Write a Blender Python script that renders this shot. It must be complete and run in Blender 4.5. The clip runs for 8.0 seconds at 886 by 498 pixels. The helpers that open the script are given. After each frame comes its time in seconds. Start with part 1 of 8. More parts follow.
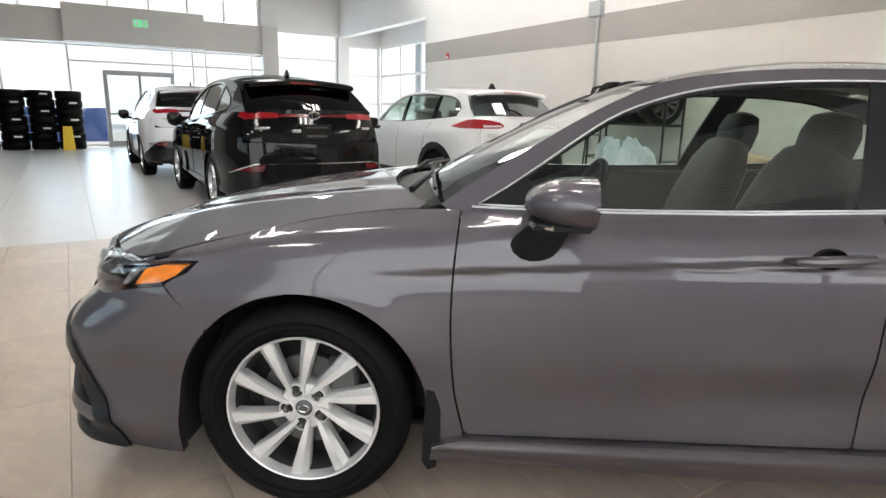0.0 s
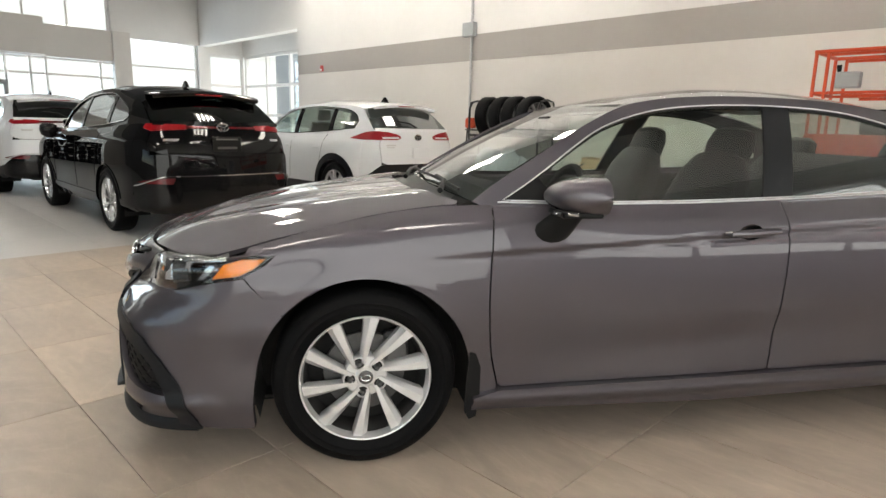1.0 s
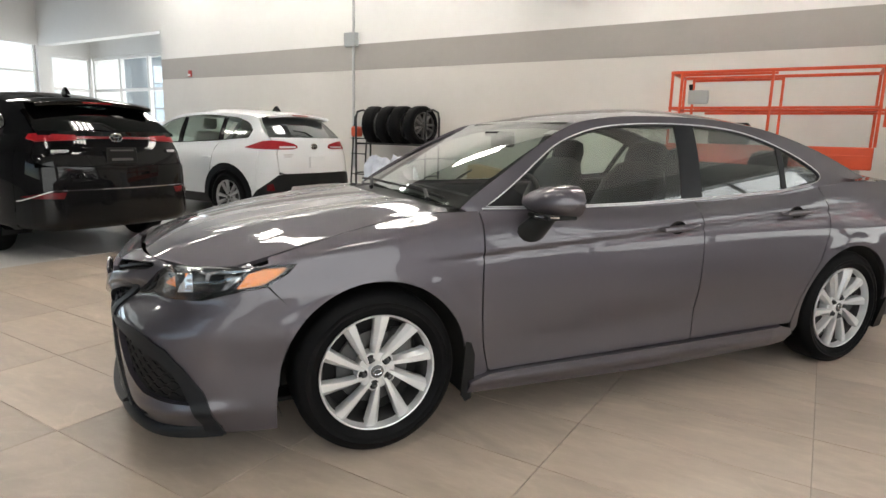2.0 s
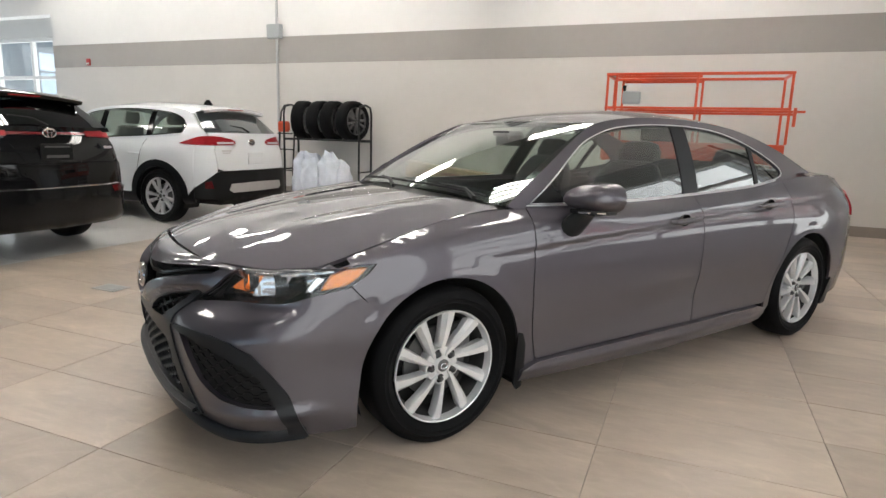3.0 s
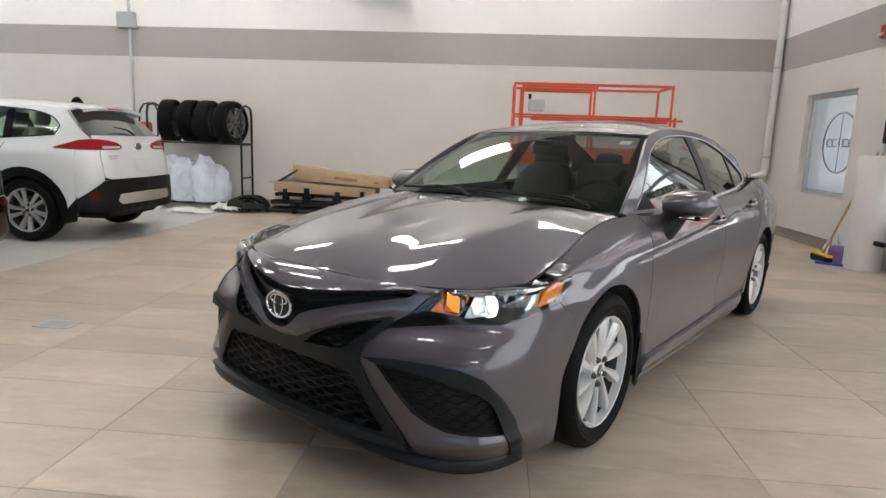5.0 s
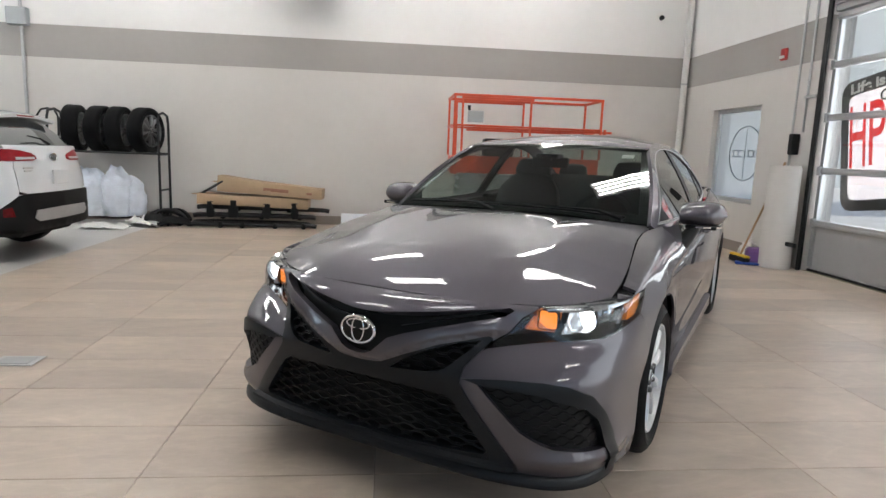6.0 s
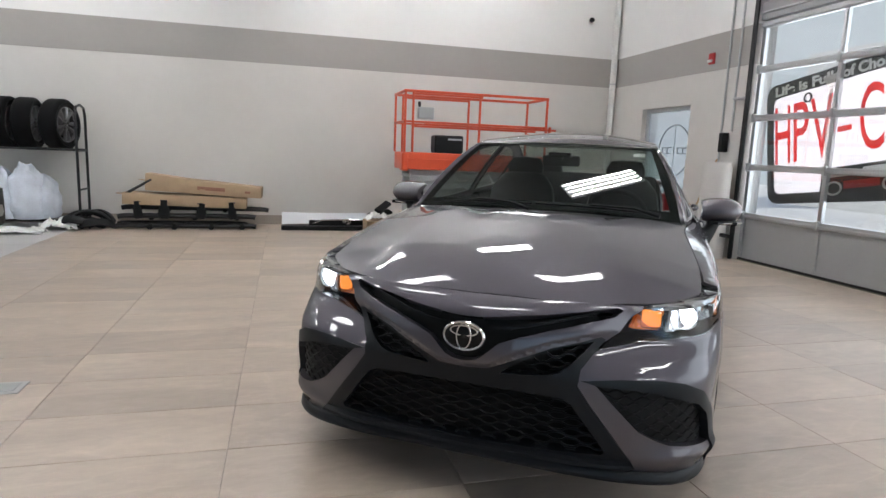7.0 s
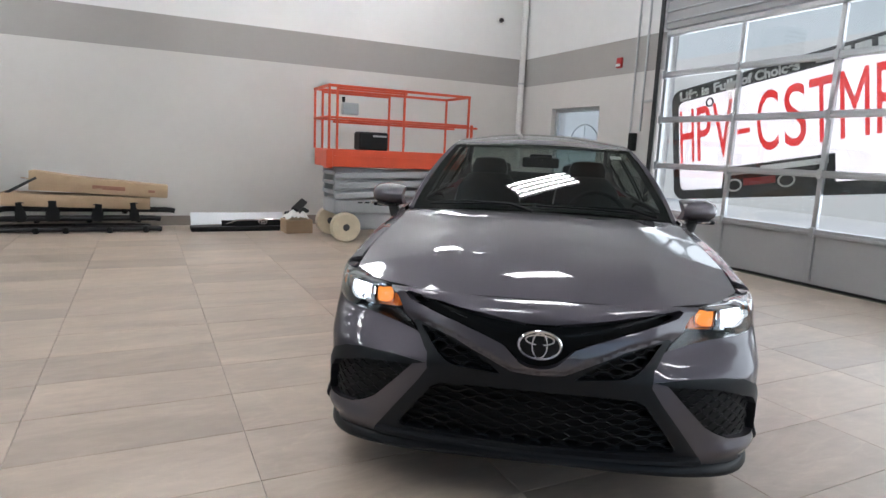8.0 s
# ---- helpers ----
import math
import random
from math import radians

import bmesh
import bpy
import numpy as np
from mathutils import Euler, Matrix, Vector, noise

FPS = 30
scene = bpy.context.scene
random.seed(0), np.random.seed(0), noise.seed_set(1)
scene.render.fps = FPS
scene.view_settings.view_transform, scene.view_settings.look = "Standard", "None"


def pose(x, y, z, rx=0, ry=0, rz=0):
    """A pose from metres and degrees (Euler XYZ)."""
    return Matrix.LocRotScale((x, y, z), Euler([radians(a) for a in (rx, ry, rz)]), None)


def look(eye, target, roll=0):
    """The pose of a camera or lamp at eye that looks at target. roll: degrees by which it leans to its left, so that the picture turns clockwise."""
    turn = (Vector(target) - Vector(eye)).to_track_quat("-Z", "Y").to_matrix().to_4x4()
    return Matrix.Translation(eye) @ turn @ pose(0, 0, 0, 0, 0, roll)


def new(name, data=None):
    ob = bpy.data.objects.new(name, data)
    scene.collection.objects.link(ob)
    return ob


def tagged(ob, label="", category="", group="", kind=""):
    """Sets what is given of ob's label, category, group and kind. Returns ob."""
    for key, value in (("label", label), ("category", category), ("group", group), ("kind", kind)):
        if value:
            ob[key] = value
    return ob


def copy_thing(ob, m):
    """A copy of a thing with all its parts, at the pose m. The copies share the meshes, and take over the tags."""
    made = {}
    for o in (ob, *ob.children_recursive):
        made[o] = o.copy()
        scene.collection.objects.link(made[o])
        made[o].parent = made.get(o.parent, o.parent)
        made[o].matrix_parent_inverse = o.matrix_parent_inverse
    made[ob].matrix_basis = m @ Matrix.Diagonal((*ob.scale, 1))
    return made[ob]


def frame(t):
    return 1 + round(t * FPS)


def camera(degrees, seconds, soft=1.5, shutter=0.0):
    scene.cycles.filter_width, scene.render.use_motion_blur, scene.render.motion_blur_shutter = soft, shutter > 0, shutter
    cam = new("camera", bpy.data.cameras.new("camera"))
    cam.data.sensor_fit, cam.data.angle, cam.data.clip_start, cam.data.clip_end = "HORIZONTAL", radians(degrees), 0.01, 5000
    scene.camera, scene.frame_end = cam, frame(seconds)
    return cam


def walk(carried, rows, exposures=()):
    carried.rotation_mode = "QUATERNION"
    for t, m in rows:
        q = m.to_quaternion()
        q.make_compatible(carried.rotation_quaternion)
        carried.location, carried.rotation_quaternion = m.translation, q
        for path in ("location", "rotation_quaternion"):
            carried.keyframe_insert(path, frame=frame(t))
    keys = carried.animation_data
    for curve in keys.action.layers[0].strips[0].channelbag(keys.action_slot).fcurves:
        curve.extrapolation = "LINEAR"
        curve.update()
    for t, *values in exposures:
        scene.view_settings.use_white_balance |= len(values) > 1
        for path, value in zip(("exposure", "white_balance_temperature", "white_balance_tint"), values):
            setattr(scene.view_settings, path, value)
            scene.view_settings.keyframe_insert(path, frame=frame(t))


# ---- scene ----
cam = camera(72.5, 8.0)
PATH = [
    (0, (0.493, -2.563, 1.234), (0.409, -0.614, 0.794), 1.2),
    (0.5, (0.198, -2.811, 1.234), (0.331, -0.858, 0.825), 1.2),
    (1, (-0.133, -2.941, 1.231), (0.245, -1.017, 0.837), 1.4),
    (1.5, (-0.41, -3.074, 1.259), (0.189, -1.203, 0.881), 1.3),
    (2, (-0.703, -3.048, 1.257), (0.101, -1.253, 0.894), 1.4),
    (2.2, (-0.823, -3.022, 1.266), (0.05, -1.259, 0.905), 1.5),
    (3.3, (-1.498, -2.7, 1.266), (-0.33, -1.119, 0.899), 1.7),
    (3.5, (-1.612, -2.62, 1.262), (-0.394, -1.074, 0.902), 1.7),
    (4, (-1.919, -2.434, 1.266), (-0.61, -0.97, 0.891), 1.8),
    (4.5, (-2.123, -2.171, 1.251), (-0.707, -0.806, 0.885), 1.8),
    (4.7, (-2.201, -2.036, 1.267), (-0.734, -0.724, 0.909), 1.9),
    (5.8, (-2.643, -1.397, 1.261), (-0.94, -0.399, 0.938), 2.1),
    (6, (-2.694, -1.258, 1.275), (-0.957, -0.318, 0.963), 2.1),
    (6.5, (-2.869, -0.922, 1.274), (-1.062, -0.125, 0.957), 2.1),
    (7, (-2.935, -0.582, 1.269), (-1.068, 0.061, 0.954), 2.2),
    (7.5, (-2.955, -0.228, 1.265), (-1.035, 0.24, 0.962), 2.3),
    (8, (-3.026, 0.082, 1.287), (-1.068, 0.341, 0.969), 2.6),
]
walk(cam, [(t, look(eye, target, roll)) for t, eye, target, roll in PATH], [(0.0, 0.44, 6800, 10), (0.5, 0.30, 7000, 10), (1.0, 0.26, 7200, 10), (2.0, 0.26, 6950, 10), (4.0, 0.22, 6750, 10), (6.0, 0.12, 6450, 10), (7.0, 0.10, 6250, 10), (8.0, 0.10, 6100, 10)])

# The world's origin lies on the floor under the middle of the grey car's front axle: x runs towards its tail, y to its right.
# The room is turned against the car: u runs along the long wall, v across the room.
ROOM = Matrix.Rotation(radians(-56.0), 4, "Z")


def room(u, v, z, rx=0, ry=0, rz=0):
    return ROOM @ pose(u, v, z, rx, ry, rz)


# ---- light ----
world = bpy.data.worlds.new("sky")
scene.world = world
world.use_nodes = True
wn = world.node_tree.nodes
sky = wn.new("ShaderNodeTexSky")
sky.sky_type = "NISHITA"
sky.sun_disc = False
sky.sun_elevation, sky.sun_rotation = radians(42), radians(35)
wn["Background"].inputs["Strength"].default_value = 0.22
world.node_tree.links.new(sky.outputs[0], wn["Background"].inputs[0])
sun_data = bpy.data.lights.new("sun", "SUN")
sun_data.energy, sun_data.angle, sun_data.color = 3.0, radians(0.5), (1.0, 0.95, 0.88)
sun = new("sun", sun_data)
sun.matrix_world = look((0, 0, 0), (-0.42, -0.6, -0.66))


def window_lamp(name, m, w, h, power, colour=(0.9, 0.95, 1.0)):
    d = bpy.data.lights.new(name, "AREA")
    d.shape, d.size, d.size_y, d.energy, d.color = "RECTANGLE", w, h, power, colour
    ob = new(name, d)
    ob.matrix_world = m
    return ob


# lamps that stand in for the sky in the openings: each looks into the room
window_lamp("daylight_garage", room(5.0, 1.6, 1.85, 90, 0, 90), 4.6, 2.4, 105, (0.95, 0.965, 1.0))
# Fill light through an added, unseen bay; brightens the car's left side.
window_lamp("fill_added_bay", room(5.0, -5.1, 2.3, 90, 0, 90), 7.2, 4.3, 245, (0.95, 0.97, 1.0))
window_lamp("daylight_front", room(-19.2, 2.4, 2.0, 90, 0, -90), 9.0, 3.2, 330, (0.62, 0.80, 1.0))
# Cool fill light through an added, unseen window behind the camera.
window_lamp("fill_added_south", room(-1.5, -9.1, 2.2, 90, 0, 0), 8.6, 2.4, 15, (0.70, 0.85, 1.0))
window_lamp("daylight_bay", room(-15.8, 9.32, 1.95, 90, 0, 180), 5.9, 2.9, 150)


# ---- materials ----
def mat(name, colour, rough=0.5, metal=0.0, var=0.12, scale=8.0, bump=0.0, bump_scale=60.0, coat=0.0, spec=0.5, fine=0.0, stretch=None, random_piece=0.0,
        emit=None, emit_strength=0.0, transmission=0.0, alpha=1.0, rough_var=0.0, coat_rough=0.03, sheen=0.0):
    """A surface with colour variation at two scales, roughness variation and fine relief."""
    m = bpy.data.materials.new(name)
    m.use_nodes = True
    nt = m.node_tree
    b = nt.nodes["Principled BSDF"]
    lk = nt.links.new

    def setv(k, v):
        b.inputs[k].default_value = v
    setv("Roughness", rough), setv("Metallic", metal), setv("Specular IOR Level", spec)
    setv("Coat Weight", coat), setv("Coat Roughness", coat_rough), setv("Transmission Weight", transmission), setv("Alpha", alpha)
    if sheen:
        setv("Sheen Weight", sheen)
    base = (*colour, 1)
    setv("Base Color", base)
    if emit:
        setv("Emission Color", (*emit, 1)), setv("Emission Strength", emit_strength)
    if var or bump or random_piece or rough_var:
        tc = nt.nodes.new("ShaderNodeTexCoord")
        mp = nt.nodes.new("ShaderNodeMapping")
        lk(tc.outputs["Object"], mp.inputs[0])
        if stretch:
            mp.inputs["Scale"].default_value = stretch
        n1 = nt.nodes.new("ShaderNodeTexNoise")
        n1.inputs["Scale"].default_value, n1.inputs["Detail"].default_value = scale, 5
        n2 = nt.nodes.new("ShaderNodeTexNoise")
        n2.inputs["Scale"].default_value, n2.inputs["Detail"].default_value = scale * 9, 3
        lk(mp.outputs[0], n1.inputs[0]), lk(mp.outputs[0], n2.inputs[0])
        if random_piece:
            oi = nt.nodes.new("ShaderNodeObjectInfo")
            sh = nt.nodes.new("ShaderNodeVectorMath")
            sh.operation = "SCALE"
            cb = nt.nodes.new("ShaderNodeCombineXYZ")
            lk(oi.outputs["Random"], cb.inputs[0]), lk(oi.outputs["Random"], cb.inputs[1])
            lk(cb.outputs[0], sh.inputs[0])
            sh.inputs["Scale"].default_value = 37.0
            lk(sh.outputs[0], mp.inputs["Location"])
        if var:
            mix = nt.nodes.new("ShaderNodeMath")
            mix.operation = "MULTIPLY_ADD"
            lk(n2.outputs[0], mix.inputs[0])
            mix.inputs[1].default_value = 0.35 + fine
            lk(n1.outputs[0], mix.inputs[2])
            rng = nt.nodes.new("ShaderNodeMapRange")
            rng.inputs["From Min"].default_value, rng.inputs["From Max"].default_value = 0.35, 1.05
            rng.inputs["To Min"].default_value, rng.inputs["To Max"].default_value = 1 - var, 1 + var
            lk(mix.outputs[0], rng.inputs[0])
            val = rng.outputs[0]
            if random_piece:
                r2 = nt.nodes.new("ShaderNodeMapRange")
                r2.inputs["To Min"].default_value, r2.inputs["To Max"].default_value = 1 - random_piece, 1 + random_piece
                lk(oi.outputs["Random"], r2.inputs[0])
                mm = nt.nodes.new("ShaderNodeMath")
                mm.operation = "MULTIPLY"
                lk(val, mm.inputs[0]), lk(r2.outputs[0], mm.inputs[1])
                val = mm.outputs[0]
            sc = nt.nodes.new("ShaderNodeVectorMath")
            sc.operation = "SCALE"
            sc.inputs[0].default_value = colour
            lk(val, sc.inputs["Scale"])
            lk(sc.outputs[0], b.inputs["Base Color"])
        if rough_var:
            rr = nt.nodes.new("ShaderNodeMapRange")
            rr.inputs["From Min"].default_value, rr.inputs["From Max"].default_value = 0.3, 0.7
            rr.inputs["To Min"].default_value, rr.inputs["To Max"].default_value = max(0.02, rough - rough_var), rough + rough_var
            lk(n1.outputs[0], rr.inputs[0]), lk(rr.outputs[0], b.inputs["Roughness"])
        if bump:
            n3 = nt.nodes.new("ShaderNodeTexNoise")
            n3.inputs["Scale"].default_value, n3.inputs["Detail"].default_value = bump_scale, 4
            lk(mp.outputs[0], n3.inputs[0])
            bp = nt.nodes.new("ShaderNodeBump")
            bp.inputs["Strength"].default_value, bp.inputs["Distance"].default_value = bump, 0.01
            lk(n3.outputs[0], bp.inputs["Height"]), lk(bp.outputs[0], b.inputs["Normal"])
    return m


def glass(name, tint, gloss_rough=0.0, base=0.055, haze=0.0):
    """Thin pane: light passes straight through, tinted, under a Fresnel reflection."""
    m = bpy.data.materials.new(name)
    m.use_nodes = True
    nt = m.node_tree
    nt.nodes.remove(nt.nodes["Principled BSDF"])
    out = nt.nodes["Material Output"]
    tr = nt.nodes.new("ShaderNodeBsdfTransparent")
    tr.inputs[0].default_value = (*tint, 1)
    gl = nt.nodes.new("ShaderNodeBsdfGlossy")
    gl.inputs["Roughness"].default_value = gloss_rough
    lw = nt.nodes.new("ShaderNodeLayerWeight")
    pw, fr = nt.nodes.new("ShaderNodeMath"), nt.nodes.new("ShaderNodeMath")
    pw.operation, fr.operation = "POWER", "MULTIPLY_ADD"
    lw.inputs[0].default_value = 0.5
    pw.inputs[1].default_value, fr.inputs[1].default_value, fr.inputs[2].default_value = 2.7, 0.97 - base, base
    nt.links.new(lw.outputs["Facing"], pw.inputs[0]), nt.links.new(pw.outputs[0], fr.inputs[0])
    mx = nt.nodes.new("ShaderNodeMixShader")
    last = tr
    if haze:
        df = nt.nodes.new("ShaderNodeBsdfTranslucent")
        df.inputs[0].default_value = (0.9, 0.92, 0.93, 1)
        m2 = nt.nodes.new("ShaderNodeMixShader")
        m2.inputs[0].default_value = haze
        nt.links.new(tr.outputs[0], m2.inputs[1]), nt.links.new(df.outputs[0], m2.inputs[2])
        last = m2
    nt.links.new(fr.outputs[0], mx.inputs[0])
    nt.links.new(last.outputs[0], mx.inputs[1]), nt.links.new(gl.outputs[0], mx.inputs[2])
    nt.links.new(mx.outputs[0], out.inputs[0])
    return m


def film(name, colour, thin=0.6):
    """Printed window film: seen lit from behind."""
    m = bpy.data.materials.new(name)
    m.use_nodes = True
    nt = m.node_tree
    nt.nodes.remove(nt.nodes["Principled BSDF"])
    out = nt.nodes["Material Output"]
    a = nt.nodes.new("ShaderNodeBsdfTranslucent")
    a.inputs[0].default_value = (*colour, 1)
    b = nt.nodes.new("ShaderNodeBsdfDiffuse")
    b.inputs[0].default_value = (*colour, 1)
    t = nt.nodes.new("ShaderNodeBsdfTransparent")
    t.inputs[0].default_value = (*colour, 1)
    m1, m2 = nt.nodes.new("ShaderNodeMixShader"), nt.nodes.new("ShaderNodeMixShader")
    m1.inputs[0].default_value, m2.inputs[0].default_value = 0.3, thin
    nt.links.new(a.outputs[0], m1.inputs[1]), nt.links.new(b.outputs[0], m1.inputs[2])
    nt.links.new(m1.outputs[0], m2.inputs[1]), nt.links.new(t.outputs[0], m2.inputs[2])
    nt.links.new(m2.outputs[0], out.inputs[0])
    return m


def glow(name, colour, strength):
    m = bpy.data.materials.new(name)
    m.use_nodes = True
    b = m.node_tree.nodes["Principled BSDF"]
    b.inputs["Base Color"].default_value = (0.02, 0.02, 0.02, 1)
    b.inputs["Roughness"].default_value = 0.9
    b.inputs["Emission Color"].default_value = (*colour, 1)
    b.inputs["Emission Strength"].default_value = strength
    return m


M_WALL = mat("wall_paint", (0.60, 0.575, 0.545), 0.6, var=0.05, scale=0.9, bump=0.08, bump_scale=90)
M_STRIPE = mat("grey_band_paint", (0.335, 0.315, 0.295), 0.6, var=0.05, scale=1.1, bump=0.08, bump_scale=90)
M_WHITE = mat("upper_wall_paint", (0.76, 0.75, 0.73), 0.6, var=0.04, scale=0.9, bump=0.08, bump_scale=90)
M_CEIL = mat("ceiling_paint", (0.14, 0.14, 0.14), 0.7, var=0.05, scale=1.5)
M_BASE = mat("baseboard_brown_grey", (0.25, 0.215, 0.185), 0.5, var=0.08, scale=3)
M_TILE = mat("beige_stone_tile", (0.490, 0.400, 0.322), 0.34, var=0.25, scale=1.2, stretch=(0.8, 1.9, 1), fine=0.0, bump=0.03, bump_scale=60, random_piece=0.13, rough_var=0.05)


def veins(m, light=0.11, dark=0.10):
    """Pale threads and darker cloudy streaks that run through a stone."""
    nt = m.node_tree
    lk = nt.links.new
    mp = [n for n in nt.nodes if n.type == "MAPPING"][0]
    sc = [n for n in nt.nodes if n.type == "VECT_MATH" and n.operation == "SCALE" and n.outputs[0].links and n.outputs[0].links[0].to_socket.name == "Base Color"][0]
    val = sc.inputs["Scale"].links[0].from_socket
    for scale, twist, width, gain in ((1.1, 1.6, 0.035, light), (0.8, 0.9, 0.16, -dark), (2.6, 2.2, 0.022, light * 0.6)):
        n = nt.nodes.new("ShaderNodeTexNoise")
        n.inputs["Scale"].default_value, n.inputs["Detail"].default_value, n.inputs["Distortion"].default_value = scale, 4, twist
        lk(mp.outputs[0], n.inputs[0])
        d = nt.nodes.new("ShaderNodeMath")
        d.operation = "SUBTRACT"
        d.inputs[1].default_value = 0.5
        lk(n.outputs[0], d.inputs[0])
        ab = nt.nodes.new("ShaderNodeMath")
        ab.operation = "ABSOLUTE"
        lk(d.outputs[0], ab.inputs[0])
        r = nt.nodes.new("ShaderNodeMapRange")
        r.interpolation_type = "SMOOTHSTEP"
        r.inputs["From Min"].default_value, r.inputs["From Max"].default_value = 0.0, width
        r.inputs["To Min"].default_value, r.inputs["To Max"].default_value = 1 + gain, 1.0
        lk(ab.outputs[0], r.inputs[0])
        k = nt.nodes.new("ShaderNodeMath")
        k.operation = "MULTIPLY"
        lk(val, k.inputs[0]), lk(r.outputs[0], k.inputs[1])
        val = k.outputs[0]
    lk(val, sc.inputs["Scale"])


veins(M_TILE, 0.06, 0.11)
M_TILE_L = mat("pale_stone_tile", (0.565, 0.545, 0.525), 0.30, var=0.10, scale=1.6, bump=0.02, bump_scale=40, rough_var=0.015)
M_GROUT = mat("grout", (0.32, 0.27, 0.225), 0.9, var=0.15, scale=6)
M_ALU = mat("brushed_aluminium", (0.50, 0.51, 0.52), 0.42, metal=0.7, var=0.06, scale=5, stretch=(1, 1, 14))
M_PANEL = mat("grey_door_panel", (0.33, 0.33, 0.33), 0.5, var=0.05, scale=2, bump=0.03)
M_BLACK = mat("black_plastic", (0.007, 0.007, 0.0075), 0.5, spec=0.18, var=0.2, scale=12, bump=0.04, bump_scale=300)
M_BLACK_STEEL = mat("black_steel", (0.012, 0.012, 0.013), 0.42, spec=0.35, var=0.2, scale=9)
M_RUBBER = mat("tyre_rubber", (0.004, 0.004, 0.0044), 0.55, spec=0.085, var=0.25, scale=14, bump=0.08, bump_scale=160)
M_CARD = mat("cardboard", (0.37, 0.262, 0.165), 0.8, var=0.12, scale=5, bump=0.06, bump_scale=50)
M_BOXTAPE = mat("parcel_tape", (0.46, 0.36, 0.25), 0.25, var=0.08, scale=12)
M_PRINT = mat("faded_box_print", (0.26, 0.125, 0.085), 0.8, var=0.2, scale=40)
M_BAG = mat("thin_white_plastic", (0.66, 0.70, 0.78), 0.32, var=0.14, scale=7, bump=0.55, bump_scale=15)
M_PAPER = mat("white_wrapping", (0.78, 0.77, 0.74), 0.6, var=0.06, scale=7, bump=0.3, bump_scale=25)
M_ORANGE = mat("orange_paint", (0.60, 0.070, 0.018), 0.42, var=0.10, scale=5, fine=0.05)
M_STEEL = mat("grey_lift_paint", (0.33, 0.34, 0.35), 0.5, var=0.12, scale=5)
M_CREAM = mat("cream_solid_tyre", (0.62, 0.54, 0.40), 0.6, var=0.12, scale=9)
M_GALV = mat("galvanised_steel", (0.46, 0.47, 0.47), 0.45, metal=0.5, var=0.08, scale=8)
M_BOXGREY = mat("grey_enclosure", (0.36, 0.38, 0.39), 0.5, var=0.06, scale=6)
M_PIPE = mat("white_pipe", (0.66, 0.65, 0.62), 0.45, var=0.05, scale=5)
M_RED = mat("red_plastic", (0.42, 0.015, 0.015), 0.4, var=0.1, scale=10)
M_YELLOW = mat("yellow_plastic", (0.80, 0.52, 0.02), 0.5, var=0.08, scale=8)
M_WOOD = mat("broom_handle_wood", (0.42, 0.27, 0.15), 0.6, var=0.15, scale=9, stretch=(8, 8, 1))
M_PURPLE = mat("purple_plastic", (0.16, 0.07, 0.24), 0.5, var=0.1, scale=8)
M_BLUE = mat("blue_plastic", (0.03, 0.09, 0.42), 0.5, var=0.1, scale=8)
M_CLEAR = glass("clear_glass", (0.95, 0.97, 0.97))
M_FROST = glass("frosted_glass", (0.93, 0.97, 0.98), gloss_rough=0.2, haze=0.35)
M_SIGN_RED = film("red_film", (0.80, 0.17, 0.165), 0.35)
M_SIGN_BLACK = mat("black_film", (0.03, 0.03, 0.032), 0.5, var=0)
M_SIGN_PINK = film("pale_pink_film", (0.80, 0.755, 0.75), 0.5)
M_SIGN_WHITE = film("white_film", (0.92, 0.90, 0.88), 0.4)
M_SIGN_GREY = film("grey_film", (0.42, 0.44, 0.45), 0.3)
M_TUBE = glow("fluorescent_tube", (1.0, 0.985, 0.962), 39.0)
M_FIX = mat("white_enamel", (0.75, 0.75, 0.74), 0.35, var=0.03)
M_EXIT = glow("green_exit_face", (0.15, 0.75, 0.35), 0.8)
M_OUT = mat("outside_paving", (0.55, 0.53, 0.50), 0.8, var=0.12, scale=0.4)


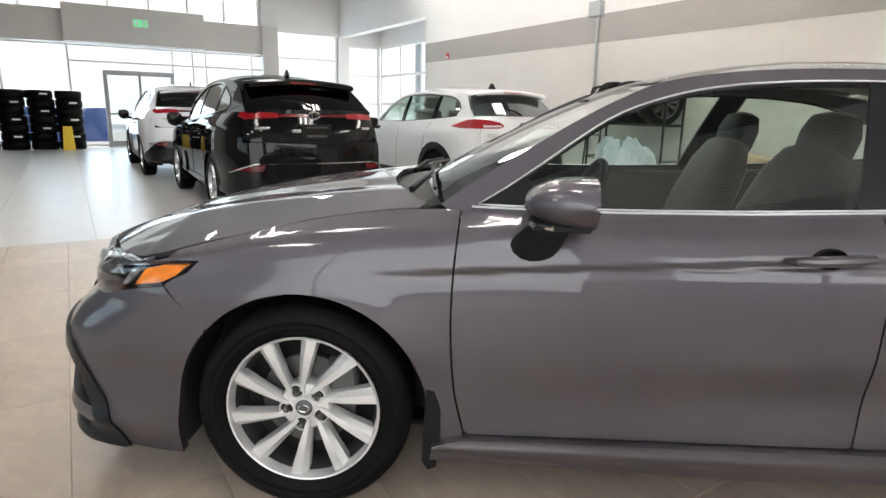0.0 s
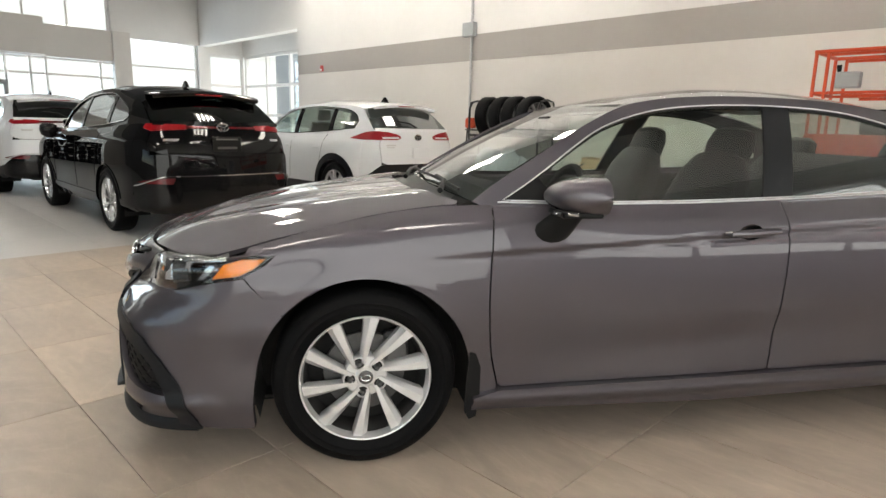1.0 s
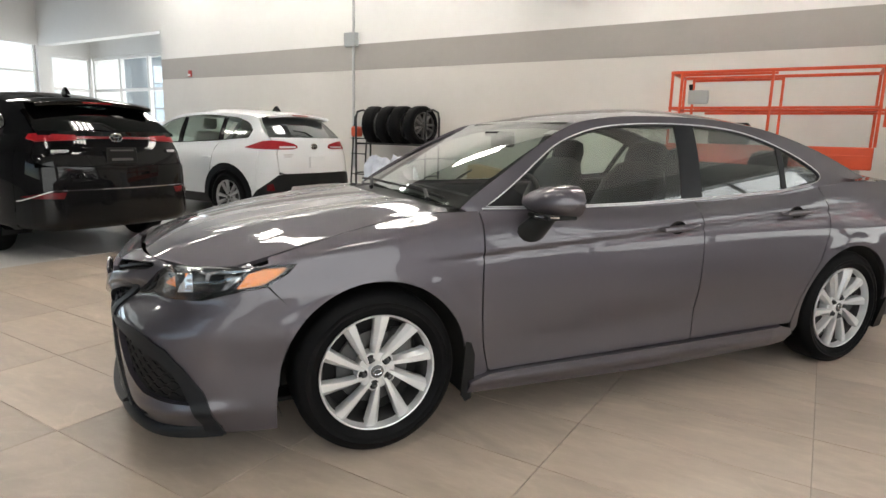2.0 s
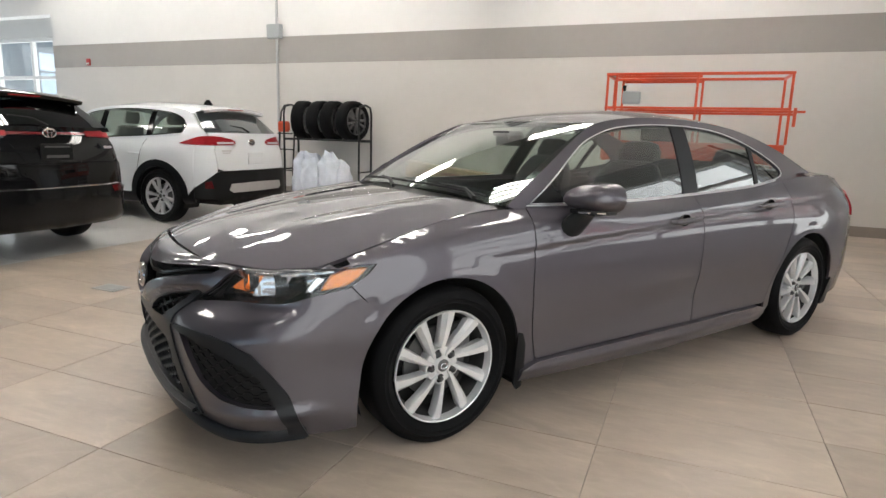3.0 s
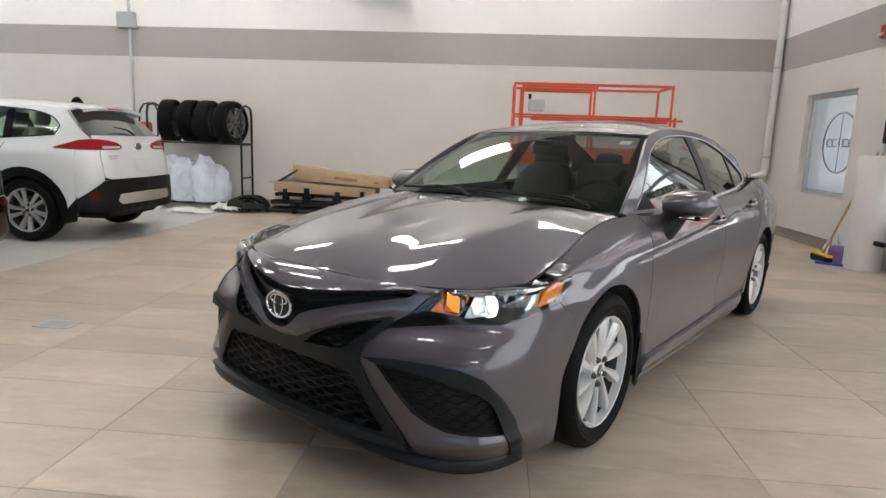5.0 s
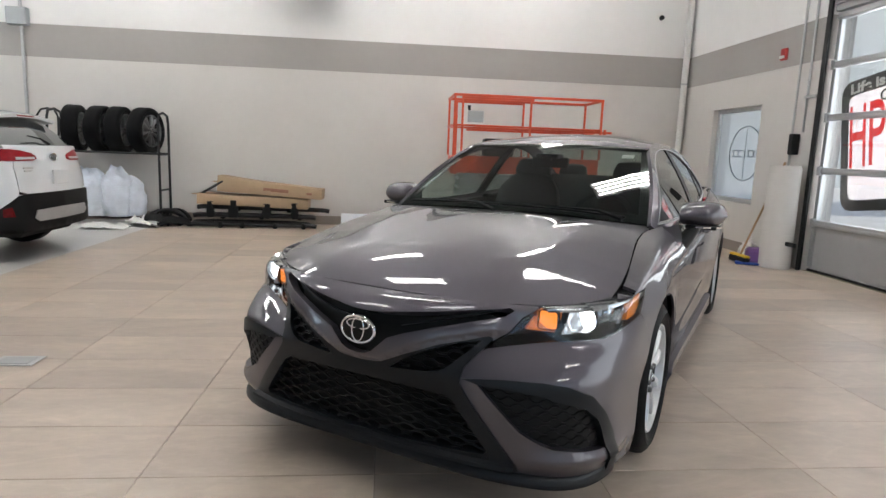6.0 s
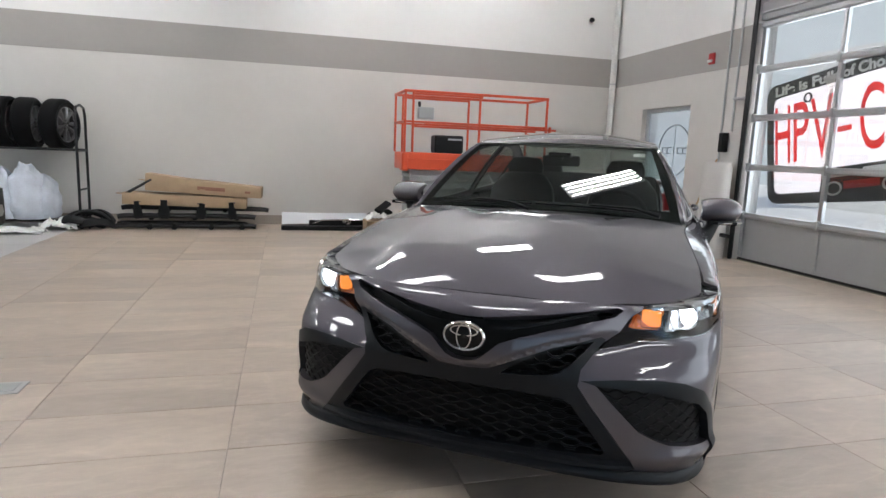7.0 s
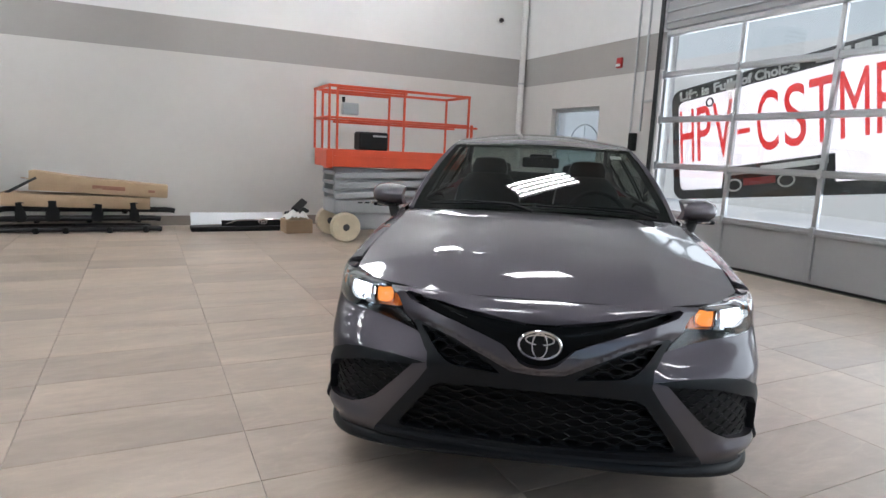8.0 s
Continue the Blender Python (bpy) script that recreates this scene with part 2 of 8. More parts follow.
# ---- mesh tools ----
class Geo:
    """Collects vertices and faces of one mesh."""

    def __init__(self):
        self.v, self.f, self.n = [], [], {}

    def add(self, verts, faces, m=None):
        n = len(self.v)
        self.v += [tuple(m @ Vector(p)) if m else tuple(p) for p in verts]
        self.f += [tuple(n + i for i in q) for q in faces]
        return self

    def box(self, c, s, ch=0.004, m=None):
        """A box with chamfered edges: centre, size, chamfer."""
        hx, hy, hz = s[0] / 2, s[1] / 2, s[2] / 2
        ch = min(ch, hx * 0.45, hy * 0.45, hz * 0.45)
        vs, idx = [], {}
        for sx in (-1, 1):
            for sy in (-1, 1):
                for sz in (-1, 1):
                    for ax in range(3):
                        p = [sx * hx, sy * hy, sz * hz]
                        for k in range(3):
                            if k != ax:
                                p[k] -= (sx, sy, sz)[k] * ch
                        idx[sx, sy, sz, ax] = len(vs)
                        vs.append((p[0] + c[0], p[1] + c[1], p[2] + c[2]))
        fs = []
        for ax in range(3):
            a, b2 = [(1, 2), (2, 0), (0, 1)][ax]
            for s1 in (-1, 1):
                q = []
                for sa, sb in ((-1, -1), (1, -1), (1, 1), (-1, 1)):
                    k = [0, 0, 0]
                    k[ax], k[a], k[b2] = s1, sa, sb
                    q.append(idx[(*k, ax)])
                fs.append(q if s1 > 0 else q[::-1])
            for sa in (-1, 1):
                for sb in (-1, 1):
                    lo, hi = [0, 0, 0], [0, 0, 0]
                    lo[a] = hi[a] = sa
                    lo[b2] = hi[b2] = sb
                    lo[ax], hi[ax] = -1, 1
                    q = [idx[(*lo, a)], idx[(*hi, a)], idx[(*hi, b2)], idx[(*lo, b2)]]
                    fs.append(q if sa * sb < 0 else q[::-1])
        for sx in (-1, 1):
            for sy in (-1, 1):
                for sz in (-1, 1):
                    q = [idx[sx, sy, sz, k] for k in range(3)]
                    fs.append(q if sx * sy * sz > 0 else q[::-1])
        return self.add(vs, fs, m)

    def tube(self, pts, r, n=8, closed=False, m=None, cap=True):
        """A round bar along points."""
        pts = [Vector(p) for p in pts]
        vs, fs, k = [], [], len(pts)
        up = None
        for i, p in enumerate(pts):
            a = pts[(i - 1) % k] if (i or closed) else p
            b = pts[(i + 1) % k] if (i < k - 1 or closed) else p
            d = (b - a).normalized()
            if up is None:
                up = d.orthogonal().normalized()
            up = (up - d * up.dot(d)).normalized()
            w = d.cross(up)
            rr = r[i] if isinstance(r, (list, tuple)) else r
            vs += [p + (up * math.cos(2 * math.pi * j / n) + w * math.sin(2 * math.pi * j / n)) * rr for j in range(n)]
        for i in range(k if closed else k - 1):
            for j in range(n):
                a, b = i * n + j, i * n + (j + 1) % n
                c, d = ((i + 1) % k) * n + (j + 1) % n, ((i + 1) % k) * n + j
                fs.append((a, b, c, d))
        if cap and not closed:
            fs += [tuple(range(n))[::-1], tuple((k - 1) * n + j for j in range(n))]
        return self.add(vs, fs, m)

    def lathe(self, prof, n=32, m=None, closed=False):
        """A profile of (radius, height) turned round z."""
        vs, fs, k = [], [], len(prof)
        for i in range(n):
            a = 2 * math.pi * i / n
            vs += [(r * math.cos(a), r * math.sin(a), z) for r, z in prof]
        for i in range(n):
            for j in range(k if closed else k - 1):
                a, b = i * k + j, ((i + 1) % n) * k + j
                c, d = ((i + 1) % n) * k + (j + 1) % k, i * k + (j + 1) % k
                fs.append((a, b, c, d))
        return self.add(vs, fs, m)

    def prism(self, poly, z0, z1, m=None):
        """A flat outline, given anticlockwise, pulled up from z0 to z1."""
        n = len(poly)
        vs = [(*p, z0) for p in poly] + [(*p, z1) for p in poly]
        fs = [tuple(range(n))[::-1], tuple(range(n, 2 * n))] + [(i, (i + 1) % n, n + (i + 1) % n, n + i) for i in range(n)]
        return self.add(vs, fs, m)

    def grid(self, rows, m=None, flip=False):
        """A sheet from equal rows of points."""
        k = len(rows[0])
        vs = [p for r in rows for p in r]
        fs = [(i * k + j, i * k + j + 1, (i + 1) * k + j + 1, (i + 1) * k + j) for i in range(len(rows) - 1) for j in range(k - 1)]
        return self.add(vs, [q[::-1] for q in fs] if flip else fs, m)

    def mesh(self, name, material, smooth=True, angle=35):
        me = bpy.data.meshes.new(name)
        me.from_pydata(self.v, [], self.f)
        me.materials.append(material)
        if smooth:
            me.shade_smooth()
            if self.n:
                me.normals_split_custom_set_from_vertices([self.n.get(i, (0, 0, 0)) for i in range(len(self.v))])
            else:
                me.set_sharp_from_angle(angle=radians(angle))
        return me


def part(name, geo, material, parent=None, label="", m=None, smooth=True, angle=35):
    """One mesh object under a thing or a part."""
    ob = new(name, geo.mesh(name, material, smooth, angle) if isinstance(geo, Geo) else geo)
    if parent:
        ob.parent = parent
    if m is not None:
        ob.matrix_local = m
    return tagged(ob, label)


def thing(name, label, category, m, group=""):
    """An Empty at the base of a thing that parents its parts."""
    ob = new(name)
    ob.empty_display_size = 0.1
    ob.matrix_world = m
    return tagged(ob, label, category, group)


def setting(name, geo, material, m, label="", category="", smooth=False):
    ob = part(name, geo, material, None, m=m, smooth=smooth)
    return tagged(ob, label, category, kind="structure")


def arc(cx, cy, r, a0, a1, n):
    return [(cx + r * math.cos(radians(a0 + (a1 - a0) * i / n)), cy + r * math.sin(radians(a0 + (a1 - a0) * i / n))) for i in range(n + 1)]


def round_rect(x0, y0, x1, y1, r, n=5):
    return arc(x1 - r, y0 + r, r, -90, 0, n) + arc(x1 - r, y1 - r, r, 0, 90, n) + arc(x0 + r, y1 - r, r, 90, 180, n) + arc(x0 + r, y0 + r, r, 180, 270, n)


# ---- the room ----
U0, U1, V0, V1, TOP = -18.8, 4.72, -9.0, 7.5, 6.2
S0, S1 = 2.55, 3.05      # grey band on the walls
D0, D1, DTOP = 4.0, -0.74, 3.08      # overhead door
SPLIT = -4.05            # seam between the pale and the beige floor
W_END = -12.6            # end of the long wall
R0 = room(0, 0, 0)


def slab(u0, u1, v0, v1, z0, z1):
    return Geo().box(((u0 + u1) / 2, (v0 + v1) / 2, (z0 + z1) / 2), (u1 - u0, v1 - v0, z1 - z0), 0.001)


# outside ground, one sheet to the horizon
g = Geo()
for a0, a1, b0, b1 in ((-900, -19.3, -900, 900), (5.2, 900, -900, 900), (-19.3, 5.2, 10.6, 900), (-19.3, 5.2, -900, -9.4)):
    g.add([(a0, b0, -0.06), (a1, b0, -0.06), (a1, b1, -0.06), (a0, b1, -0.06)], [(0, 1, 2, 3)])
setting("ground", g, M_OUT, R0, "pale paving outside the showroom", "ground")

# long wall in three bands, each a little proud of the next
wall_north = setting("wall_north", slab(W_END, U1 + 0.3, V1, V1 + 0.3, 0, S0), M_WALL, R0, "beige painted long wall below a grey band", "wall")
part("grey_band", slab(W_END, U1 + 0.3, V1 - 0.003, V1 + 0.297, S0, S1), M_STRIPE, wall_north, "mid-grey painted band")
part("upper_band", slab(W_END, U1 + 0.3, V1, V1 + 0.3, S1, TOP), M_WHITE, wall_north, "white painted upper wall")
part("bay_lintel", slab(U0, W_END, V1, V1 + 0.3, 3.75, TOP), M_WHITE, wall_north, "white painted lintel over a glazed bay")
setting("baseboard", slab(W_END, U1 - 0.015, V1 - 0.015, V1, 0, 0.15), M_BASE, R0, "brown-grey tiled baseboard", "baseboard")

# wall with the overhead door and the small window
WI0, WI1, WZ0, WZ1 = 5.24, 6.50, 0.71, 2.11
wall_east = setting("wall_east", slab(U1, U1 + 0.3, WI1, V1, 0, S0), M_WALL, R0, "beige painted end wall beside an overhead door", "wall")
for nm, bx, mt in (("wall_panel", (D0 + 0.04, WI0, 0, S0), M_WALL), ("wall_panel", (WI0, WI1, 0, WZ0), M_WALL), ("wall_panel", (WI0, WI1, WZ1, S0), M_WALL),
                   ("grey_band", (D0 + 0.04, V1, S0, S1), M_STRIPE), ("upper_band", (D0 + 0.04, V1, S1, TOP), M_WHITE),
                   ("upper_band", (D1 - 0.04, D0 + 0.04, DTOP + 0.42, TOP), M_WHITE), ("wall_panel", (V0, -8.8, 0, S0), M_WALL), ("wall_panel", (-1.4, D1 - 0.04, 0, S0), M_WALL),
                   ("grey_band", (V0, -8.8, S0, S1), M_STRIPE), ("grey_band", (-1.4, D1 - 0.04, S0, S1), M_STRIPE), ("upper_band", (V0, -8.8, S1, TOP), M_WHITE), ("upper_band", (-8.8, -1.4, 4.6, TOP), M_WHITE), ("upper_band", (-1.4, D1 - 0.04, S1, TOP), M_WHITE)):
    off = -0.003 if nm == "grey_band" else 0
    part(nm, slab(U1 + off, U1 + 0.3 + off, *bx), mt, wall_east)
setting("baseboard", slab(U1 - 0.015, U1, D0 + 0.5, V1, 0, 0.15), M_BASE, R0, "brown-grey tiled baseboard", "baseboard")
M_SOUTH = mat("grey_wall_paint", (0.16, 0.16, 0.165), 0.6, var=0.06, scale=1.2)
wall_south = setting("wall_south", slab(U0, -5.9, V0 - 0.3, V0, 0, TOP), M_SOUTH, R0, "grey painted wall out of view with an added long window", "wall")
for bx in ((2.9, U1 + 0.3, 0, TOP), (-5.9, 2.9, 0, 0.95), (-5.9, 2.9, 3.45, TOP)):
    part("wall_panel", slab(bx[0], bx[1], V0 - 0.3, V0, bx[2], bx[3]), M_SOUTH, wall_south)
# Unseen window, added as an opening for the cool fill light.
ws4 = setting("window_4", slab(-5.9, 2.9, V0 - 0.16, V0 - 0.15, 0.95, 3.45), M_CLEAR, R0, "long unseen window added in the wall behind the camera", "window")
ws4.visible_shadow = False
g = Geo()
for u in (-5.85, -3.7, -1.5, 0.7, 2.85):
    g.box((u, V0 - 0.15, 2.2), (0.07, 0.10, 2.5), 0.004)
for z in (0.98, 3.42):
    g.box((-1.5, V0 - 0.15, z), (8.8, 0.10, 0.07), 0.004)
part("window_frame", g, M_ALU, ws4)
# Unseen glazed bay, added as an opening for the fill light.
w5 = setting("window_5", slab(U1 + 0.10, U1 + 0.11, -8.8, -1.4, 0.05, 4.6), M_CLEAR, R0, "tall glazed bay out of view, added to let in fill light", "window")
w5.visible_shadow = False
g = Geo()
for v in (-8.75, -5.1, -1.45):
    g.box((U1 + 0.10, v, 2.3), (0.08, 0.05, 4.6), 0.004)
for z in (0.06, 4.56):
    g.box((U1 + 0.10, -5.1, z), (0.07, 7.4, 0.07), 0.004)
part("window_frame", g, M_ALU, w5)
setting("ceiling", slab(U0 - 0.4, U1 + 0.3, V0 - 0.3, 10.3, TOP, TOP + 0.2), M_CEIL, R0, "grey metal deck ceiling", "ceiling")

# small frosted window
win = setting("window_1", slab(U1 + 0.12, U1 + 0.126, WI0 + 0.06, WI1 - 0.06, WZ0 + 0.06, WZ1 - 0.06), M_FROST, R0, "frosted window with a faint round emblem", "window")
g = Geo()
for bx in ((WI0, WI1, WZ0, WZ0 + 0.06), (WI0, WI1, WZ1 - 0.06, WZ1), (WI0, WI0 + 0.06, WZ0 + 0.06, WZ1 - 0.06), (WI1 - 0.06, WI1, WZ0 + 0.06, WZ1 - 0.06)):
    g.box((U1 + 0.12, (bx[0] + bx[1]) / 2, (bx[2] + bx[3]) / 2), (0.08, bx[1] - bx[0], bx[3] - bx[2]), 0.004)
part("window_frame", g, M_ALU, win)
wc = (5.71, 1.435)
part("emblem_ring", Geo().tube([(U1 + 0.112, wc[0] + 0.40 * math.cos(a * math.pi / 24), wc[1] + 0.40 * math.sin(a * math.pi / 24)) for a in range(48)], 0.009, 6, True), M_SIGN_GREY, win)
g = Geo().box((U1 + 0.113, wc[0], wc[1]), (0.006, 0.012, 0.76), 0.002)
for k, w in enumerate((0.10, 0.10, 0.02, 0.10, 0.10)):
    for z in ((-0.045, 0.045) if w > 0.05 else (0.0,)):
        g.box((U1 + 0.11, wc[0] + 0.26 - 0.13 * k, wc[1] + z), (0.01, w, 0.018 if w > 0.05 else 0.10), 0.002)
    if w > 0.05:
        g.box((U1 + 0.11, wc[0] + 0.30 - 0.13 * k, wc[1]), (0.01, 0.018, 0.10), 0.002)
part("emblem_bars", g, M_SIGN_GREY, win)

# far glazed front
front = setting("wall_west", slab(U0 - 0.3, U0, V0, 5.2, 3.0, 3.9), M_WALL, R0, "beige header wall over a glazed showroom front", "wall")
part("header", slab(U0 - 0.3, U0 + 0.25, -0.9, 2.9, 3.02, 4.05), M_WALL, front, "deeper beige portal header")
part("upper_band", slab(U0 - 0.3, U0, V0, 4.75, 5.3, TOP), M_WHITE, front)
part("pier", slab(U0 - 0.3, U0 + 0.12, 4.75, 5.25, 0, 3.9), M_WALL, front, "beige pier")
part("upper_pier", slab(U0 - 0.3, U0, 4.75, 7.5, 3.75, TOP), M_WHITE, front)
part("pier", slab(U0 - 0.3, U0, 7.45, 7.8, 0, TOP), M_WHITE, front)
part("end_wall", slab(U0 - 0.3, U0, V0, -4.2, 0, 3.0), M_WALL, front)
wf = setting("window_2", slab(U0 - 0.16, U0 - 0.15, -4.2, 7.45, 0.05, 3.0), M_CLEAR, R0, "tall glazed showroom front, bright with daylight", "window")
wf.visible_shadow = False
g = Geo()
for v in (-4.2, -2.5, -0.85, 1.95, 2.55, 2.95, 4.4, 5.3, 7.4):
    g.box((U0 - 0.15, v, 1.9), (0.10, 0.06, 3.75), 0.004)
for z, a, b in ((0.06, -4.2, 7.45), (2.95, -4.2, 7.45), (2.5, -0.85, 4.75), (2.05, 5.3, 7.4)):
    g.box((U0 - 0.15, (a + b) / 2, z), (0.09, b - a, 0.06), 0.004)
part("window_frame", g, M_FIX, wf)
cl = part("clerestory_pane", slab(U0 - 0.16, U0 - 0.15, V0, 4.75, 3.9, 5.3), M_CLEAR, wf)
cl.visible_shadow = False
g = Geo()
for v in np.arange(-8.5, 4.8, 1.1):
    g.box((U0 - 0.15, float(v), 4.6), (0.08, 0.05, 1.4), 0.004)
part("clerestory_frame", g, M_FIX, wf)
door = setting("door_1", slab(U0 - 0.06, U0 - 0.05, 0.15, 0.95, 0.1, 2.1), M_CLEAR, R0, "aluminium framed glass entrance door", "door")
g = Geo()
for v, w in ((0.05, 0.12), (0.98, 0.08), (1.9, 0.10)):
    g.box((U0 - 0.05, v, 1.08), (0.10, w, 2.16), 0.004)
g.box((U0 - 0.05, 0.98, 2.2), (0.14, 1.96, 0.14), 0.004)
g.box((U0 - 0.05, 0.5, 0.1), (0.06, 0.9, 0.18), 0.004)
g.box((U0 - 0.0, 0.5, 1.0), (0.05, 0.9, 0.05), 0.004)
part("door_frame", g, M_BOXGREY, door)

# glazed bay beyond the end of the long wall
wb = setting("window_3", slab(U0, W_END, 9.17, 9.18, 0.3, 3.45), M_CLEAR, R0, "glazed bay with white mullions", "window")
wb.visible_shadow = False
g = Geo()
for u in (-18.7, -17.2, -15.7, -14.2, -12.7):
    g.box((u, 9.15, 1.83), (0.09, 0.12, 3.56), 0.004)
for z in (0.25, 1.5, 2.5, 3.5):
    g.box(((U0 + W_END) / 2, 9.15, z), (W_END - U0, 0.10, 0.09), 0.004)
    g.box((U0 - 0.10, 8.45, z), (0.10, 1.30, 0.09), 0.004)
for v in (7.84, 9.06):
    g.box((U0 - 0.10, v, 1.83), (0.12, 0.08, 3.56), 0.004)
part("window_frame", g, M_FIX, wb)
part("end_pane", slab(U0 - 0.11, U0 - 0.10, 7.8, 9.1, 0.3, 3.45), M_CLEAR, wb).visible_shadow = False
setting("wall_bay", slab(W_END, W_END + 0.3, V1 + 0.3, 9.45, 0, TOP), M_WHITE, R0, "white painted return wall", "wall")
part("bay_wall", slab(U0, W_END, 9.07, 9.37, 3.55, TOP), M_WHITE, wb)
part("bay_end", slab(U0 - 0.3, U0, 7.8, 9.37, 3.55, TOP), M_WHITE, wb)

# ---- overhead door ----
ohd = setting("door_2", slab(U1 + 0.06, U1 + 0.11, D1, D0, 0.02, 0.58), M_PANEL, R0, "sectional overhead door with glazed rows and a printed sign", "door")
rails = [0.60, 1.23, 1.86, 2.47, 3.02]
muls = [D0 - 0.03 - k * 1.175 for k in range(5)]
for z in rails:
    part("rail", Geo().box((U1 + 0.06, (D0 + D1) / 2, z), (0.07, D0 - D1, 0.075), 0.006).box((U1 + 0.025, (D0 + D1) / 2, z - 0.012), (0.02, D0 - D1, 0.03), 0.004), M_ALU, ohd)
part("rail", Geo().box((U1 + 0.06, (D0 + D1) / 2, 0.016), (0.05, D0 - D1, 0.03), 0.006), M_BLACK, ohd, "black rubber bottom seal")
for i, v in enumerate(muls):
    for a, b in zip(rails, rails[1:]):
        part("mullion", Geo().box((U1 + 0.063, v, (a + b) / 2), (0.055, 0.055, b - a - 0.07), 0.006), M_ALU, ohd)
    part("stile", Geo().box((U1 + 0.048, v, 0.31), (0.03, 0.06, 0.5), 0.006), M_PANEL, ohd)
    for z in rails[:-1]:
        part("hinge", Geo().box((U1 + 0.02, v, z), (0.035, 0.05, 0.11), 0.006), M_GALV, ohd)
for a, b in zip(muls, muls[1:]):
    for z0, z1 in zip(rails, rails[1:]):
        p = part("pane", slab(U1 + 0.066, U1 + 0.072, b + 0.027, a - 0.027, z0 + 0.037, z1 - 0.037), M_CLEAR, ohd)
        p.visible_shadow = False
part("top_section", Geo().box((U1 + 0.04, (D0 + D1) / 2, 3.30), (0.10, D0 - D1, 0.46), 0.006), M_PANEL, ohd)
for z in (3.16, 3.3, 3.44):
    part("rail", Geo().box((U1 - 0.02, (D0 + D1) / 2, z), (0.03, D0 - D1, 0.02), 0.004), M_ALU, ohd)
for v in (D0 + 0.05, D1 - 0.05):
    part("track", Geo().box((U1 - 0.035, v, 1.75), (0.05, 0.035, 3.5), 0.004).box((U1 - 0.06, v - 0.02 * (1 if v > 0 else -1), 1.75), (0.012, 0.07, 3.5), 0.003), M_BLACK_STEEL if v > 0 else M_GALV, ohd)

# ---- loose room fixtures ----
jb = thing("junction_box", "grey metal junction box with conduit on the wall", "junction box", room(-6.2, V1, 0))
part("box", Geo().box((0, -0.06, 3.14), (0.30, 0.12, 0.26), 0.008), M_BOXGREY, jb)
part("conduit", Geo().tube([(0.03, -0.03, 0.6), (0.03, -0.03, 3.02)], 0.025, 10).tube([(0.03, -0.03, 3.26), (0.03, -0.03, TOP)], 0.025, 10), M_GALV, jb)

pipe = thing("corner_pipe", "white drain pipe with an elbow in the corner", "pipe", room(U1 - 0.09, V1 - 0.10, 0))
part("pipe", Geo().tube([(0, 0, TOP), (0, 0, 1.0), (-0.02, 0.0, 0.93), (-0.09, 0.0, 0.89), (-0.16, 0, 0.87), (-0.19, 0.0, 0.80), (-0.19, 0, 0.70)], 0.055, 14), M_PIPE, pipe)
for z in (1.2, 2.6, 4.2):
    part("pipe_clip", Geo().lathe([(0.056, -0.015), (0.064, -0.015), (0.064, 0.015), (0.056, 0.015)], 16, Matrix.Translation((0, 0, z))), M_GALV, pipe)

dome = thing("security_camera", "small dark security camera high on the wall", "camera", room(4.13, V1, 3.69))
part("bracket", Geo().box((0, -0.03, 0), (0.05, 0.06, 0.05), 0.01), M_FIX, dome)
part("lens_housing", Geo().tube([(0, -0.05, 0), (0, -0.08, -0.01), (0, -0.13, -0.02)], [0.03, 0.045, 0.03], 14), M_BLACK, dome)


def alarm(m, label):
    t = thing("fire_alarm", label, "alarm", m)
    part("backplate", Geo().box((0, -0.02, 0), (0.11, 0.04, 0.15), 0.008), M_RED, t)
    part("strobe", Geo().box((0, -0.05, -0.035), (0.08, 0.03, 0.035), 0.008), M_FIX, t, "white strobe lens")


alarm(room(U1, 4.85, 2.72, 0, 0, -90), "red fire alarm with a white strobe on the grey band")
alarm(room(-11.43, V1, 2.66), "red fire alarm on the grey band")

ctl = thing("door_controls", "black door control box with conduits beside the overhead door", "controls", room(U1, 4.40, 0, 0, 0, -90))
part("switch_box", Geo().box((0, -0.05, 1.55), (0.09, 0.10, 0.26), 0.01), M_BLACK, ctl)
part("conduit", Geo().tube([(-0.10, -0.02, 1.2), (-0.10, -0.02, 5.5)], 0.014, 8), M_GALV, ctl)
part("conduit", Geo().tube([(0.10, -0.02, 1.7), (0.10, -0.02, 5.5)], 0.014, 8), M_GALV, ctl)
part("bracket", Geo().box((0.24, -0.06, 2.12), (0.22, 0.05, 0.035), 0.005), M_GALV, ctl)

post = thing("guard_post", "beige painted guard post at the door jamb", "post", room(U1 - 0.25, 4.21, 0))
part("post", Geo().lathe([(0.02, 0), (0.185, 0), (0.185, 1.25), (0.17, 1.28), (0.0, 1.28)], 28), M_WALL, post)
part("photo_eye", Geo().box((-0.02, -0.30, 0.33), (0.05, 0.16, 0.05), 0.008), M_BLACK, post, "black photo sensor arm")

# heater on the wall above the band
heat = thing("unit_heater", "dark grey unit heater hung on the wall", "heater", room(-1.66, V1 - 0.55, 3.62))
part("case", Geo().box((0, 0, 0.36), (0.78, 0.55, 0.70), 0.02), M_BOXGREY, heat)
for k in range(6):
    part("louvre", Geo().box((0, -0.285, 0.10 + 0.10 * k), (0.66, 0.03, 0.05), 0.004, Matrix.Rotation(0, 4, "X")), M_BLACK_STEEL, heat)
for s in (-0.3, 0.3):
    part("bracket", Geo().box((s, 0.4, 0.30), (0.05, 0.30, 0.05), 0.004), M_GALV, heat)

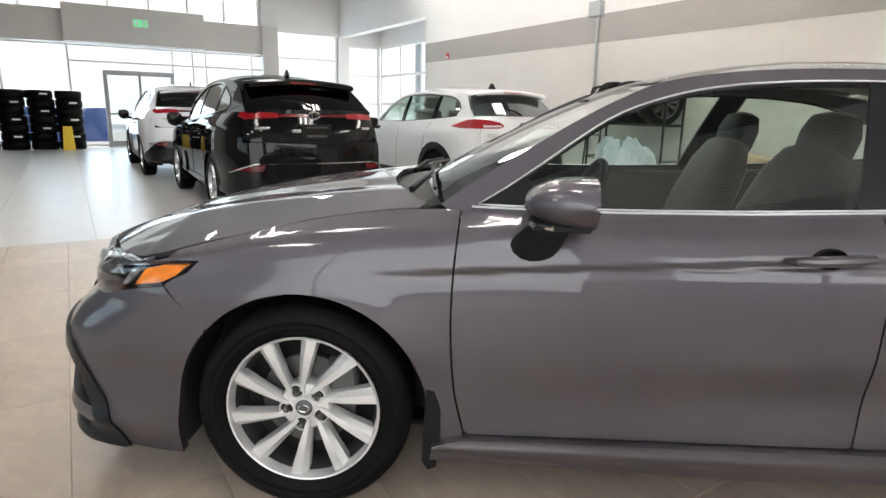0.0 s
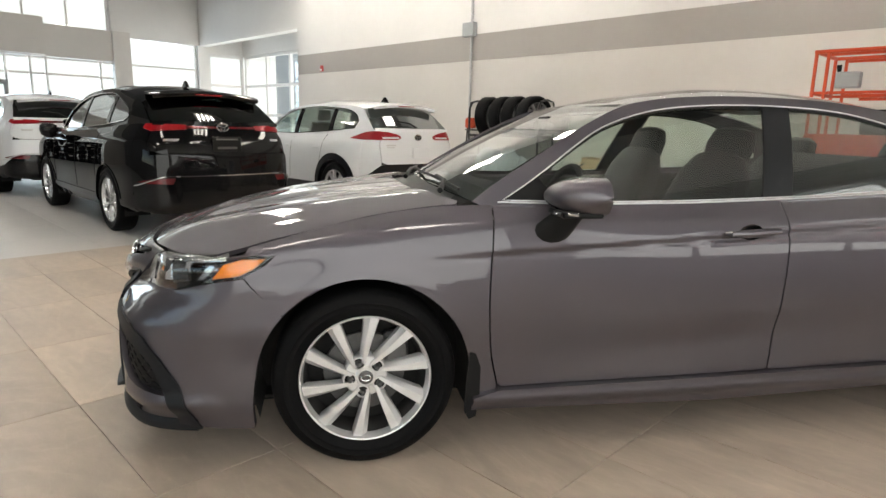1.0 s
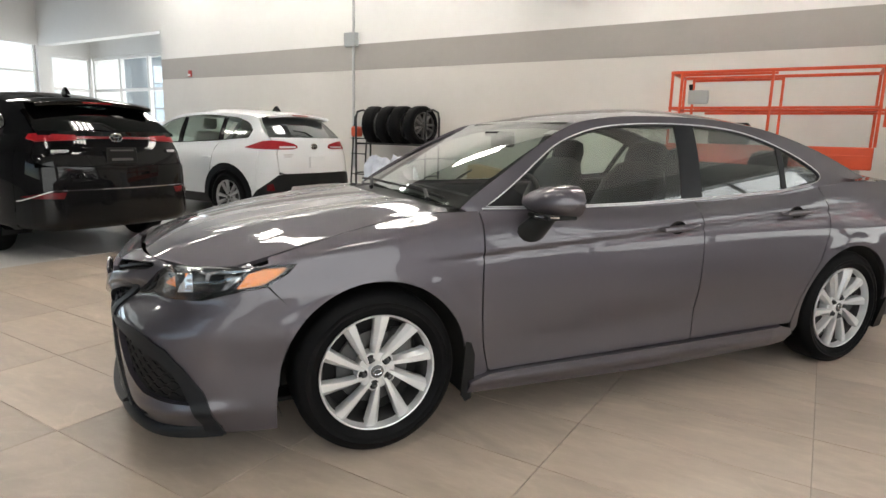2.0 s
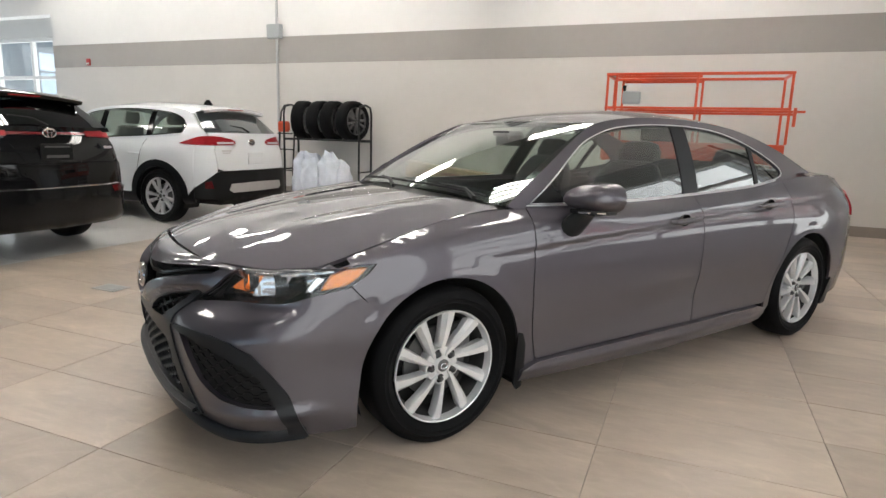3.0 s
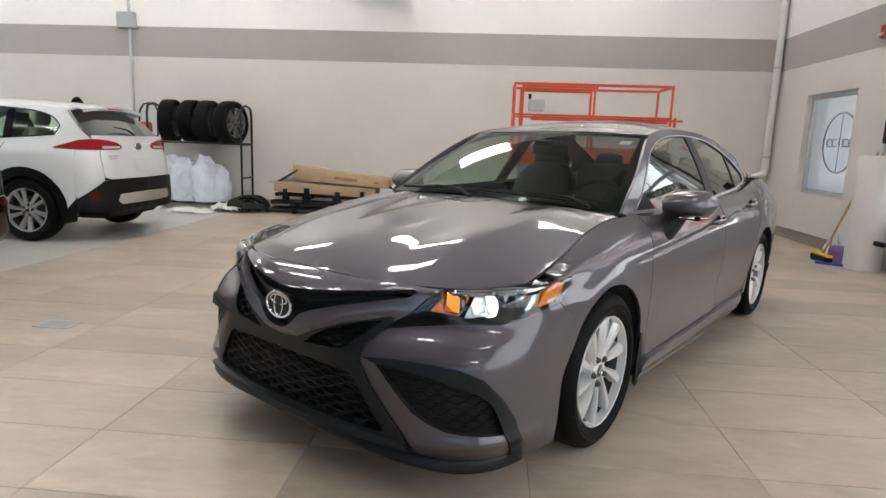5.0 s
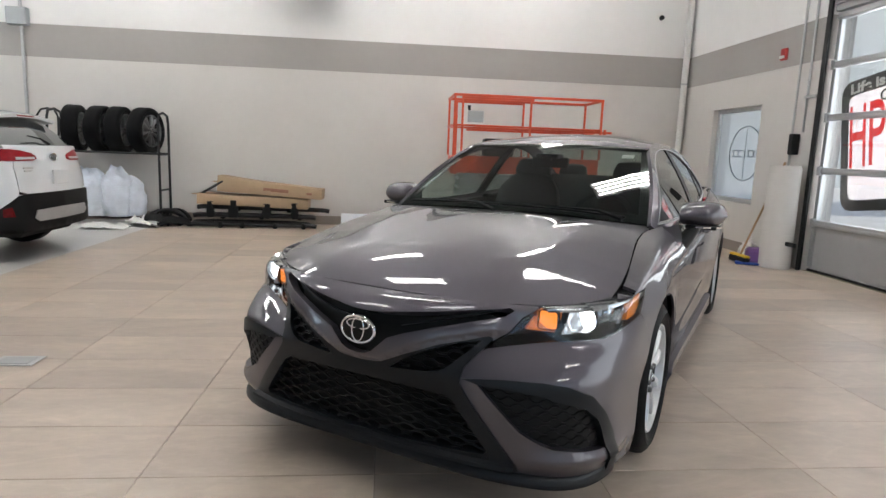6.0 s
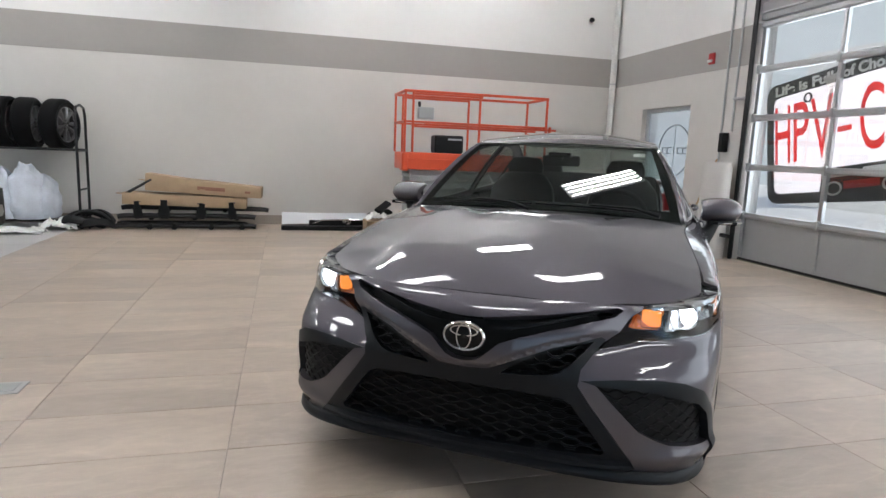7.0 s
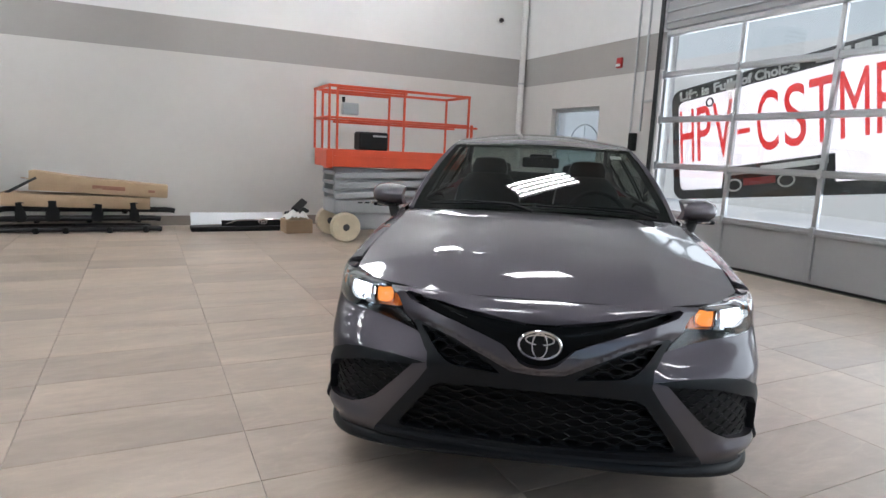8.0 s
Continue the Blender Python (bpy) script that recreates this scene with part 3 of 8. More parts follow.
ex = thing("exit_sign", "green exit sign on the header", "exit sign", room(U0 + 0.25, 1.1, 3.63, 0, 0, 90))
part("case", Geo().box((0, -0.03, 0), (0.42, 0.06, 0.24), 0.01), M_FIX, ex)
part("face", Geo().box((0, -0.063, 0), (0.37, 0.006, 0.19), 0.002), M_EXIT, ex)
for k in (-0.09, 0.09):
    part("pictogram", Geo().box((k, -0.068, 0), (0.09, 0.004, 0.11), 0.001), M_FIX, ex)


# ceiling lights
def high_bay(name, m):
    t = thing(name, "suspended white high-bay light with bare fluorescent tubes", "ceiling light", m, "ceiling lights")
    part("housing", Geo().box((0, 0, 0.05), (1.40, 0.62, 0.06), 0.01), M_FIX, t)
    for k in range(4):
        part("tube", Geo().tube([(-0.66, -0.225 + 0.15 * k, 0.0), (0.66, -0.225 + 0.15 * k, 0.0)], 0.022, 8), M_TUBE, t, "lit white tube")
    for s in (-0.5, 0.5):
        part("hanger", Geo().tube([(s, 0, 0.08), (s, 0, 0.6)], 0.006, 6), M_GALV, t)
    return t


LAMP_Z = 5.3
first = high_bay("high_bay_light", room(2.0, 2.7, LAMP_Z, 0, 0, 0))
# The two lights at v below -4 are added, unseen, to brighten the car's side.
for u in (-11.2, -7.9, -4.6, -1.3, 2.0):
    for v in (6.2, 2.7, -0.8, -4.3, -7.8):
        if (u, v) != (2.0, 2.7) and (v > -4 or u > 0):
            copy_thing(first, room(u, v, LAMP_Z, 0, 0, 0))

# ---- glowing slabs for the bright distance outside the glazing ----
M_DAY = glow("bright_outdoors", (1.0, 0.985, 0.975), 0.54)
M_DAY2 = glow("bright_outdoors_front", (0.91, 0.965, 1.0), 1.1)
# Emission in place of sunlight on the facade and of the hazy sky.
setting("backdrop", slab(16.0, 16.4, -30, 14.6, -0.06, 5.0), M_DAY, R0, "glowing slab for a pale sunlit facade across the yard", "backdrop")
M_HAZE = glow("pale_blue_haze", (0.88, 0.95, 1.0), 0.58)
setting("backdrop", slab(30.0, 30.1, -60, 60, -0.06, 26), M_HAZE, R0, "glowing slab for pale hazy sky beyond the yard", "backdrop")
setting("backdrop", slab(-48.1, -48.0, -60, 60, -0.06, 26), M_DAY2, R0, "glowing slab for bright hazy outdoors beyond the glazed front", "backdrop")
setting("backdrop", slab(-48, 10, 40, 40.1, -0.06, 26), M_DAY2, R0, "glowing slab for bright hazy outdoors beyond the glazed bay", "backdrop")
M_FAR = mat("distant_building_cladding", (0.26, 0.32, 0.36), 0.6, var=0.2, scale=0.6)
setting("distant_building", slab(-26.0, -12.0, 14.5, 24, -0.06, 4.85), M_FAR, R0, "blue-grey building outside the glazed bay", "building")
M_FARCAR = mat("parked_blue_car_paint", (0.03, 0.08, 0.25), 0.4, var=0.1)
# Plain block in place of a blue car parked outside.
setting("outside_low_wall", slab(-24, -23.6, -3.0, 0.3, -0.06, 1.15), M_FARCAR, R0, "blue block standing in for a parked car outside the entrance", "wall")

# ---- cars: materials ----
from mathutils.bvhtree import BVHTree
from mathutils.geometry import delaunay_2d_cdt


def paint(name, colour, metal, flake=0.05, rough=0.38):
    m = mat(name, colour, rough, metal=metal, var=flake, scale=900, coat=1.0, coat_rough=0.02, spec=0.5)
    m.node_tree.nodes["Principled BSDF"].inputs["Coat IOR"].default_value = 1.5
    return m


M_GREY = paint("grey_metallic_paint", (0.091, 0.083, 0.097), 0.9, rough=0.50)
M_GLOSS = mat("gloss_black_trim", (0.006, 0.006, 0.0065), 0.12, var=0.1, scale=20, spec=0.2, coat=0.18)
M_SATIN = mat("satin_black_trim", (0.0042, 0.0045, 0.0055), 0.42, spec=0.21, var=0.12, scale=30, bump=0.02, bump_scale=400)
M_FRAME = mat("dark_grey_satin_trim", (0.0065, 0.0075, 0.0095), 0.42, spec=0.26, var=0.10, scale=30, bump=0.02, bump_scale=400)
M_MESH = mat("black_grille_mesh", (0.0040, 0.0040, 0.0045), 0.42, spec=0.16, var=0.12, scale=30)
M_CHROME = mat("chrome", (0.82, 0.82, 0.83), 0.08, metal=1.0, var=0.03, scale=20)
M_ALLOY = mat("silver_alloy", (0.63, 0.63, 0.63), 0.36, metal=0.5, var=0.05, scale=30, coat=0.4)
M_ALLOY_D = mat("bright_machined_alloy", (0.55, 0.55, 0.55), 0.26, metal=0.85, var=0.05, scale=30)
M_DARKMETAL = mat("dark_brake_metal", (0.10, 0.10, 0.10), 0.45, metal=0.6, var=0.2, scale=30)
# Near black: the shade inside the wheel is put into the barrel's colour.
M_BARREL = mat("shade_dark_barrel", (0.030, 0.029, 0.029), 0.6, metal=0.3, var=0.2, scale=20)
M_DISC = mat("brake_disc", (0.20, 0.20, 0.205), 0.35, metal=0.9, var=0.1, scale=20)
# Black of the liners; also fills recesses where only shade would be.
M_LINER = mat("liner_and_shade_black", (0.006, 0.006, 0.006), 0.9, var=0.2, scale=20)
M_CABIN = mat("cabin_plastic", (0.010, 0.010, 0.011), 0.7, spec=0.15, var=0.15, scale=14)
M_CABIN_L = mat("cabin_headliner", (0.34, 0.33, 0.31), 0.9, var=0.06, scale=10)
M_SEAT = mat("black_leatherette", (0.010, 0.0105, 0.0115), 0.5, spec=0.22, var=0.10, scale=6)
M_CARGLASS = glass("car_glass", (0.79, 0.88, 0.83), base=0.085)
M_CARGLASS_D = glass("privacy_glass", (0.16, 0.18, 0.18))
M_LENS = glass("clear_lens", (0.95, 0.96, 0.97))
# Faint emission stands in for lamplight on the amber reflector.
M_AMBER = mat("amber_reflector", (0.72, 0.20, 0.025), 0.30, var=0.35, scale=60, coat=0.5, emit=(1.0, 0.17, 0.014), emit_strength=0.16)
M_AMBER_U = mat("amber_lens", (0.76, 0.20, 0.010), 0.2, var=0.35, scale=50, spec=0.3, coat=0.35)
M_AMBER_LIT = glow("amber_lamp_lit", (1.0, 0.29, 0.05), 1.25)
M_LED = glow("white_lamp_lit", (0.93, 0.97, 1.0), 9.0)
# Emission here stands in for the white lamp's light on its bowl.
M_BOWL = mat("lit_reflector", (0.60, 0.62, 0.65), 0.16, metal=0.9, var=0.35, scale=55, emit=(0.95, 0.97, 1.0), emit_strength=0.14)
M_HOUSING = mat("lamp_housing", (0.045, 0.047, 0.050), 0.25, metal=0.5, var=0.5, scale=45)
M_REFLECTOR = mat("lamp_reflector", (0.55, 0.57, 0.60), 0.12, metal=0.9, var=0.1, scale=30)
M_TAIL = mat("red_lens", (0.19, 0.004, 0.008), 0.28, var=0.5, scale=30, stretch=(1, 1, 4), spec=0.15, coat=0.08, emit=(0.9, 0.01, 0.02), emit_strength=0.05)
M_REFLEX = mat("dark_red_reflector", (0.10, 0.004, 0.006), 0.25, var=0.4, scale=40, spec=0.3, coat=0.3)
M_PEARL = paint("white_paint", (0.71, 0.73, 0.755), 0.0, 0.02, 0.4)
M_JET = mat("black_paint", (0.004, 0.004, 0.0045), 0.3, var=0.05, scale=300, spec=0.0, coat=0.62, coat_rough=0.015)
M_SILVERTRIM = mat("silver_trim", (0.55, 0.55, 0.56), 0.35, metal=0.6, var=0.05, scale=20)


# ---- cars: curves and panels ----
def spline(xs, ys):
    """Natural cubic through points; linear beyond the ends."""
    xs, ys = np.asarray(xs, float), np.asarray(ys, float)
    n = len(xs)
    h = np.diff(xs)
    a = np.zeros((n, n))
    b = np.zeros((n,) + ys.shape[1:])
    a[0, 0] = a[-1, -1] = 1
    for i in range(1, n - 1):
        a[i, i - 1], a[i, i], a[i, i + 1] = h[i - 1], 2 * (h[i - 1] + h[i]), h[i]
        b[i] = 6 * ((ys[i + 1] - ys[i]) / h[i] - (ys[i] - ys[i - 1]) / h[i - 1])
    mm = np.linalg.solve(a, b.reshape(n, -1)).reshape(b.shape)

    def f(x):
        x = np.asarray(x, float)
        i = np.clip(np.searchsorted(xs, x) - 1, 0, n - 2)
        xc = np.clip(x, xs[0], xs[-1])
        hh, t0, t1 = h[i], xs[i + 1] - xc, xc - xs[i]
        sh = (...,) + (None,) * (ys.ndim - 1)
        return (mm[i] * (t0 ** 3 / (6 * hh))[sh] + mm[i + 1] * (t1 ** 3 / (6 * hh))[sh] + (ys[i] / hh[sh] - mm[i] * hh[sh] / 6) * t0[sh]
                + (ys[i + 1] / hh[sh] - mm[i + 1] * hh[sh] / 6) * t1[sh])
    return f


def lin(xs, ys):
    return lambda x: np.interp(x, xs, ys)


def curve(pts, n=8, closed=False):
    """A smooth line through points (Catmull-Rom)."""
    p = [Vector(q) for q in pts]
    out, k = [], len(p)
    for i in range(k if closed else k - 1):
        a, b = p[i], p[(i + 1) % k]
        z = p[i - 1] if (i or closed) else a * 2 - b
        c = p[(i + 2) % k] if (i < k - 2 or closed) else b * 2 - a
        for j in range(n):
            t = j / n
            out.append(0.5 * (2 * a + (b - z) * t + (2 * z - 5 * a + 4 * b - c) * t * t + (3 * a - z - 3 * b + c) * t ** 3))
    if not closed:
        out.append(p[-1])
    return [tuple(q) for q in out]


def inside(poly, pts):
    x, y = pts[:, 0], pts[:, 1]
    r = np.zeros(len(pts), bool)
    q = np.asarray(poly)
    for (x0, y0), (x1, y1) in zip(q, np.roll(q, -1, 0)):
        if y0 != y1:
            r ^= ((y0 > y) != (y1 > y)) & (x < (x1 - x0) * (y - y0) / (y1 - y0) + x0)
    return r


def resample(poly, step):
    out = []
    for a, b in zip(poly, poly[1:] + poly[:1]):
        a, b = np.array(a, float), np.array(b, float)
        d = float(np.hypot(*(b - a)))
        if d < 1e-5:
            continue
        k = max(1, int(round(d / step)))
        out += [tuple(a + (b - a) * i / k) for i in range(k)]
    return out


def panel(outline, place, step=0.025, holes=(), depth=0.014, scale=(1, 1), bulge=None):
    """A sheet over a flat outline with holes, laid on a surface by place(a, b) -> (point, normal), with its edges turned in by depth."""
    loops = [resample([tuple(p) for p in lp], step * 0.6) for lp in (outline, *holes)]
    pts, edges = [], []
    for lp in loops:
        n = len(pts)
        pts += lp
        edges += [(n + i, n + (i + 1) % len(lp)) for i in range(len(lp))]
    bnd = np.array(pts)
    lo, hi = bnd.min(0), bnd.max(0)
    gx, gy = step / scale[0], step / scale[1] * 0.87
    ys = np.arange(lo[1] + gy / 2, hi[1], gy)
    cand = np.array([(x, y) for k, y in enumerate(ys) for x in np.arange(lo[0] + gx * (0.25 + 0.5 * (k % 2)), hi[0], gx)])
    if len(cand):
        keep = inside(loops[0], cand)
        for lp in loops[1:]:
            keep &= ~inside(lp, cand)
        cand = cand[keep]
    if len(cand):
        near = np.array([np.min(((bnd - c) * scale) ** 2 @ np.ones(2)) for c in cand])
        cand = cand[near > (0.45 * step) ** 2]
    allp = [Vector(p) for p in pts] + [Vector(c) for c in cand]
    v2, _, f2, *_ = delaunay_2d_cdt(allp, edges, [], 0, 1e-7)
    cen = np.array([np.mean([v2[i] for i in f], axis=0) for f in f2])
    keep = inside(loops[0], cen)
    for lp in loops[1:]:
        keep &= ~inside(lp, cen)
    f2 = [f for f, k in zip(f2, keep) if k]
    def at(a, b):
        p, n = place(a, b)
        return (p + n * bulge(a, b) if bulge else p), n

    pos, nor, true = [], [], []
    e = 0.006
    for v in v2:
        p, n = at(v[0], v[1])
        pos.append(p), nor.append(n)
        t = (at(v[0] + e, v[1])[0] - at(v[0] - e, v[1])[0]).cross(at(v[0], v[1] + e)[0] - at(v[0], v[1] - e)[0])
        if t.length > 1e-9:
            t = t.normalized() * (1 if t.dot(n) > 0 else -1)
        true.append(t if t.dot(n) > 0.75 else n)
    up = 0
    for f in f2[:: max(1, len(f2) // 40)]:
        a, b, c = (pos[i] for i in f[:3])
        up += (b - a).cross(c - a).dot(nor[f[0]])
    if up < 0:
        f2 = [f[::-1] for f in f2]
    g = Geo().add(pos, f2)
    g.n = {i: tuple(n) for i, n in enumerate(true)}
    if depth:
        count = {}
        for f in f2:
            for a, b in zip(f, f[1:] + f[:1]):
                count[a, b] = 1
        rim = [(a, b) for a, b in count if (b, a) not in count]
        ids = {}
        vs, fs = [], []
        for a, b in rim:
            for i in (a, b):
                if i not in ids:
                    ids[i] = len(vs)
                    vs += [pos[i], pos[i] - nor[i] * depth]
            fs.append((ids[b], ids[a], ids[a] + 1, ids[b] + 1))
        g.add(vs, fs)
    return g


def flip(g):
    """The same mesh on the car's other side."""
    o = Geo()
    o.v = [(x, -y, z) for x, y, z in g.v]
    o.f = [q[::-1] for q in g.f]
    o.n = {i: (x, -y, z) for i, (x, y, z) in g.n.items()}
    return o


K = 0.021      # metres along the skin for each degree round the nose or tail


def climb(rows, tt):
    """A smooth way up through rows, with no swing past them."""
    d = np.diff(rows, axis=0)
    m = np.zeros_like(rows)
    a, b = d[:-1], d[1:]
    same = a * b > 0
    m[1:-1] = np.where(same, 2 * a * b / np.where(same, a + b, 1), 0)
    m[0], m[-1] = d[0], d[-1]
    i = np.clip(tt.astype(int), 0, len(rows) - 2)
    u = (tt - i)[:, None, None]
    return (rows[i] * (1 + 2 * u) * (1 - u) ** 2 + m[i] * u * (1 - u) ** 2 + rows[i + 1] * u * u * (3 - 2 * u) + m[i + 1] * u * u * (u - 1))


class Body:
    """The skin of a car below its windows: rows of a plan curve at rising heights, from the nose round the side to the tail."""

    def __init__(self, plan, rows, sub=20, rise=14):
        plan = np.array(plan, float)
        s = np.concatenate([[0], np.cumsum(np.hypot(*np.diff(plan, axis=0).T))])
        f = spline(s, plan)
        d = (f(s + 1e-3) - f(s - 1e-3))
        d[0], d[-1] = (0, 1), (0, -1)
        nrm = np.stack([d[:, 1], -d[:, 0]], 1) / np.hypot(*d.T)[:, None]
        nrm = -nrm * np.sign((nrm * (plan - plan.mean(0))).sum(1))[:, None] * -1
        net = []
        for off, z in rows:
            k = np.arange(len(plan))
            if callable(off):
                net.append(off(plan, nrm))
            else:
                o, zz = np.interp(k, *zip(*off)), np.interp(k, *zip(*z))
                net.append(np.column_stack([plan - nrm * o[:, None], zz]))
        net = np.array(net)
        ss = np.concatenate([np.linspace(a, b, sub, endpoint=False) for a, b in zip(s, s[1:])] + [[s[-1]]])
        along = np.array([spline(s, r)(ss) for r in net])
        t = np.arange(len(rows)) * 1.0
        tt = np.linspace(0, len(rows) - 1, (len(rows) - 1) * rise + 1)
        surf = climb(along, tt)
        surf[:, 0, 1] = surf[:, -1, 1] = 0
        self.grid = surf
        nr, nc = surf.shape[:2]
        vs = [Vector(p) for p in surf.reshape(-1, 3)] + [Vector((p[0], -p[1], p[2])) for p in surf.reshape(-1, 3)]
        fs = []
        for i in range(nr - 1):
            for j in range(nc - 1):
                a = i * nc + j
                fs.append((a, a + 1, a + nc + 1, a + nc))
                m = nr * nc
                fs.append((m + a, m + a + nc, m + a + nc + 1, m + a + 1))
        self.tree = BVHTree.FromPolygons(vs, fs)

    def cast(self, o, d, out):
        hit = self.tree.ray_cast(Vector(o), Vector(d), 6)
        if hit[0] is None:
            q = Vector(o) + Vector(d) * max(0.0, (Vector((out[0], out[1], o[2])) - Vector(o)).dot(Vector(d)))
            hit = self.tree.find_nearest(q)
        p, n = hit[0], hit[1]
        if n.dot(Vector(d)) > 0:
            n = -n
        return p, n

    def side(self, off=0.0, extra=None):
        """Places (x, z) on the side with positive y."""
        def f(x, z):
            p, n = self.cast((x, 2.0, z), (0, -1, 0), (x, 0.85))
            return p + n * (off + (extra(x, z) if extra else 0)), n
        return f

    def nose(self, cx, off=0.0, extra=None):
        """Places (angle times K, z) round a vertical axis at x = cx."""
        def f(a, z):
            a = a / K
            s = 1 if cx < 1.4 else -1
            d = Vector((-s * math.cos(radians(a)), math.sin(radians(a)), 0))
            p, n = self.cast(Vector((cx, 0, z)) + d * 3, -d, (cx + d.x * 1.0, d.y * 0.9))
            return p + n * (off + (extra(a, z) if extra else 0)), n
        return f


def deg(pts):
    return [(a * K, z) for a, z in pts]


# ---- wheels ----
def wheel(name, parent, m, r=0.334, rim_r=0.238, width=0.215, spokes=10, spoke_mat=None, pair=False, label="silver multi-spoke alloy wheel", swirl=0.16, nuts=0.3):
    """A wheel whose outer face looks along -y, centre at the origin: tyre, rim, spokes, cap, nuts, brake."""
    turn = Matrix.Rotation(radians(90), 4, "X")     # lathe axis z becomes -y
    w = new(name)
    w.empty_display_size = 0.1
    w.parent = parent
    w.matrix_local = m
    tagged(w, label)
    h = width / 2
    b = 0.012
    tyre = Geo().lathe([(rim_r - 0.004, h - 0.030), (rim_r + 0.010, h - 0.012), (rim_r + 0.030, h - 0.003), (rim_r + 0.033, h - 0.0005), (rim_r + 0.037, h - 0.0015), (r - 0.047, h + 0.001), (r - 0.044, h + 0.0035), (r - 0.040, h + 0.001), (r - 0.022, h - 0.008), (r - 0.007, h - 0.022), (r, h - 0.045),
                        (r, -h + 0.045), (r - 0.007, -h + 0.022), (r - 0.022, -h + 0.008), (r - 0.045, -h - 0.002), (rim_r + 0.01, -h + 0.012), (rim_r - 0.004, -h + 0.03)], 56, turn)
    part("tyre", tyre, M_RUBBER, w, "black rubber tyre", angle=50)
    rim = Geo().lathe([(rim_r - 0.006, h - 0.028), (rim_r + 0.001, h - 0.014), (rim_r - 0.002, h - 0.009), (rim_r - 0.007, h - 0.011), (rim_r - 0.010, h - 0.026), (rim_r - 0.015, h - 0.046)], 56, turn)
    part("rim", rim, spoke_mat or M_ALLOY, w, angle=50)
    part("barrel", Geo().lathe([(rim_r - 0.015, h - 0.046), (rim_r - 0.026, h - 0.07), (rim_r - 0.034, -h + 0.03), (rim_r - 0.01, -h + 0.02)], 48, turn), M_BARREL, w, "inner barrel coloured dark in place of shade", angle=50)
    ri, ro = 0.052, rim_r - 0.005
    for k in range(spokes):
        a = 2 * math.pi * (k + 0.25) / spokes
        if pair:
            a += (0.075 if k % 2 else -0.075)
        g = Geo()
        n = 8
        front = []
        for i in range(n + 1):
            t = i / n
            p0, p1 = (ri * math.cos(a + swirl), ri * math.sin(a + swirl)), (ro * math.cos(a), ro * math.sin(a))
            px, py = p0[0] + (p1[0] - p0[0]) * t, p0[1] + (p1[1] - p0[1]) * t
            ang = math.atan2(p1[1] - p0[1], p1[0] - p0[0])
            wd = 0.0100 + 0.0135 * t if pair else 0.0098 + 0.0172 * t
            zt = h - 0.036 + 0.006 * math.sin(math.pi * t) + 0.012 * t
            c, sn = math.cos(ang), math.sin(ang)
            ln = []
            for off, dz in ((-1.10, -0.040), (-1, -0.006), (-0.84, 0.0), (0.28, -0.001), (0.36, -0.003), (1.05, -0.019), (1.15, -0.045)):
                ln.append((px - off * wd * sn, py + off * wd * c, zt + dz))
            front.append(ln)
        g.grid(front, turn)
        part("spoke", g, spoke_mat or M_ALLOY, w, angle=28)
    hub = Geo().lathe([(0.0, h - 0.030), (0.030, h - 0.030), (0.034, h - 0.034), (0.040, h - 0.040), (0.074, h - 0.043), (0.080, h - 0.050), (0.082, h - 0.09), (0.076, h - 0.1)], 32, turn)
    part("hub", hub, spoke_mat or M_ALLOY, w, angle=40)
    part("centre_cap", Geo().lathe([(0, h - 0.026), (0.022, h - 0.027), (0.027, h - 0.030), (0.027, h - 0.04)], 24, turn), M_DARKMETAL, w)
    part("cap_ring", Geo().tube([(0.017 * math.cos(i * math.pi / 12), -(h - 0.024), 0.011 * math.sin(i * math.pi / 12)) for i in range(24)], 0.002, 5, True), M_CHROME, w)
    for k in range(5):
        a = 2 * math.pi * (k + nuts) / 5
        at = turn @ Matrix.Translation((0.057 * math.cos(a), 0.057 * math.sin(a), 0))
        part("nut_pad", Geo().lathe([(0.0195, h - 0.040), (0.0200, h - 0.0335), (0.0245, h - 0.034), (0.0275, h - 0.040), (0.029, h - 0.08)], 18, at), spoke_mat or M_ALLOY, w)
        # Black well floors put the recess's shade into the colour.
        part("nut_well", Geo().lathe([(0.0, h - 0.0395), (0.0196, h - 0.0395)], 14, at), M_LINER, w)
        part("wheel_nut", Geo().lathe([(0, h - 0.018), (0.006, h - 0.0185), (0.0105, h - 0.023), (0.0125, h - 0.032), (0.0135, h - 0.042)], 6, at), M_DARKMETAL, w)
    part("brake_disc", Geo().lathe([(0.05, h - 0.095), (0.150, h - 0.095), (0.152, h - 0.11), (0.05, h - 0.11)], 36, turn), M_DARKMETAL, w)
    part("caliper", Geo().box((0.12, 0.075, h - 0.09), (0.09, 0.15, 0.05), 0.015, turn), M_DARKMETAL, w)
    # Black disc stands in for the shade behind the spokes.
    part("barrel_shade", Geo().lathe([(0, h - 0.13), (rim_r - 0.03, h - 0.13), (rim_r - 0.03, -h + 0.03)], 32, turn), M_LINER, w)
    return w


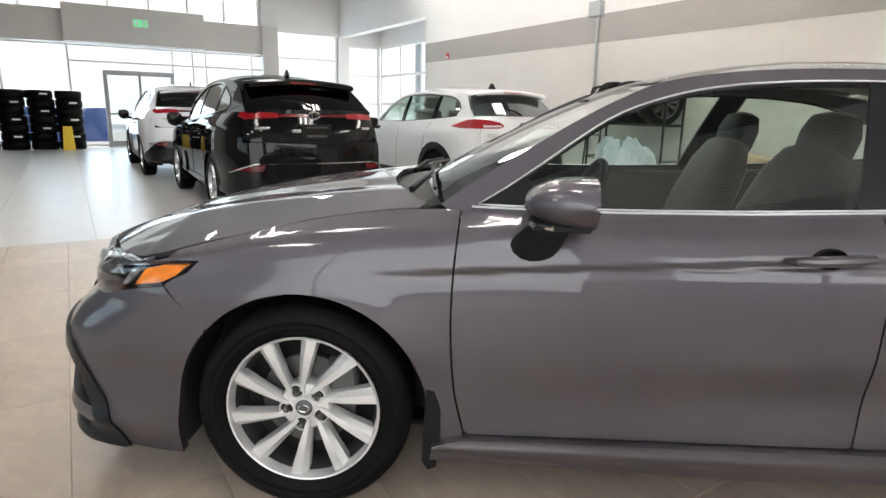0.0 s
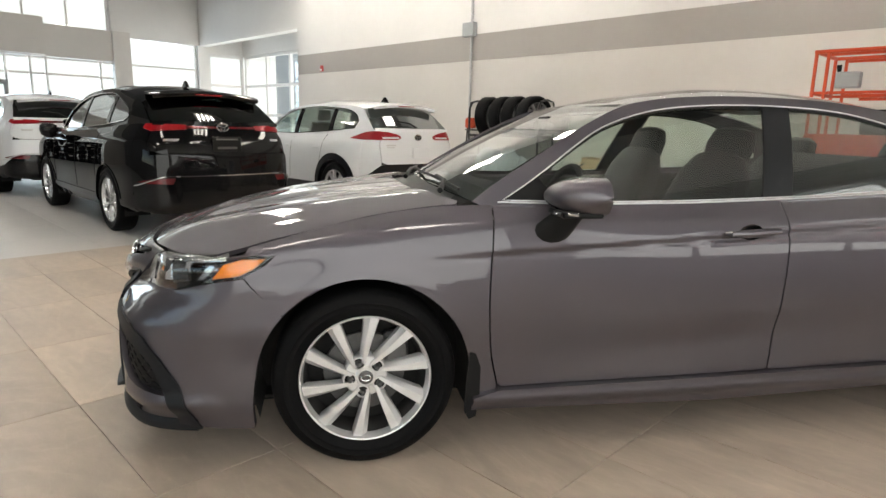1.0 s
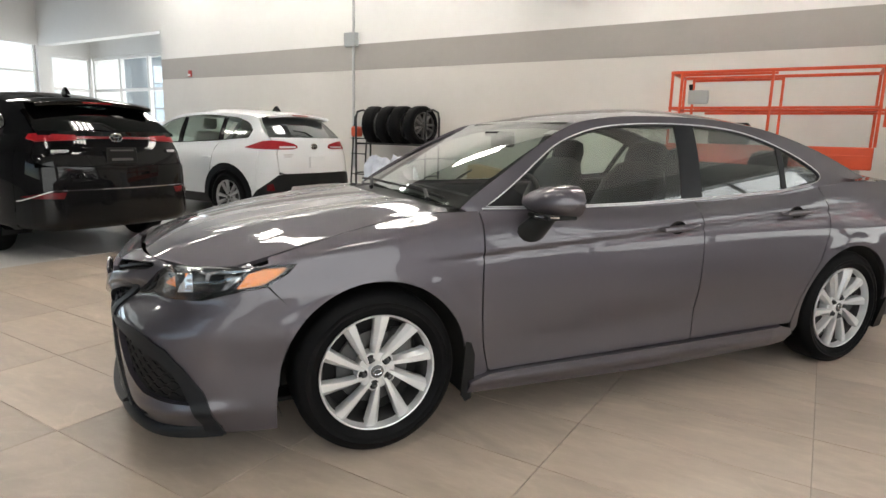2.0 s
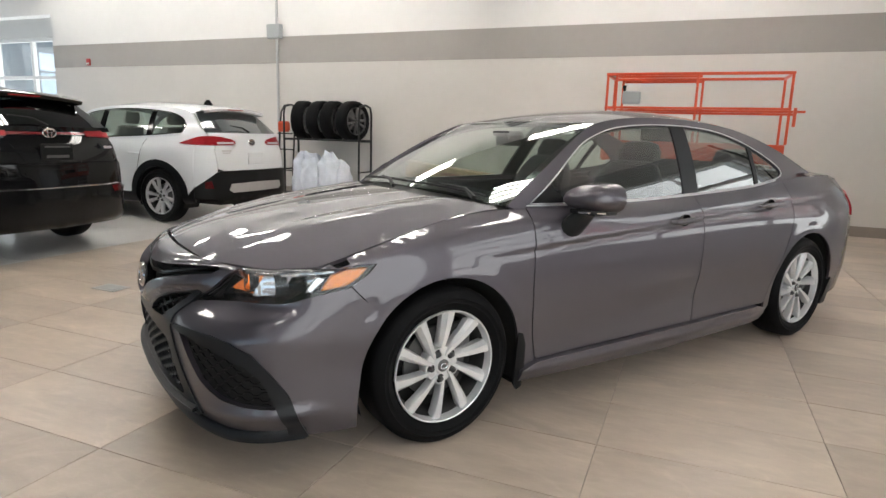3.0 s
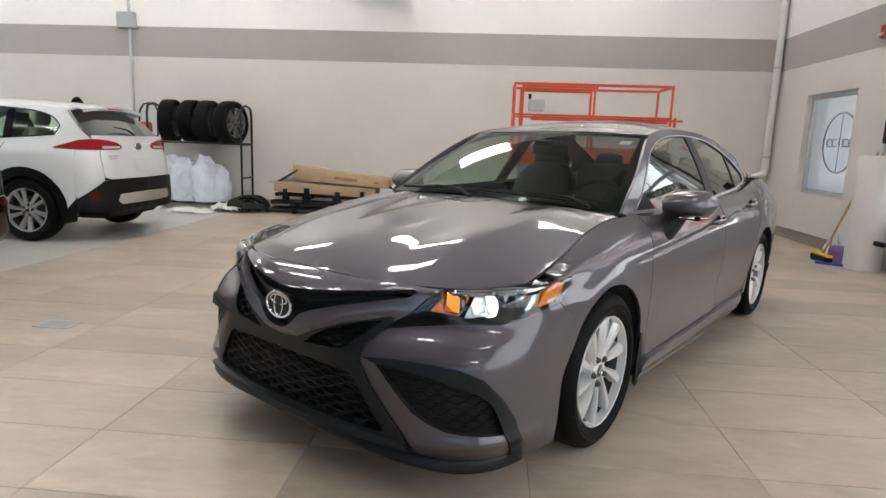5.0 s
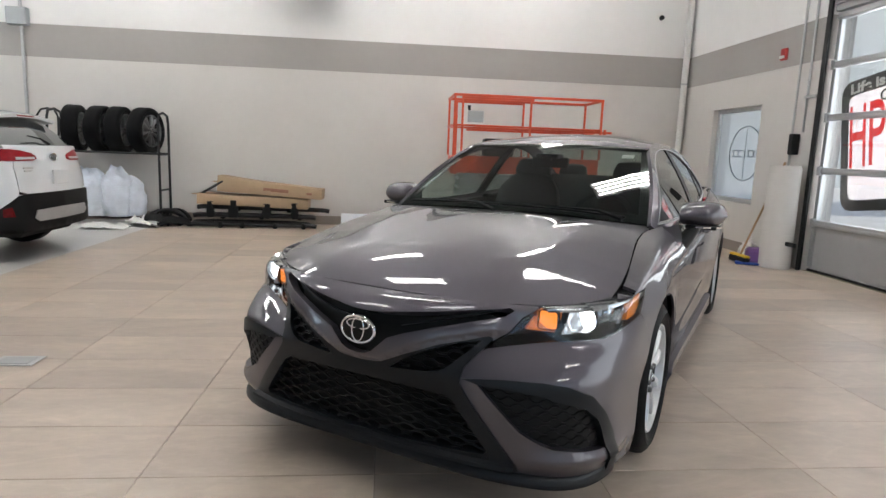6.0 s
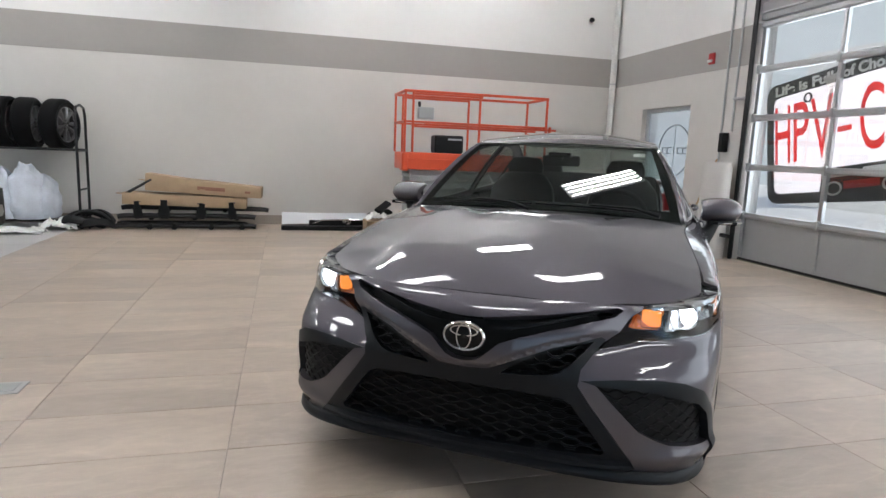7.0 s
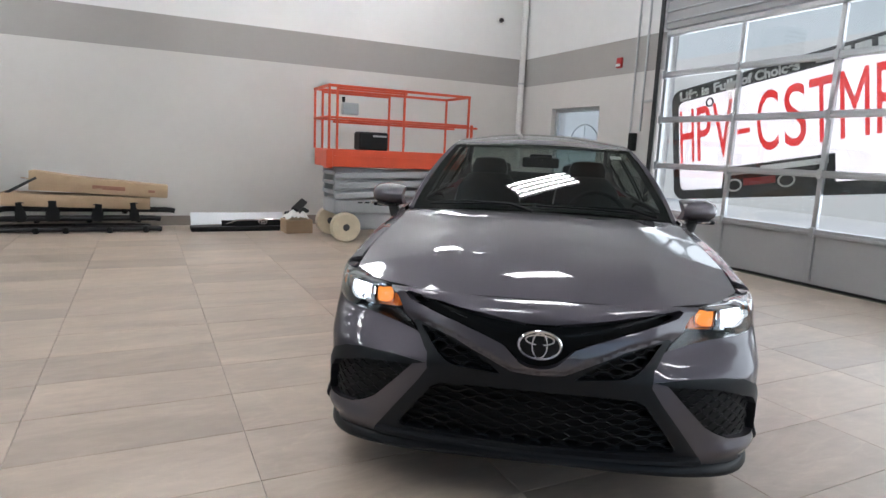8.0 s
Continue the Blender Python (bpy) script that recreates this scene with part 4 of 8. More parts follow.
def oval_badge(parent, m, a, b, r, name="emblem"):
    """A plain oval ring with two crossed inner rings."""
    e = new(name)
    e.empty_display_size = 0.05
    e.parent = parent
    e.matrix_local = m
    tagged(e, "chrome oval badge")

    def ell(ca, cb, ox, oz, rr):
        return Geo().tube([(ox + ca * math.cos(i * math.pi / 20), 0, oz + cb * math.sin(i * math.pi / 20)) for i in range(40)], rr, 6, True)
    part("ring", ell(a, b, 0, 0, r), M_CHROME, e)
    part("ring", ell(a * 0.36, b * 0.92, 0, 0, r * 0.75), M_CHROME, e)
    part("ring", ell(a * 0.68, b * 0.36, 0, b * 0.40, r * 0.75), M_CHROME, e)
    part("badge_back", Geo().lathe([(0, 0.004), (0.97, 0.002), (1.0, -0.01)], 32, Matrix.Rotation(radians(90), 4, "X") @ Matrix.Diagonal((a, b, 1, 1))), M_GLOSS, e)
    return e


# ---- the grey sedan ----
car = thing("sedan_car", "dark grey metallic four-door sedan with its headlights on", "car", Matrix())

PLAN = [(-0.970, 0), (-0.962, 0.25), (-0.935, 0.48), (-0.875, 0.66), (-0.764, 0.803), (-0.567, 0.869), (-0.30, 0.897), (0, 0.906), (0.30, 0.901), (0.50, 0.897), (1.1, 0.903),
        (1.65, 0.907), (2.3, 0.910), (2.825, 0.912), (3.3, 0.888), (3.58, 0.820), (3.76, 0.69), (3.87, 0.42), (3.91, 0)]
TOPROW = [(-0.826, 0, 0.772), (-0.814, 0.25, 0.772), (-0.771, 0.45, 0.771), (-0.707, 0.57, 0.764), (-0.62, 0.69, 0.768), (-0.50, 0.785, 0.781), (-0.31, 0.785, 0.832), (0, 0.750, 0.905),
          (0.30, 0.745, 0.947), (0.50, 0.795, 0.958), (1.1, 0.812, 0.960), (1.65, 0.815, 0.975), (2.3, 0.808, 1.005), (2.825, 0.78, 1.063), (3.3, 0.735, 1.062), (3.58, 0.672, 1.032),
          (3.73, 0.58, 1.014), (3.82, 0.37, 1.030), (3.85, 0, 1.04)]


def top_row(plan, nrm):
    return np.array(TOPROW)


def row5(plan, nrm):
    k = np.arange(len(plan))
    off = np.interp(k, [0, 1, 2, 3, 4, 5, 6, 7, 9, 12, 15, 18], [0.030, 0.045, 0.110, 0.140, 0.100, 0.035, 0.028, 0.020, 0.010, 0.006, 0.010, 0.02])
    z = np.interp(k, [0, 3, 4, 5, 6, 7, 9, 12, 18], [0.708, 0.710, 0.716, 0.724, 0.750, 0.780, 0.80, 0.81, 0.83])
    return np.column_stack([plan - nrm * off[:, None], z])


def row6(plan, nrm):
    a, b = row5(plan, nrm), top_row(plan, nrm)
    k = np.arange(len(plan))
    o = np.interp(k, [0, 3, 5, 7, 8, 9, 10, 18], [0.012, 0.016, 0.022, 0.030, 0.030, 0.020, 0.014, 0.016])
    up = np.interp(k, [0, 3, 5, 7, 8, 9, 10, 18], [0.010, 0.010, 0.014, 0.022, 0.024, 0.010, 0.006, 0.01])
    m = 0.5 * (a + b)
    m[:, :2] += nrm * o[:, None]
    m[:, 2] += up
    return m


body = Body(PLAN, [
    ([(0, 0.045), (4, 0.035), (6, 0.02), (8, 0.040), (13, 0.040), (18, 0.06)], [(0, 0.16), (5, 0.15), (9, 0.15), (14, 0.18), (18, 0.22)]),
    ([(0, 0.012), (4, 0.008), (6, 0.006), (8, 0.022), (13, 0.020), (18, 0.03)], [(0, 0.27), (9, 0.27), (18, 0.33)]),
    ([(0, 0.0), (8, 0.012), (11, 0.014), (14, 0.004), (18, 0.006)], [(0, 0.41), (9, 0.41), (18, 0.46)]),
    ([(0, 0.0), (1, 0.0), (2, 0.008), (3, 0.014), (4, 0.010), (5, 0.002), (8, 0.002), (13, 0.0), (18, 0.0)], [(0, 0.52), (1, 0.515), (4, 0.52), (9, 0.55), (18, 0.58)]),
    ([(0, 0.0), (1, 0.004), (2, 0.034), (3, 0.050), (4, 0.040), (5, 0.010), (9, 0.0), (18, 0.0)], [(0, 0.570), (1, 0.565), (2, 0.566), (3, 0.580), (4, 0.590), (5, 0.604), (9, 0.615), (18, 0.64)]),
    ([(0, 0.008), (1, 0.022), (2, 0.082), (3, 0.115), (4, 0.095), (5, 0.028), (6, 0.010), (9, 0.0), (18, 0.0)], [(0, 0.64), (1, 0.632), (2, 0.622), (3, 0.640), (4, 0.655), (5, 0.672), (6, 0.675), (9, 0.68), (18, 0.70)]),
    (row5, None), (row6, None), (top_row, None)], 32, 24)

AX, RAX, WZ, AR = 0.0, 2.825, 0.325, 0.385


def crease_z(x):
    return 0.780 + 0.059 * (x - 0.286)


def side_detail(x, z):
    """Character line along the doors, soft flares over the wheels, a hollow low in the doors."""
    e = 0.0
    if x > 0.18:
        k = min(1.0, (x - 0.18) / 0.35) * min(1.0, max(0.0, (3.3 - x) / 0.6))
        d = z - crease_z(x)
        e += k * (0.008 * (1 / (1 + math.exp(-d / 0.005))) * math.exp(-max(0.0, d) / 0.06) - 0.007 * math.exp(-((d + 0.010) / 0.010) ** 2))
    for cx in (AX, RAX):
        rr = math.hypot(x - cx, z - WZ)
        e += 0.006 / (1 + math.exp(min(60, (rr - AR - 0.050) / 0.016))) * min(1.0, max(0.0, (z - 0.40) / 0.2))
    if 0.45 < x < 2.4:
        k = math.sin(math.pi * (x - 0.45) / 1.95)
        e -= 0.010 * k * math.exp(-((z - 0.42 - 0.08 * (x - 1.4)) / 0.09) ** 2)
    return e


SIDE = body.side(0, side_detail)


def arch_pts(cx, a0, a1, n=26, r=AR):
    return [(cx + r * math.cos(radians(a0 + (a1 - a0) * i / n)), WZ + r * math.sin(radians(a0 + (a1 - a0) * i / n))) for i in range(n + 1)]


def both(name, g, material, parent=car, label="", angle=40):
    a = part(name, flip(g), material, parent, label, angle=angle)
    b = part(name, g, material, parent, label, angle=angle)
    return a, b


GAPW = 0.0028
hood_seam = spline([p[0] for p in TOPROW[5:10]], np.array([(p[1], p[2]) for p in TOPROW[5:10]]))

# fender: behind the headlight, over the wheel, to the door
fd_line = curve([(0.470, 0.956), (0.460, 0.88), (0.450, 0.75), (0.448, 0.60), (0.462, 0.42), (0.492, 0.285)], 6)
top_edge = [(float(x), float(hood_seam(x)[1]) - 0.002) for x in np.linspace(0.462, -0.500, 20)]
fender_out = [(x - GAPW, z) for x, z in fd_line[::-1]] + top_edge + [(-0.505, 0.778), (-0.46, 0.782), (-0.38, 0.790), (-0.304, 0.790), (-0.340, 0.755), (-0.403, 0.722), (-0.409, 0.715), (-0.2975, 0.5865)]
fender_out += [(x, z) for x, z in arch_pts(AX, 137, -2, 34)] + [(0.388, 0.20), (0.47, 0.205), (0.492, 0.24)]
both("fender", panel(fender_out, SIDE, 0.014), M_GREY)

# doors
bd_line = curve([(1.662, 0.974), (1.664, 0.85), (1.660, 0.65), (1.652, 0.42), (1.646, 0.290)], 6)
rd_line = curve([(2.60, 1.035), (2.602, 0.92), (2.590, 0.80), (2.560, 0.70), (2.512, 0.60), (2.455, 0.50), (2.415, 0.40), (2.385, 0.300)], 6)


def belt_z(x):
    return float(np.interp(x, [0.47, 0.9, 1.3, 1.7, 2.0, 2.3, 2.6, 2.83, 3.1], [0.955, 0.954, 0.960, 0.974, 0.987, 1.002, 1.034, 1.060, 1.066]))


def belt_run(x0, x1, n=12, dz=-0.004):
    return [(x0 + (x1 - x0) * i / n, belt_z(x0 + (x1 - x0) * i / n) + dz) for i in range(n + 1)]


fdoor = [(x + GAPW, z) for x, z in fd_line] + [(0.51, 0.272), (1.632, 0.284)] + [(x - GAPW, z) for x, z in bd_line[::-1]] + belt_run(1.657, 0.475)[1:]
rdoor = [(x + GAPW, z) for x, z in bd_line] + [(1.662, 0.284), (2.365, 0.294)] + [(x - GAPW, z) for x, z in rd_line[::-1]] + belt_run(2.595, 1.668)[1:]
fd_l, fd_r = both("front_door", panel(fdoor, SIDE, 0.015), M_GREY)
rd_l, rd_r = both("rear_door", panel(rdoor, SIDE, 0.015), M_GREY)

# rear quarter
quarter = [(x + GAPW, z) for x, z in rd_line] + [(2.40, 0.245), (2.428, 0.24)] + arch_pts(RAX, 188, -8, 40) + [(3.23, 0.235), (3.52, 0.25), (3.50, 0.62), (3.46, 0.80), (3.50, 1.036)]
quarter += [(3.3, 1.058), (3.1, 1.062), (2.95, 1.062), (2.83, 1.059), (2.61, 1.036)]
both("quarter_panel", panel(quarter, SIDE, 0.018), M_GREY)

# sills, mud flaps, wheel wells
sill = [(0.392, 0.195), (0.398, 0.245), (0.495, 0.268), (1.4, 0.276), (2.30, 0.288), (2.395, 0.262), (2.415, 0.225), (2.36, 0.192), (1.4, 0.172)]
both("sill", panel(sill, body.side(0.0, lambda x, z: min(1.0, max(0.1, (2.44 - x) / 0.22)) * (0.026 + 0.010 * math.exp(-((z - 0.235) / 0.018) ** 2))), 0.02, depth=0.05), M_GREY)
flap = [(0.368, 0.18), (0.372, 0.30), (0.380, 0.42), (0.404, 0.415), (0.424, 0.36), (0.424, 0.24), (0.412, 0.162), (0.386, 0.152)]
both("mud_flap", panel(flap, lambda x, z: (Vector((x, 0.886 + 0.02 * (z - 0.16), z)), Vector((0, 1, 0))), 0.03, depth=0.012), M_BLACK)
flap2 = [(3.17, 0.17), (3.20, 0.33), (3.215, 0.37), (3.245, 0.36), (3.255, 0.19), (3.24, 0.15), (3.18, 0.15)]
both("mud_flap", panel(flap2, body.side(0.012), 0.03, depth=0.03), M_BLACK)
for cx in (AX, RAX):
    for s in (-1, 1):
        g = Geo()
        ring = [(cx + (AR + 0.008) * math.cos(radians(a)), WZ + (AR + 0.008) * math.sin(radians(a))) for a in range(-18, 199, 8)]
        rows = [[(x, s * y, z) for x, z in ring] for y in (0.872, 0.60)]
        g.grid(rows, flip=s < 0)
        g.add([(cx, s * 0.60, WZ)] + [(x, s * 0.60, z) for x, z in ring], [(0, i + 1, i + 2) for i in range(len(ring) - 1)])
        part("wheel_well", g, M_LINER, car)
part("underbody", Geo().box((1.4, 0, 0.23), (4.2, 1.10, 0.10), 0.03).box((1.41, 0, 0.33), (1.9, 1.68, 0.30), 0.03), M_LINER, car)
# Unseen slabs, added low under the car to darken the floor there.
part("undertray", Geo().box((-0.62, 0, 0.185), (0.44, 1.42, 0.02), 0.006).box((0.0, 0, 0.175), (0.84, 1.28, 0.02), 0.006).box((1.41, 0, 0.168), (2.02, 1.66, 0.02), 0.006).box((2.83, 0, 0.185), (0.84, 1.28, 0.02), 0.006), M_LINER, car)

# wheels
for x in (AX, RAX):
    for s in (-1, 1):
        wheel("wheel", car, pose(x, s * 0.790, 0.334) @ (Matrix() if s < 0 else Matrix.Rotation(math.pi, 4, "Z")) @ Matrix.Rotation(radians(-3 if x == 0 else 40), 4, "Y"), swirl=0.33, nuts=0.5625)

# hood
zc = spline([-0.95, -0.83, -0.7, -0.5, -0.2, 0.0, 0.2, 0.4], [0.69, 0.768, 0.826, 0.880, 0.935, 0.962, 0.984, 1.0])
ze = lin([-0.9, -0.83, -0.62, -0.5, -0.31, 0, 0.3, 0.5], [0.60, 0.645, 0.730, 0.780, 0.834, 0.905, 0.949, 0.962])
ysm = lin([-0.9, -0.5, -0.31, 0, 0.3, 0.5], [0.790, 0.790, 0.787, 0.754, 0.747, 0.755])


def hood_z(x, y):
    f = abs(y) / float(ysm(x))
    w = min(1.15, f) ** 2.4
    ridge = 0.011 * max(0.0, 1 - abs(abs(y) - 0.50 - 0.10 * x) / 0.16) * min(1, max(0, (x + 0.85) / 0.4))
    hollow = -0.006 * math.exp(-((abs(y) - 0.30 - 0.10 * x) / 0.10) ** 2) * min(1, max(0, (x + 0.75) / 0.4))
    return float(zc(x)) * (1 - w) + float(ze(x)) * w + ridge * (1 - w) + hollow


def hood_place(x, y):
    p = Vector((x, y, hood_z(x, y)))
    e = 0.004
    n = Vector((hood_z(x - e, y) - hood_z(x + e, y), hood_z(x, y - e) - hood_z(x, y + e), 2 * e)).normalized()
    return p, n


hood_edge = spline([0.0, 0.25, 0.45, 0.57, 0.69, 0.780], [-0.828, -0.816, -0.773, -0.706, -0.612, -0.498])
half = [(float(hood_edge(y)) - 0.007, float(y)) for y in np.linspace(0, 0.780, 18)]
half += [(float(x), float(hood_seam(x)[0]) - 0.0015) for x in np.linspace(-0.45, 0.34, 16)]
half += [(0.36, 0.70), (0.30, 0.60), (0.235, 0.40), (0.20, 0.2), (0.19, 0.0)]
outline = half + [(x, -y) for x, y in half[::-1][1:-1]]
part("hood", panel(outline, hood_place, 0.026, depth=0.016), M_GREY, car, angle=50)

# ---- nose ----
CX = 0.25
NOSE = body.nose(CX)


def ny(y, z):
    """Angle of the front skin at y and height z."""
    p, _ = body.cast((-2.5, y, z), (1, 0, 0), (-0.9, y))
    return (math.degrees(math.atan2(p.y, CX - p.x)) * K, z)


def nx(x, z):
    p, _ = body.cast((x, 2.0, z), (0, -1, 0), (x, 0.85))
    return (math.degrees(math.atan2(p.y, CX - p.x)) * K, z)


def mirrored(pts):
    """A closed outline over both sides from its right half, given from the middle to the middle."""
    return pts + [(-a, b) for a, b in pts[::-1] if abs(a) > 1e-6]


NS = (1, 1)
lamp_low = [nx(-0.415, 0.712), nx(-0.48, 0.702), nx(-0.55, 0.688), nx(-0.635, 0.662), ny(0.66, 0.651), ny(0.59, 0.641), ny(0.52, 0.631), ny(0.455, 0.620)]
lamp_in = [ny(0.470, 0.640), ny(0.512, 0.674), ny(0.548, 0.725), ny(0.586, 0.756)]
lamp_top = [ny(0.62, 0.759), ny(0.66, 0.761), ny(0.72, 0.765), nx(-0.62, 0.767), nx(-0.55, 0.774), nx(-0.46, 0.781), nx(-0.38, 0.787), nx(-0.312, 0.788)]
lamp_rear = [nx(-0.335, 0.768), nx(-0.37, 0.738)]
right_half = [(0.0, 0.205), ny(0.25, 0.205), ny(0.50, 0.205), ny(0.66, 0.195), nx(-0.70, 0.18), nx(-0.58, 0.168), nx(-0.47, 0.165), nx(-0.392, 0.165), nx(-0.392, 0.30)]
right_half += [nx(*p) for p in arch_pts(AX, 176, 138, 10)] + [nx(-0.412, 0.711)] + lamp_low[1:] + [ny(0.436, 0.610), ny(0.394, 0.558), ny(0.388, 0.508), ny(0.428, 0.450), ny(0.592, 0.232), ny(0.565, 0.222), ny(0.3, 0.222), (0.0, 0.222)]
fog = [ny(0.450, 0.518), ny(0.56, 0.510), ny(0.65, 0.499), nx(-0.778, 0.455), nx(-0.735, 0.41), nx(-0.716, 0.37), nx(-0.684, 0.29), ny(0.766, 0.300), ny(0.70, 0.310), ny(0.65, 0.332), ny(0.60, 0.362), ny(0.53, 0.435)]


def nose_detail(a, z):
    """Shoulder under the lamps and a scoop round the fog openings."""
    y = abs(a)
    e = 0.0
    e += 0.014 * math.exp(-((z - 0.262) / 0.03) ** 2) * min(1, max(0, (y - 26) / 6)) * min(1, max(0, (50 - y) / 6))
    return e


def arch_lip(a, z):
    e = nose_detail(a, z)
    if abs(a) > 48:
        p, _ = NOSE(a * K, z)
        rr = math.hypot(p.x - AX, z - WZ)
        e += 0.006 / (1 + math.exp(min(60, (rr - AR - 0.050) / 0.016))) * min(1.0, max(0.0, (z - 0.40) / 0.2)) * min(1.0, (abs(a) - 48) / 5)
    return e


bumper = part("front_bumper", panel(mirrored(right_half), body.nose(CX, 0, arch_lip), 0.017, [fog, [(-a, z) for a, z in fog[::-1]]], 0.03, NS), M_GREY, car, angle=45)

# painted nose: the strip under the hood, the upper slot and the V-shaped bar below it, in one piece
hood_line = lin([0.0, 0.25, 0.45, 0.57, 0.60], [0.7695, 0.7695, 0.7685, 0.7615, 0.760])
nose_half = [(0.0, 0.524), ny(0.074, 0.528), ny(0.102, 0.536), ny(0.132, 0.552), ny(0.18, 0.573), ny(0.24, 0.597), ny(0.30, 0.620), ny(0.38, 0.641), ny(0.448, 0.655), ny(0.466, 0.645)]
nose_half += [ny(y - 0.004, z) for y, z in ((0.512, 0.676), (0.548, 0.726), (0.586, 0.757))] + [ny(y, float(hood_line(y)) - 0.0045) if y else (0.0, 0.765) for y in (0.55, 0.49, 0.40, 0.31, 0.22, 0.14, 0.07, 0.0)]
slot_half = [(0.0, 0.702), ny(0.06, 0.704), ny(0.123, 0.712), ny(0.281, 0.729), ny(0.385, 0.741), ny(0.500, 0.753), ny(0.516, 0.746), ny(0.488, 0.726), ny(0.385, 0.703), ny(0.282, 0.680), ny(0.184, 0.650), ny(0.122, 0.626), ny(0.092, 0.598), ny(0.064, 0.574), ny(0.032, 0.561), (0.0, 0.558)]
bar_run = [(y, ny(y, 0.64)[0] / K) for y in np.linspace(0.0, 0.60, 25)]


def bar_relief(a, z):
    """The bar under the slot stands proud of the strip above it and runs out towards the lamps."""
    y = float(np.interp(abs(a), [q[1] for q in bar_run], [q[0] for q in bar_run]))
    mid = float(np.interp(y, [0.0, 0.1, 0.2, 0.5], [0.64, 0.66, 0.69, 0.735]))
    low = float(np.interp(y, [0.0, 0.09, 0.18, 0.30, 0.45], [0.524, 0.531, 0.573, 0.620, 0.655]))
    k = 1 / (1 + math.exp(max(-50, min(50, (z - mid) / 0.012)))) * min(1.0, max(0.0, (0.56 - y) / 0.16))
    return k * (0.026 - 0.024 * max(0.0, 1 - max(0.0, z - low) / 0.028) ** 1.3)


part("nose_panel", panel(mirrored(nose_half), body.nose(CX, 0.002, bar_relief), 0.012, [mirrored(slot_half)], 0.035, NS), M_GREY, bumper, "grey nose panel with a V-shaped bar", angle=45)

# what fills the mouth
back = Geo()
rows = [[tuple(NOSE(a, z)[0] - NOSE(a, z)[1] * 0.07) for a in np.linspace(-1, 1, 40) * (45 if z < 0.56 else 25) * K] for z in np.linspace(0.17, 0.75, 14)]
part("mouth_back", back.grid(rows), M_LINER, bumper)
slot_wing = [(0.0, 0.672), ny(0.148, 0.684), ny(0.31, 0.722), ny(0.455, 0.747), ny(0.452, 0.741), ny(0.31, 0.712), ny(0.148, 0.672), (0.0, 0.660)]
part("grille_slat", panel(mirrored(slot_wing), body.nose(CX, -0.012), 0.02, (), 0.02, NS), M_SATIN, bumper, "satin black slat")
slot_back = [(0.0, 0.715), ny(0.14, 0.722), ny(0.31, 0.745), ny(0.525, 0.760), ny(0.50, 0.72), ny(0.31, 0.675), ny(0.13, 0.625), ny(0.07, 0.55), (0.0, 0.535)]
part("slot_back", panel(mirrored(slot_back), body.nose(CX, -0.045), 0.03, (), 0.0, NS), M_LINER, bumper)
lower = [(0.0, 0.470), ny(0.20, 0.468), ny(0.345, 0.462), ny(0.374, 0.447), ny(0.497, 0.285), ny(0.487, 0.272), ny(0.25, 0.265), (0.0, 0.262)]
tri = [ny(0.430, 0.646), ny(0.386, 0.594), ny(0.330, 0.546), ny(0.300, 0.535), ny(0.130, 0.522), ny(0.172, 0.556), ny(0.246, 0.595), ny(0.346, 0.630)]
surround = [(0.0, 0.530), ny(0.077, 0.534), ny(0.105, 0.542), ny(0.185, 0.579), ny(0.30, 0.626), ny(0.38, 0.646), ny(0.450, 0.660), ny(0.466, 0.652), ny(0.440, 0.616), ny(0.398, 0.560), ny(0.394, 0.510), ny(0.433, 0.452), ny(0.600, 0.228), ny(0.57, 0.214), ny(0.3, 0.214), (0.0, 0.214)]
part("grille_surround", panel(mirrored(surround), body.nose(CX, 0.008), 0.02, [mirrored(lower), tri, [(-a, z) for a, z in tri[::-1]]], 0.05, NS), M_FRAME, bumper, "satin dark grey grille surround", angle=45)


def mesh_bars(poly, pitch_y, pitch_z, off, parent, r=0.0048, swing=0.34):
    """Stepped bars that meet in rows of wide six-sided cells inside an outline of (angle, height)."""
    arr = np.array(poly)
    lo, hi = arr.min(0), arr.max(0)
    z = lo[1] + pitch_z * 0.3
    k = 0
    while z < hi[1]:
        run = []
        for a in np.arange(lo[0], hi[0] + pitch_y / 12, pitch_y / 12):
            ph = (a / pitch_y + 0.5 * (k % 2)) % 1.0
            zz = z + pitch_z * swing * max(-1.0, min(1.0, 1.8 * math.cos(2 * math.pi * ph)))
            if inside(poly, np.array([(a, zz)]))[0]:
                p, n = NOSE(a, zz)
                run.append(tuple(p + n * off))
            else:
                if len(run) > 2:
                    part("mesh_bar", Geo().tube(run, r, 5), M_MESH, parent)
                run = []
        if len(run) > 2:
            part("mesh_bar", Geo().tube(run, r, 5), M_MESH, parent)
        z += pitch_z
        k += 1


mesh_bars(mirrored(lower), 0.094, 0.0190, -0.012, bumper, 0.0050, 0.30)
mesh_bars(tri, 0.090, 0.019, -0.012, bumper, 0.0046, 0.30)
mesh_bars([(-a, z) for a, z in tri[::-1]], 0.090, 0.019, -0.012, bumper, 0.0046, 0.30)
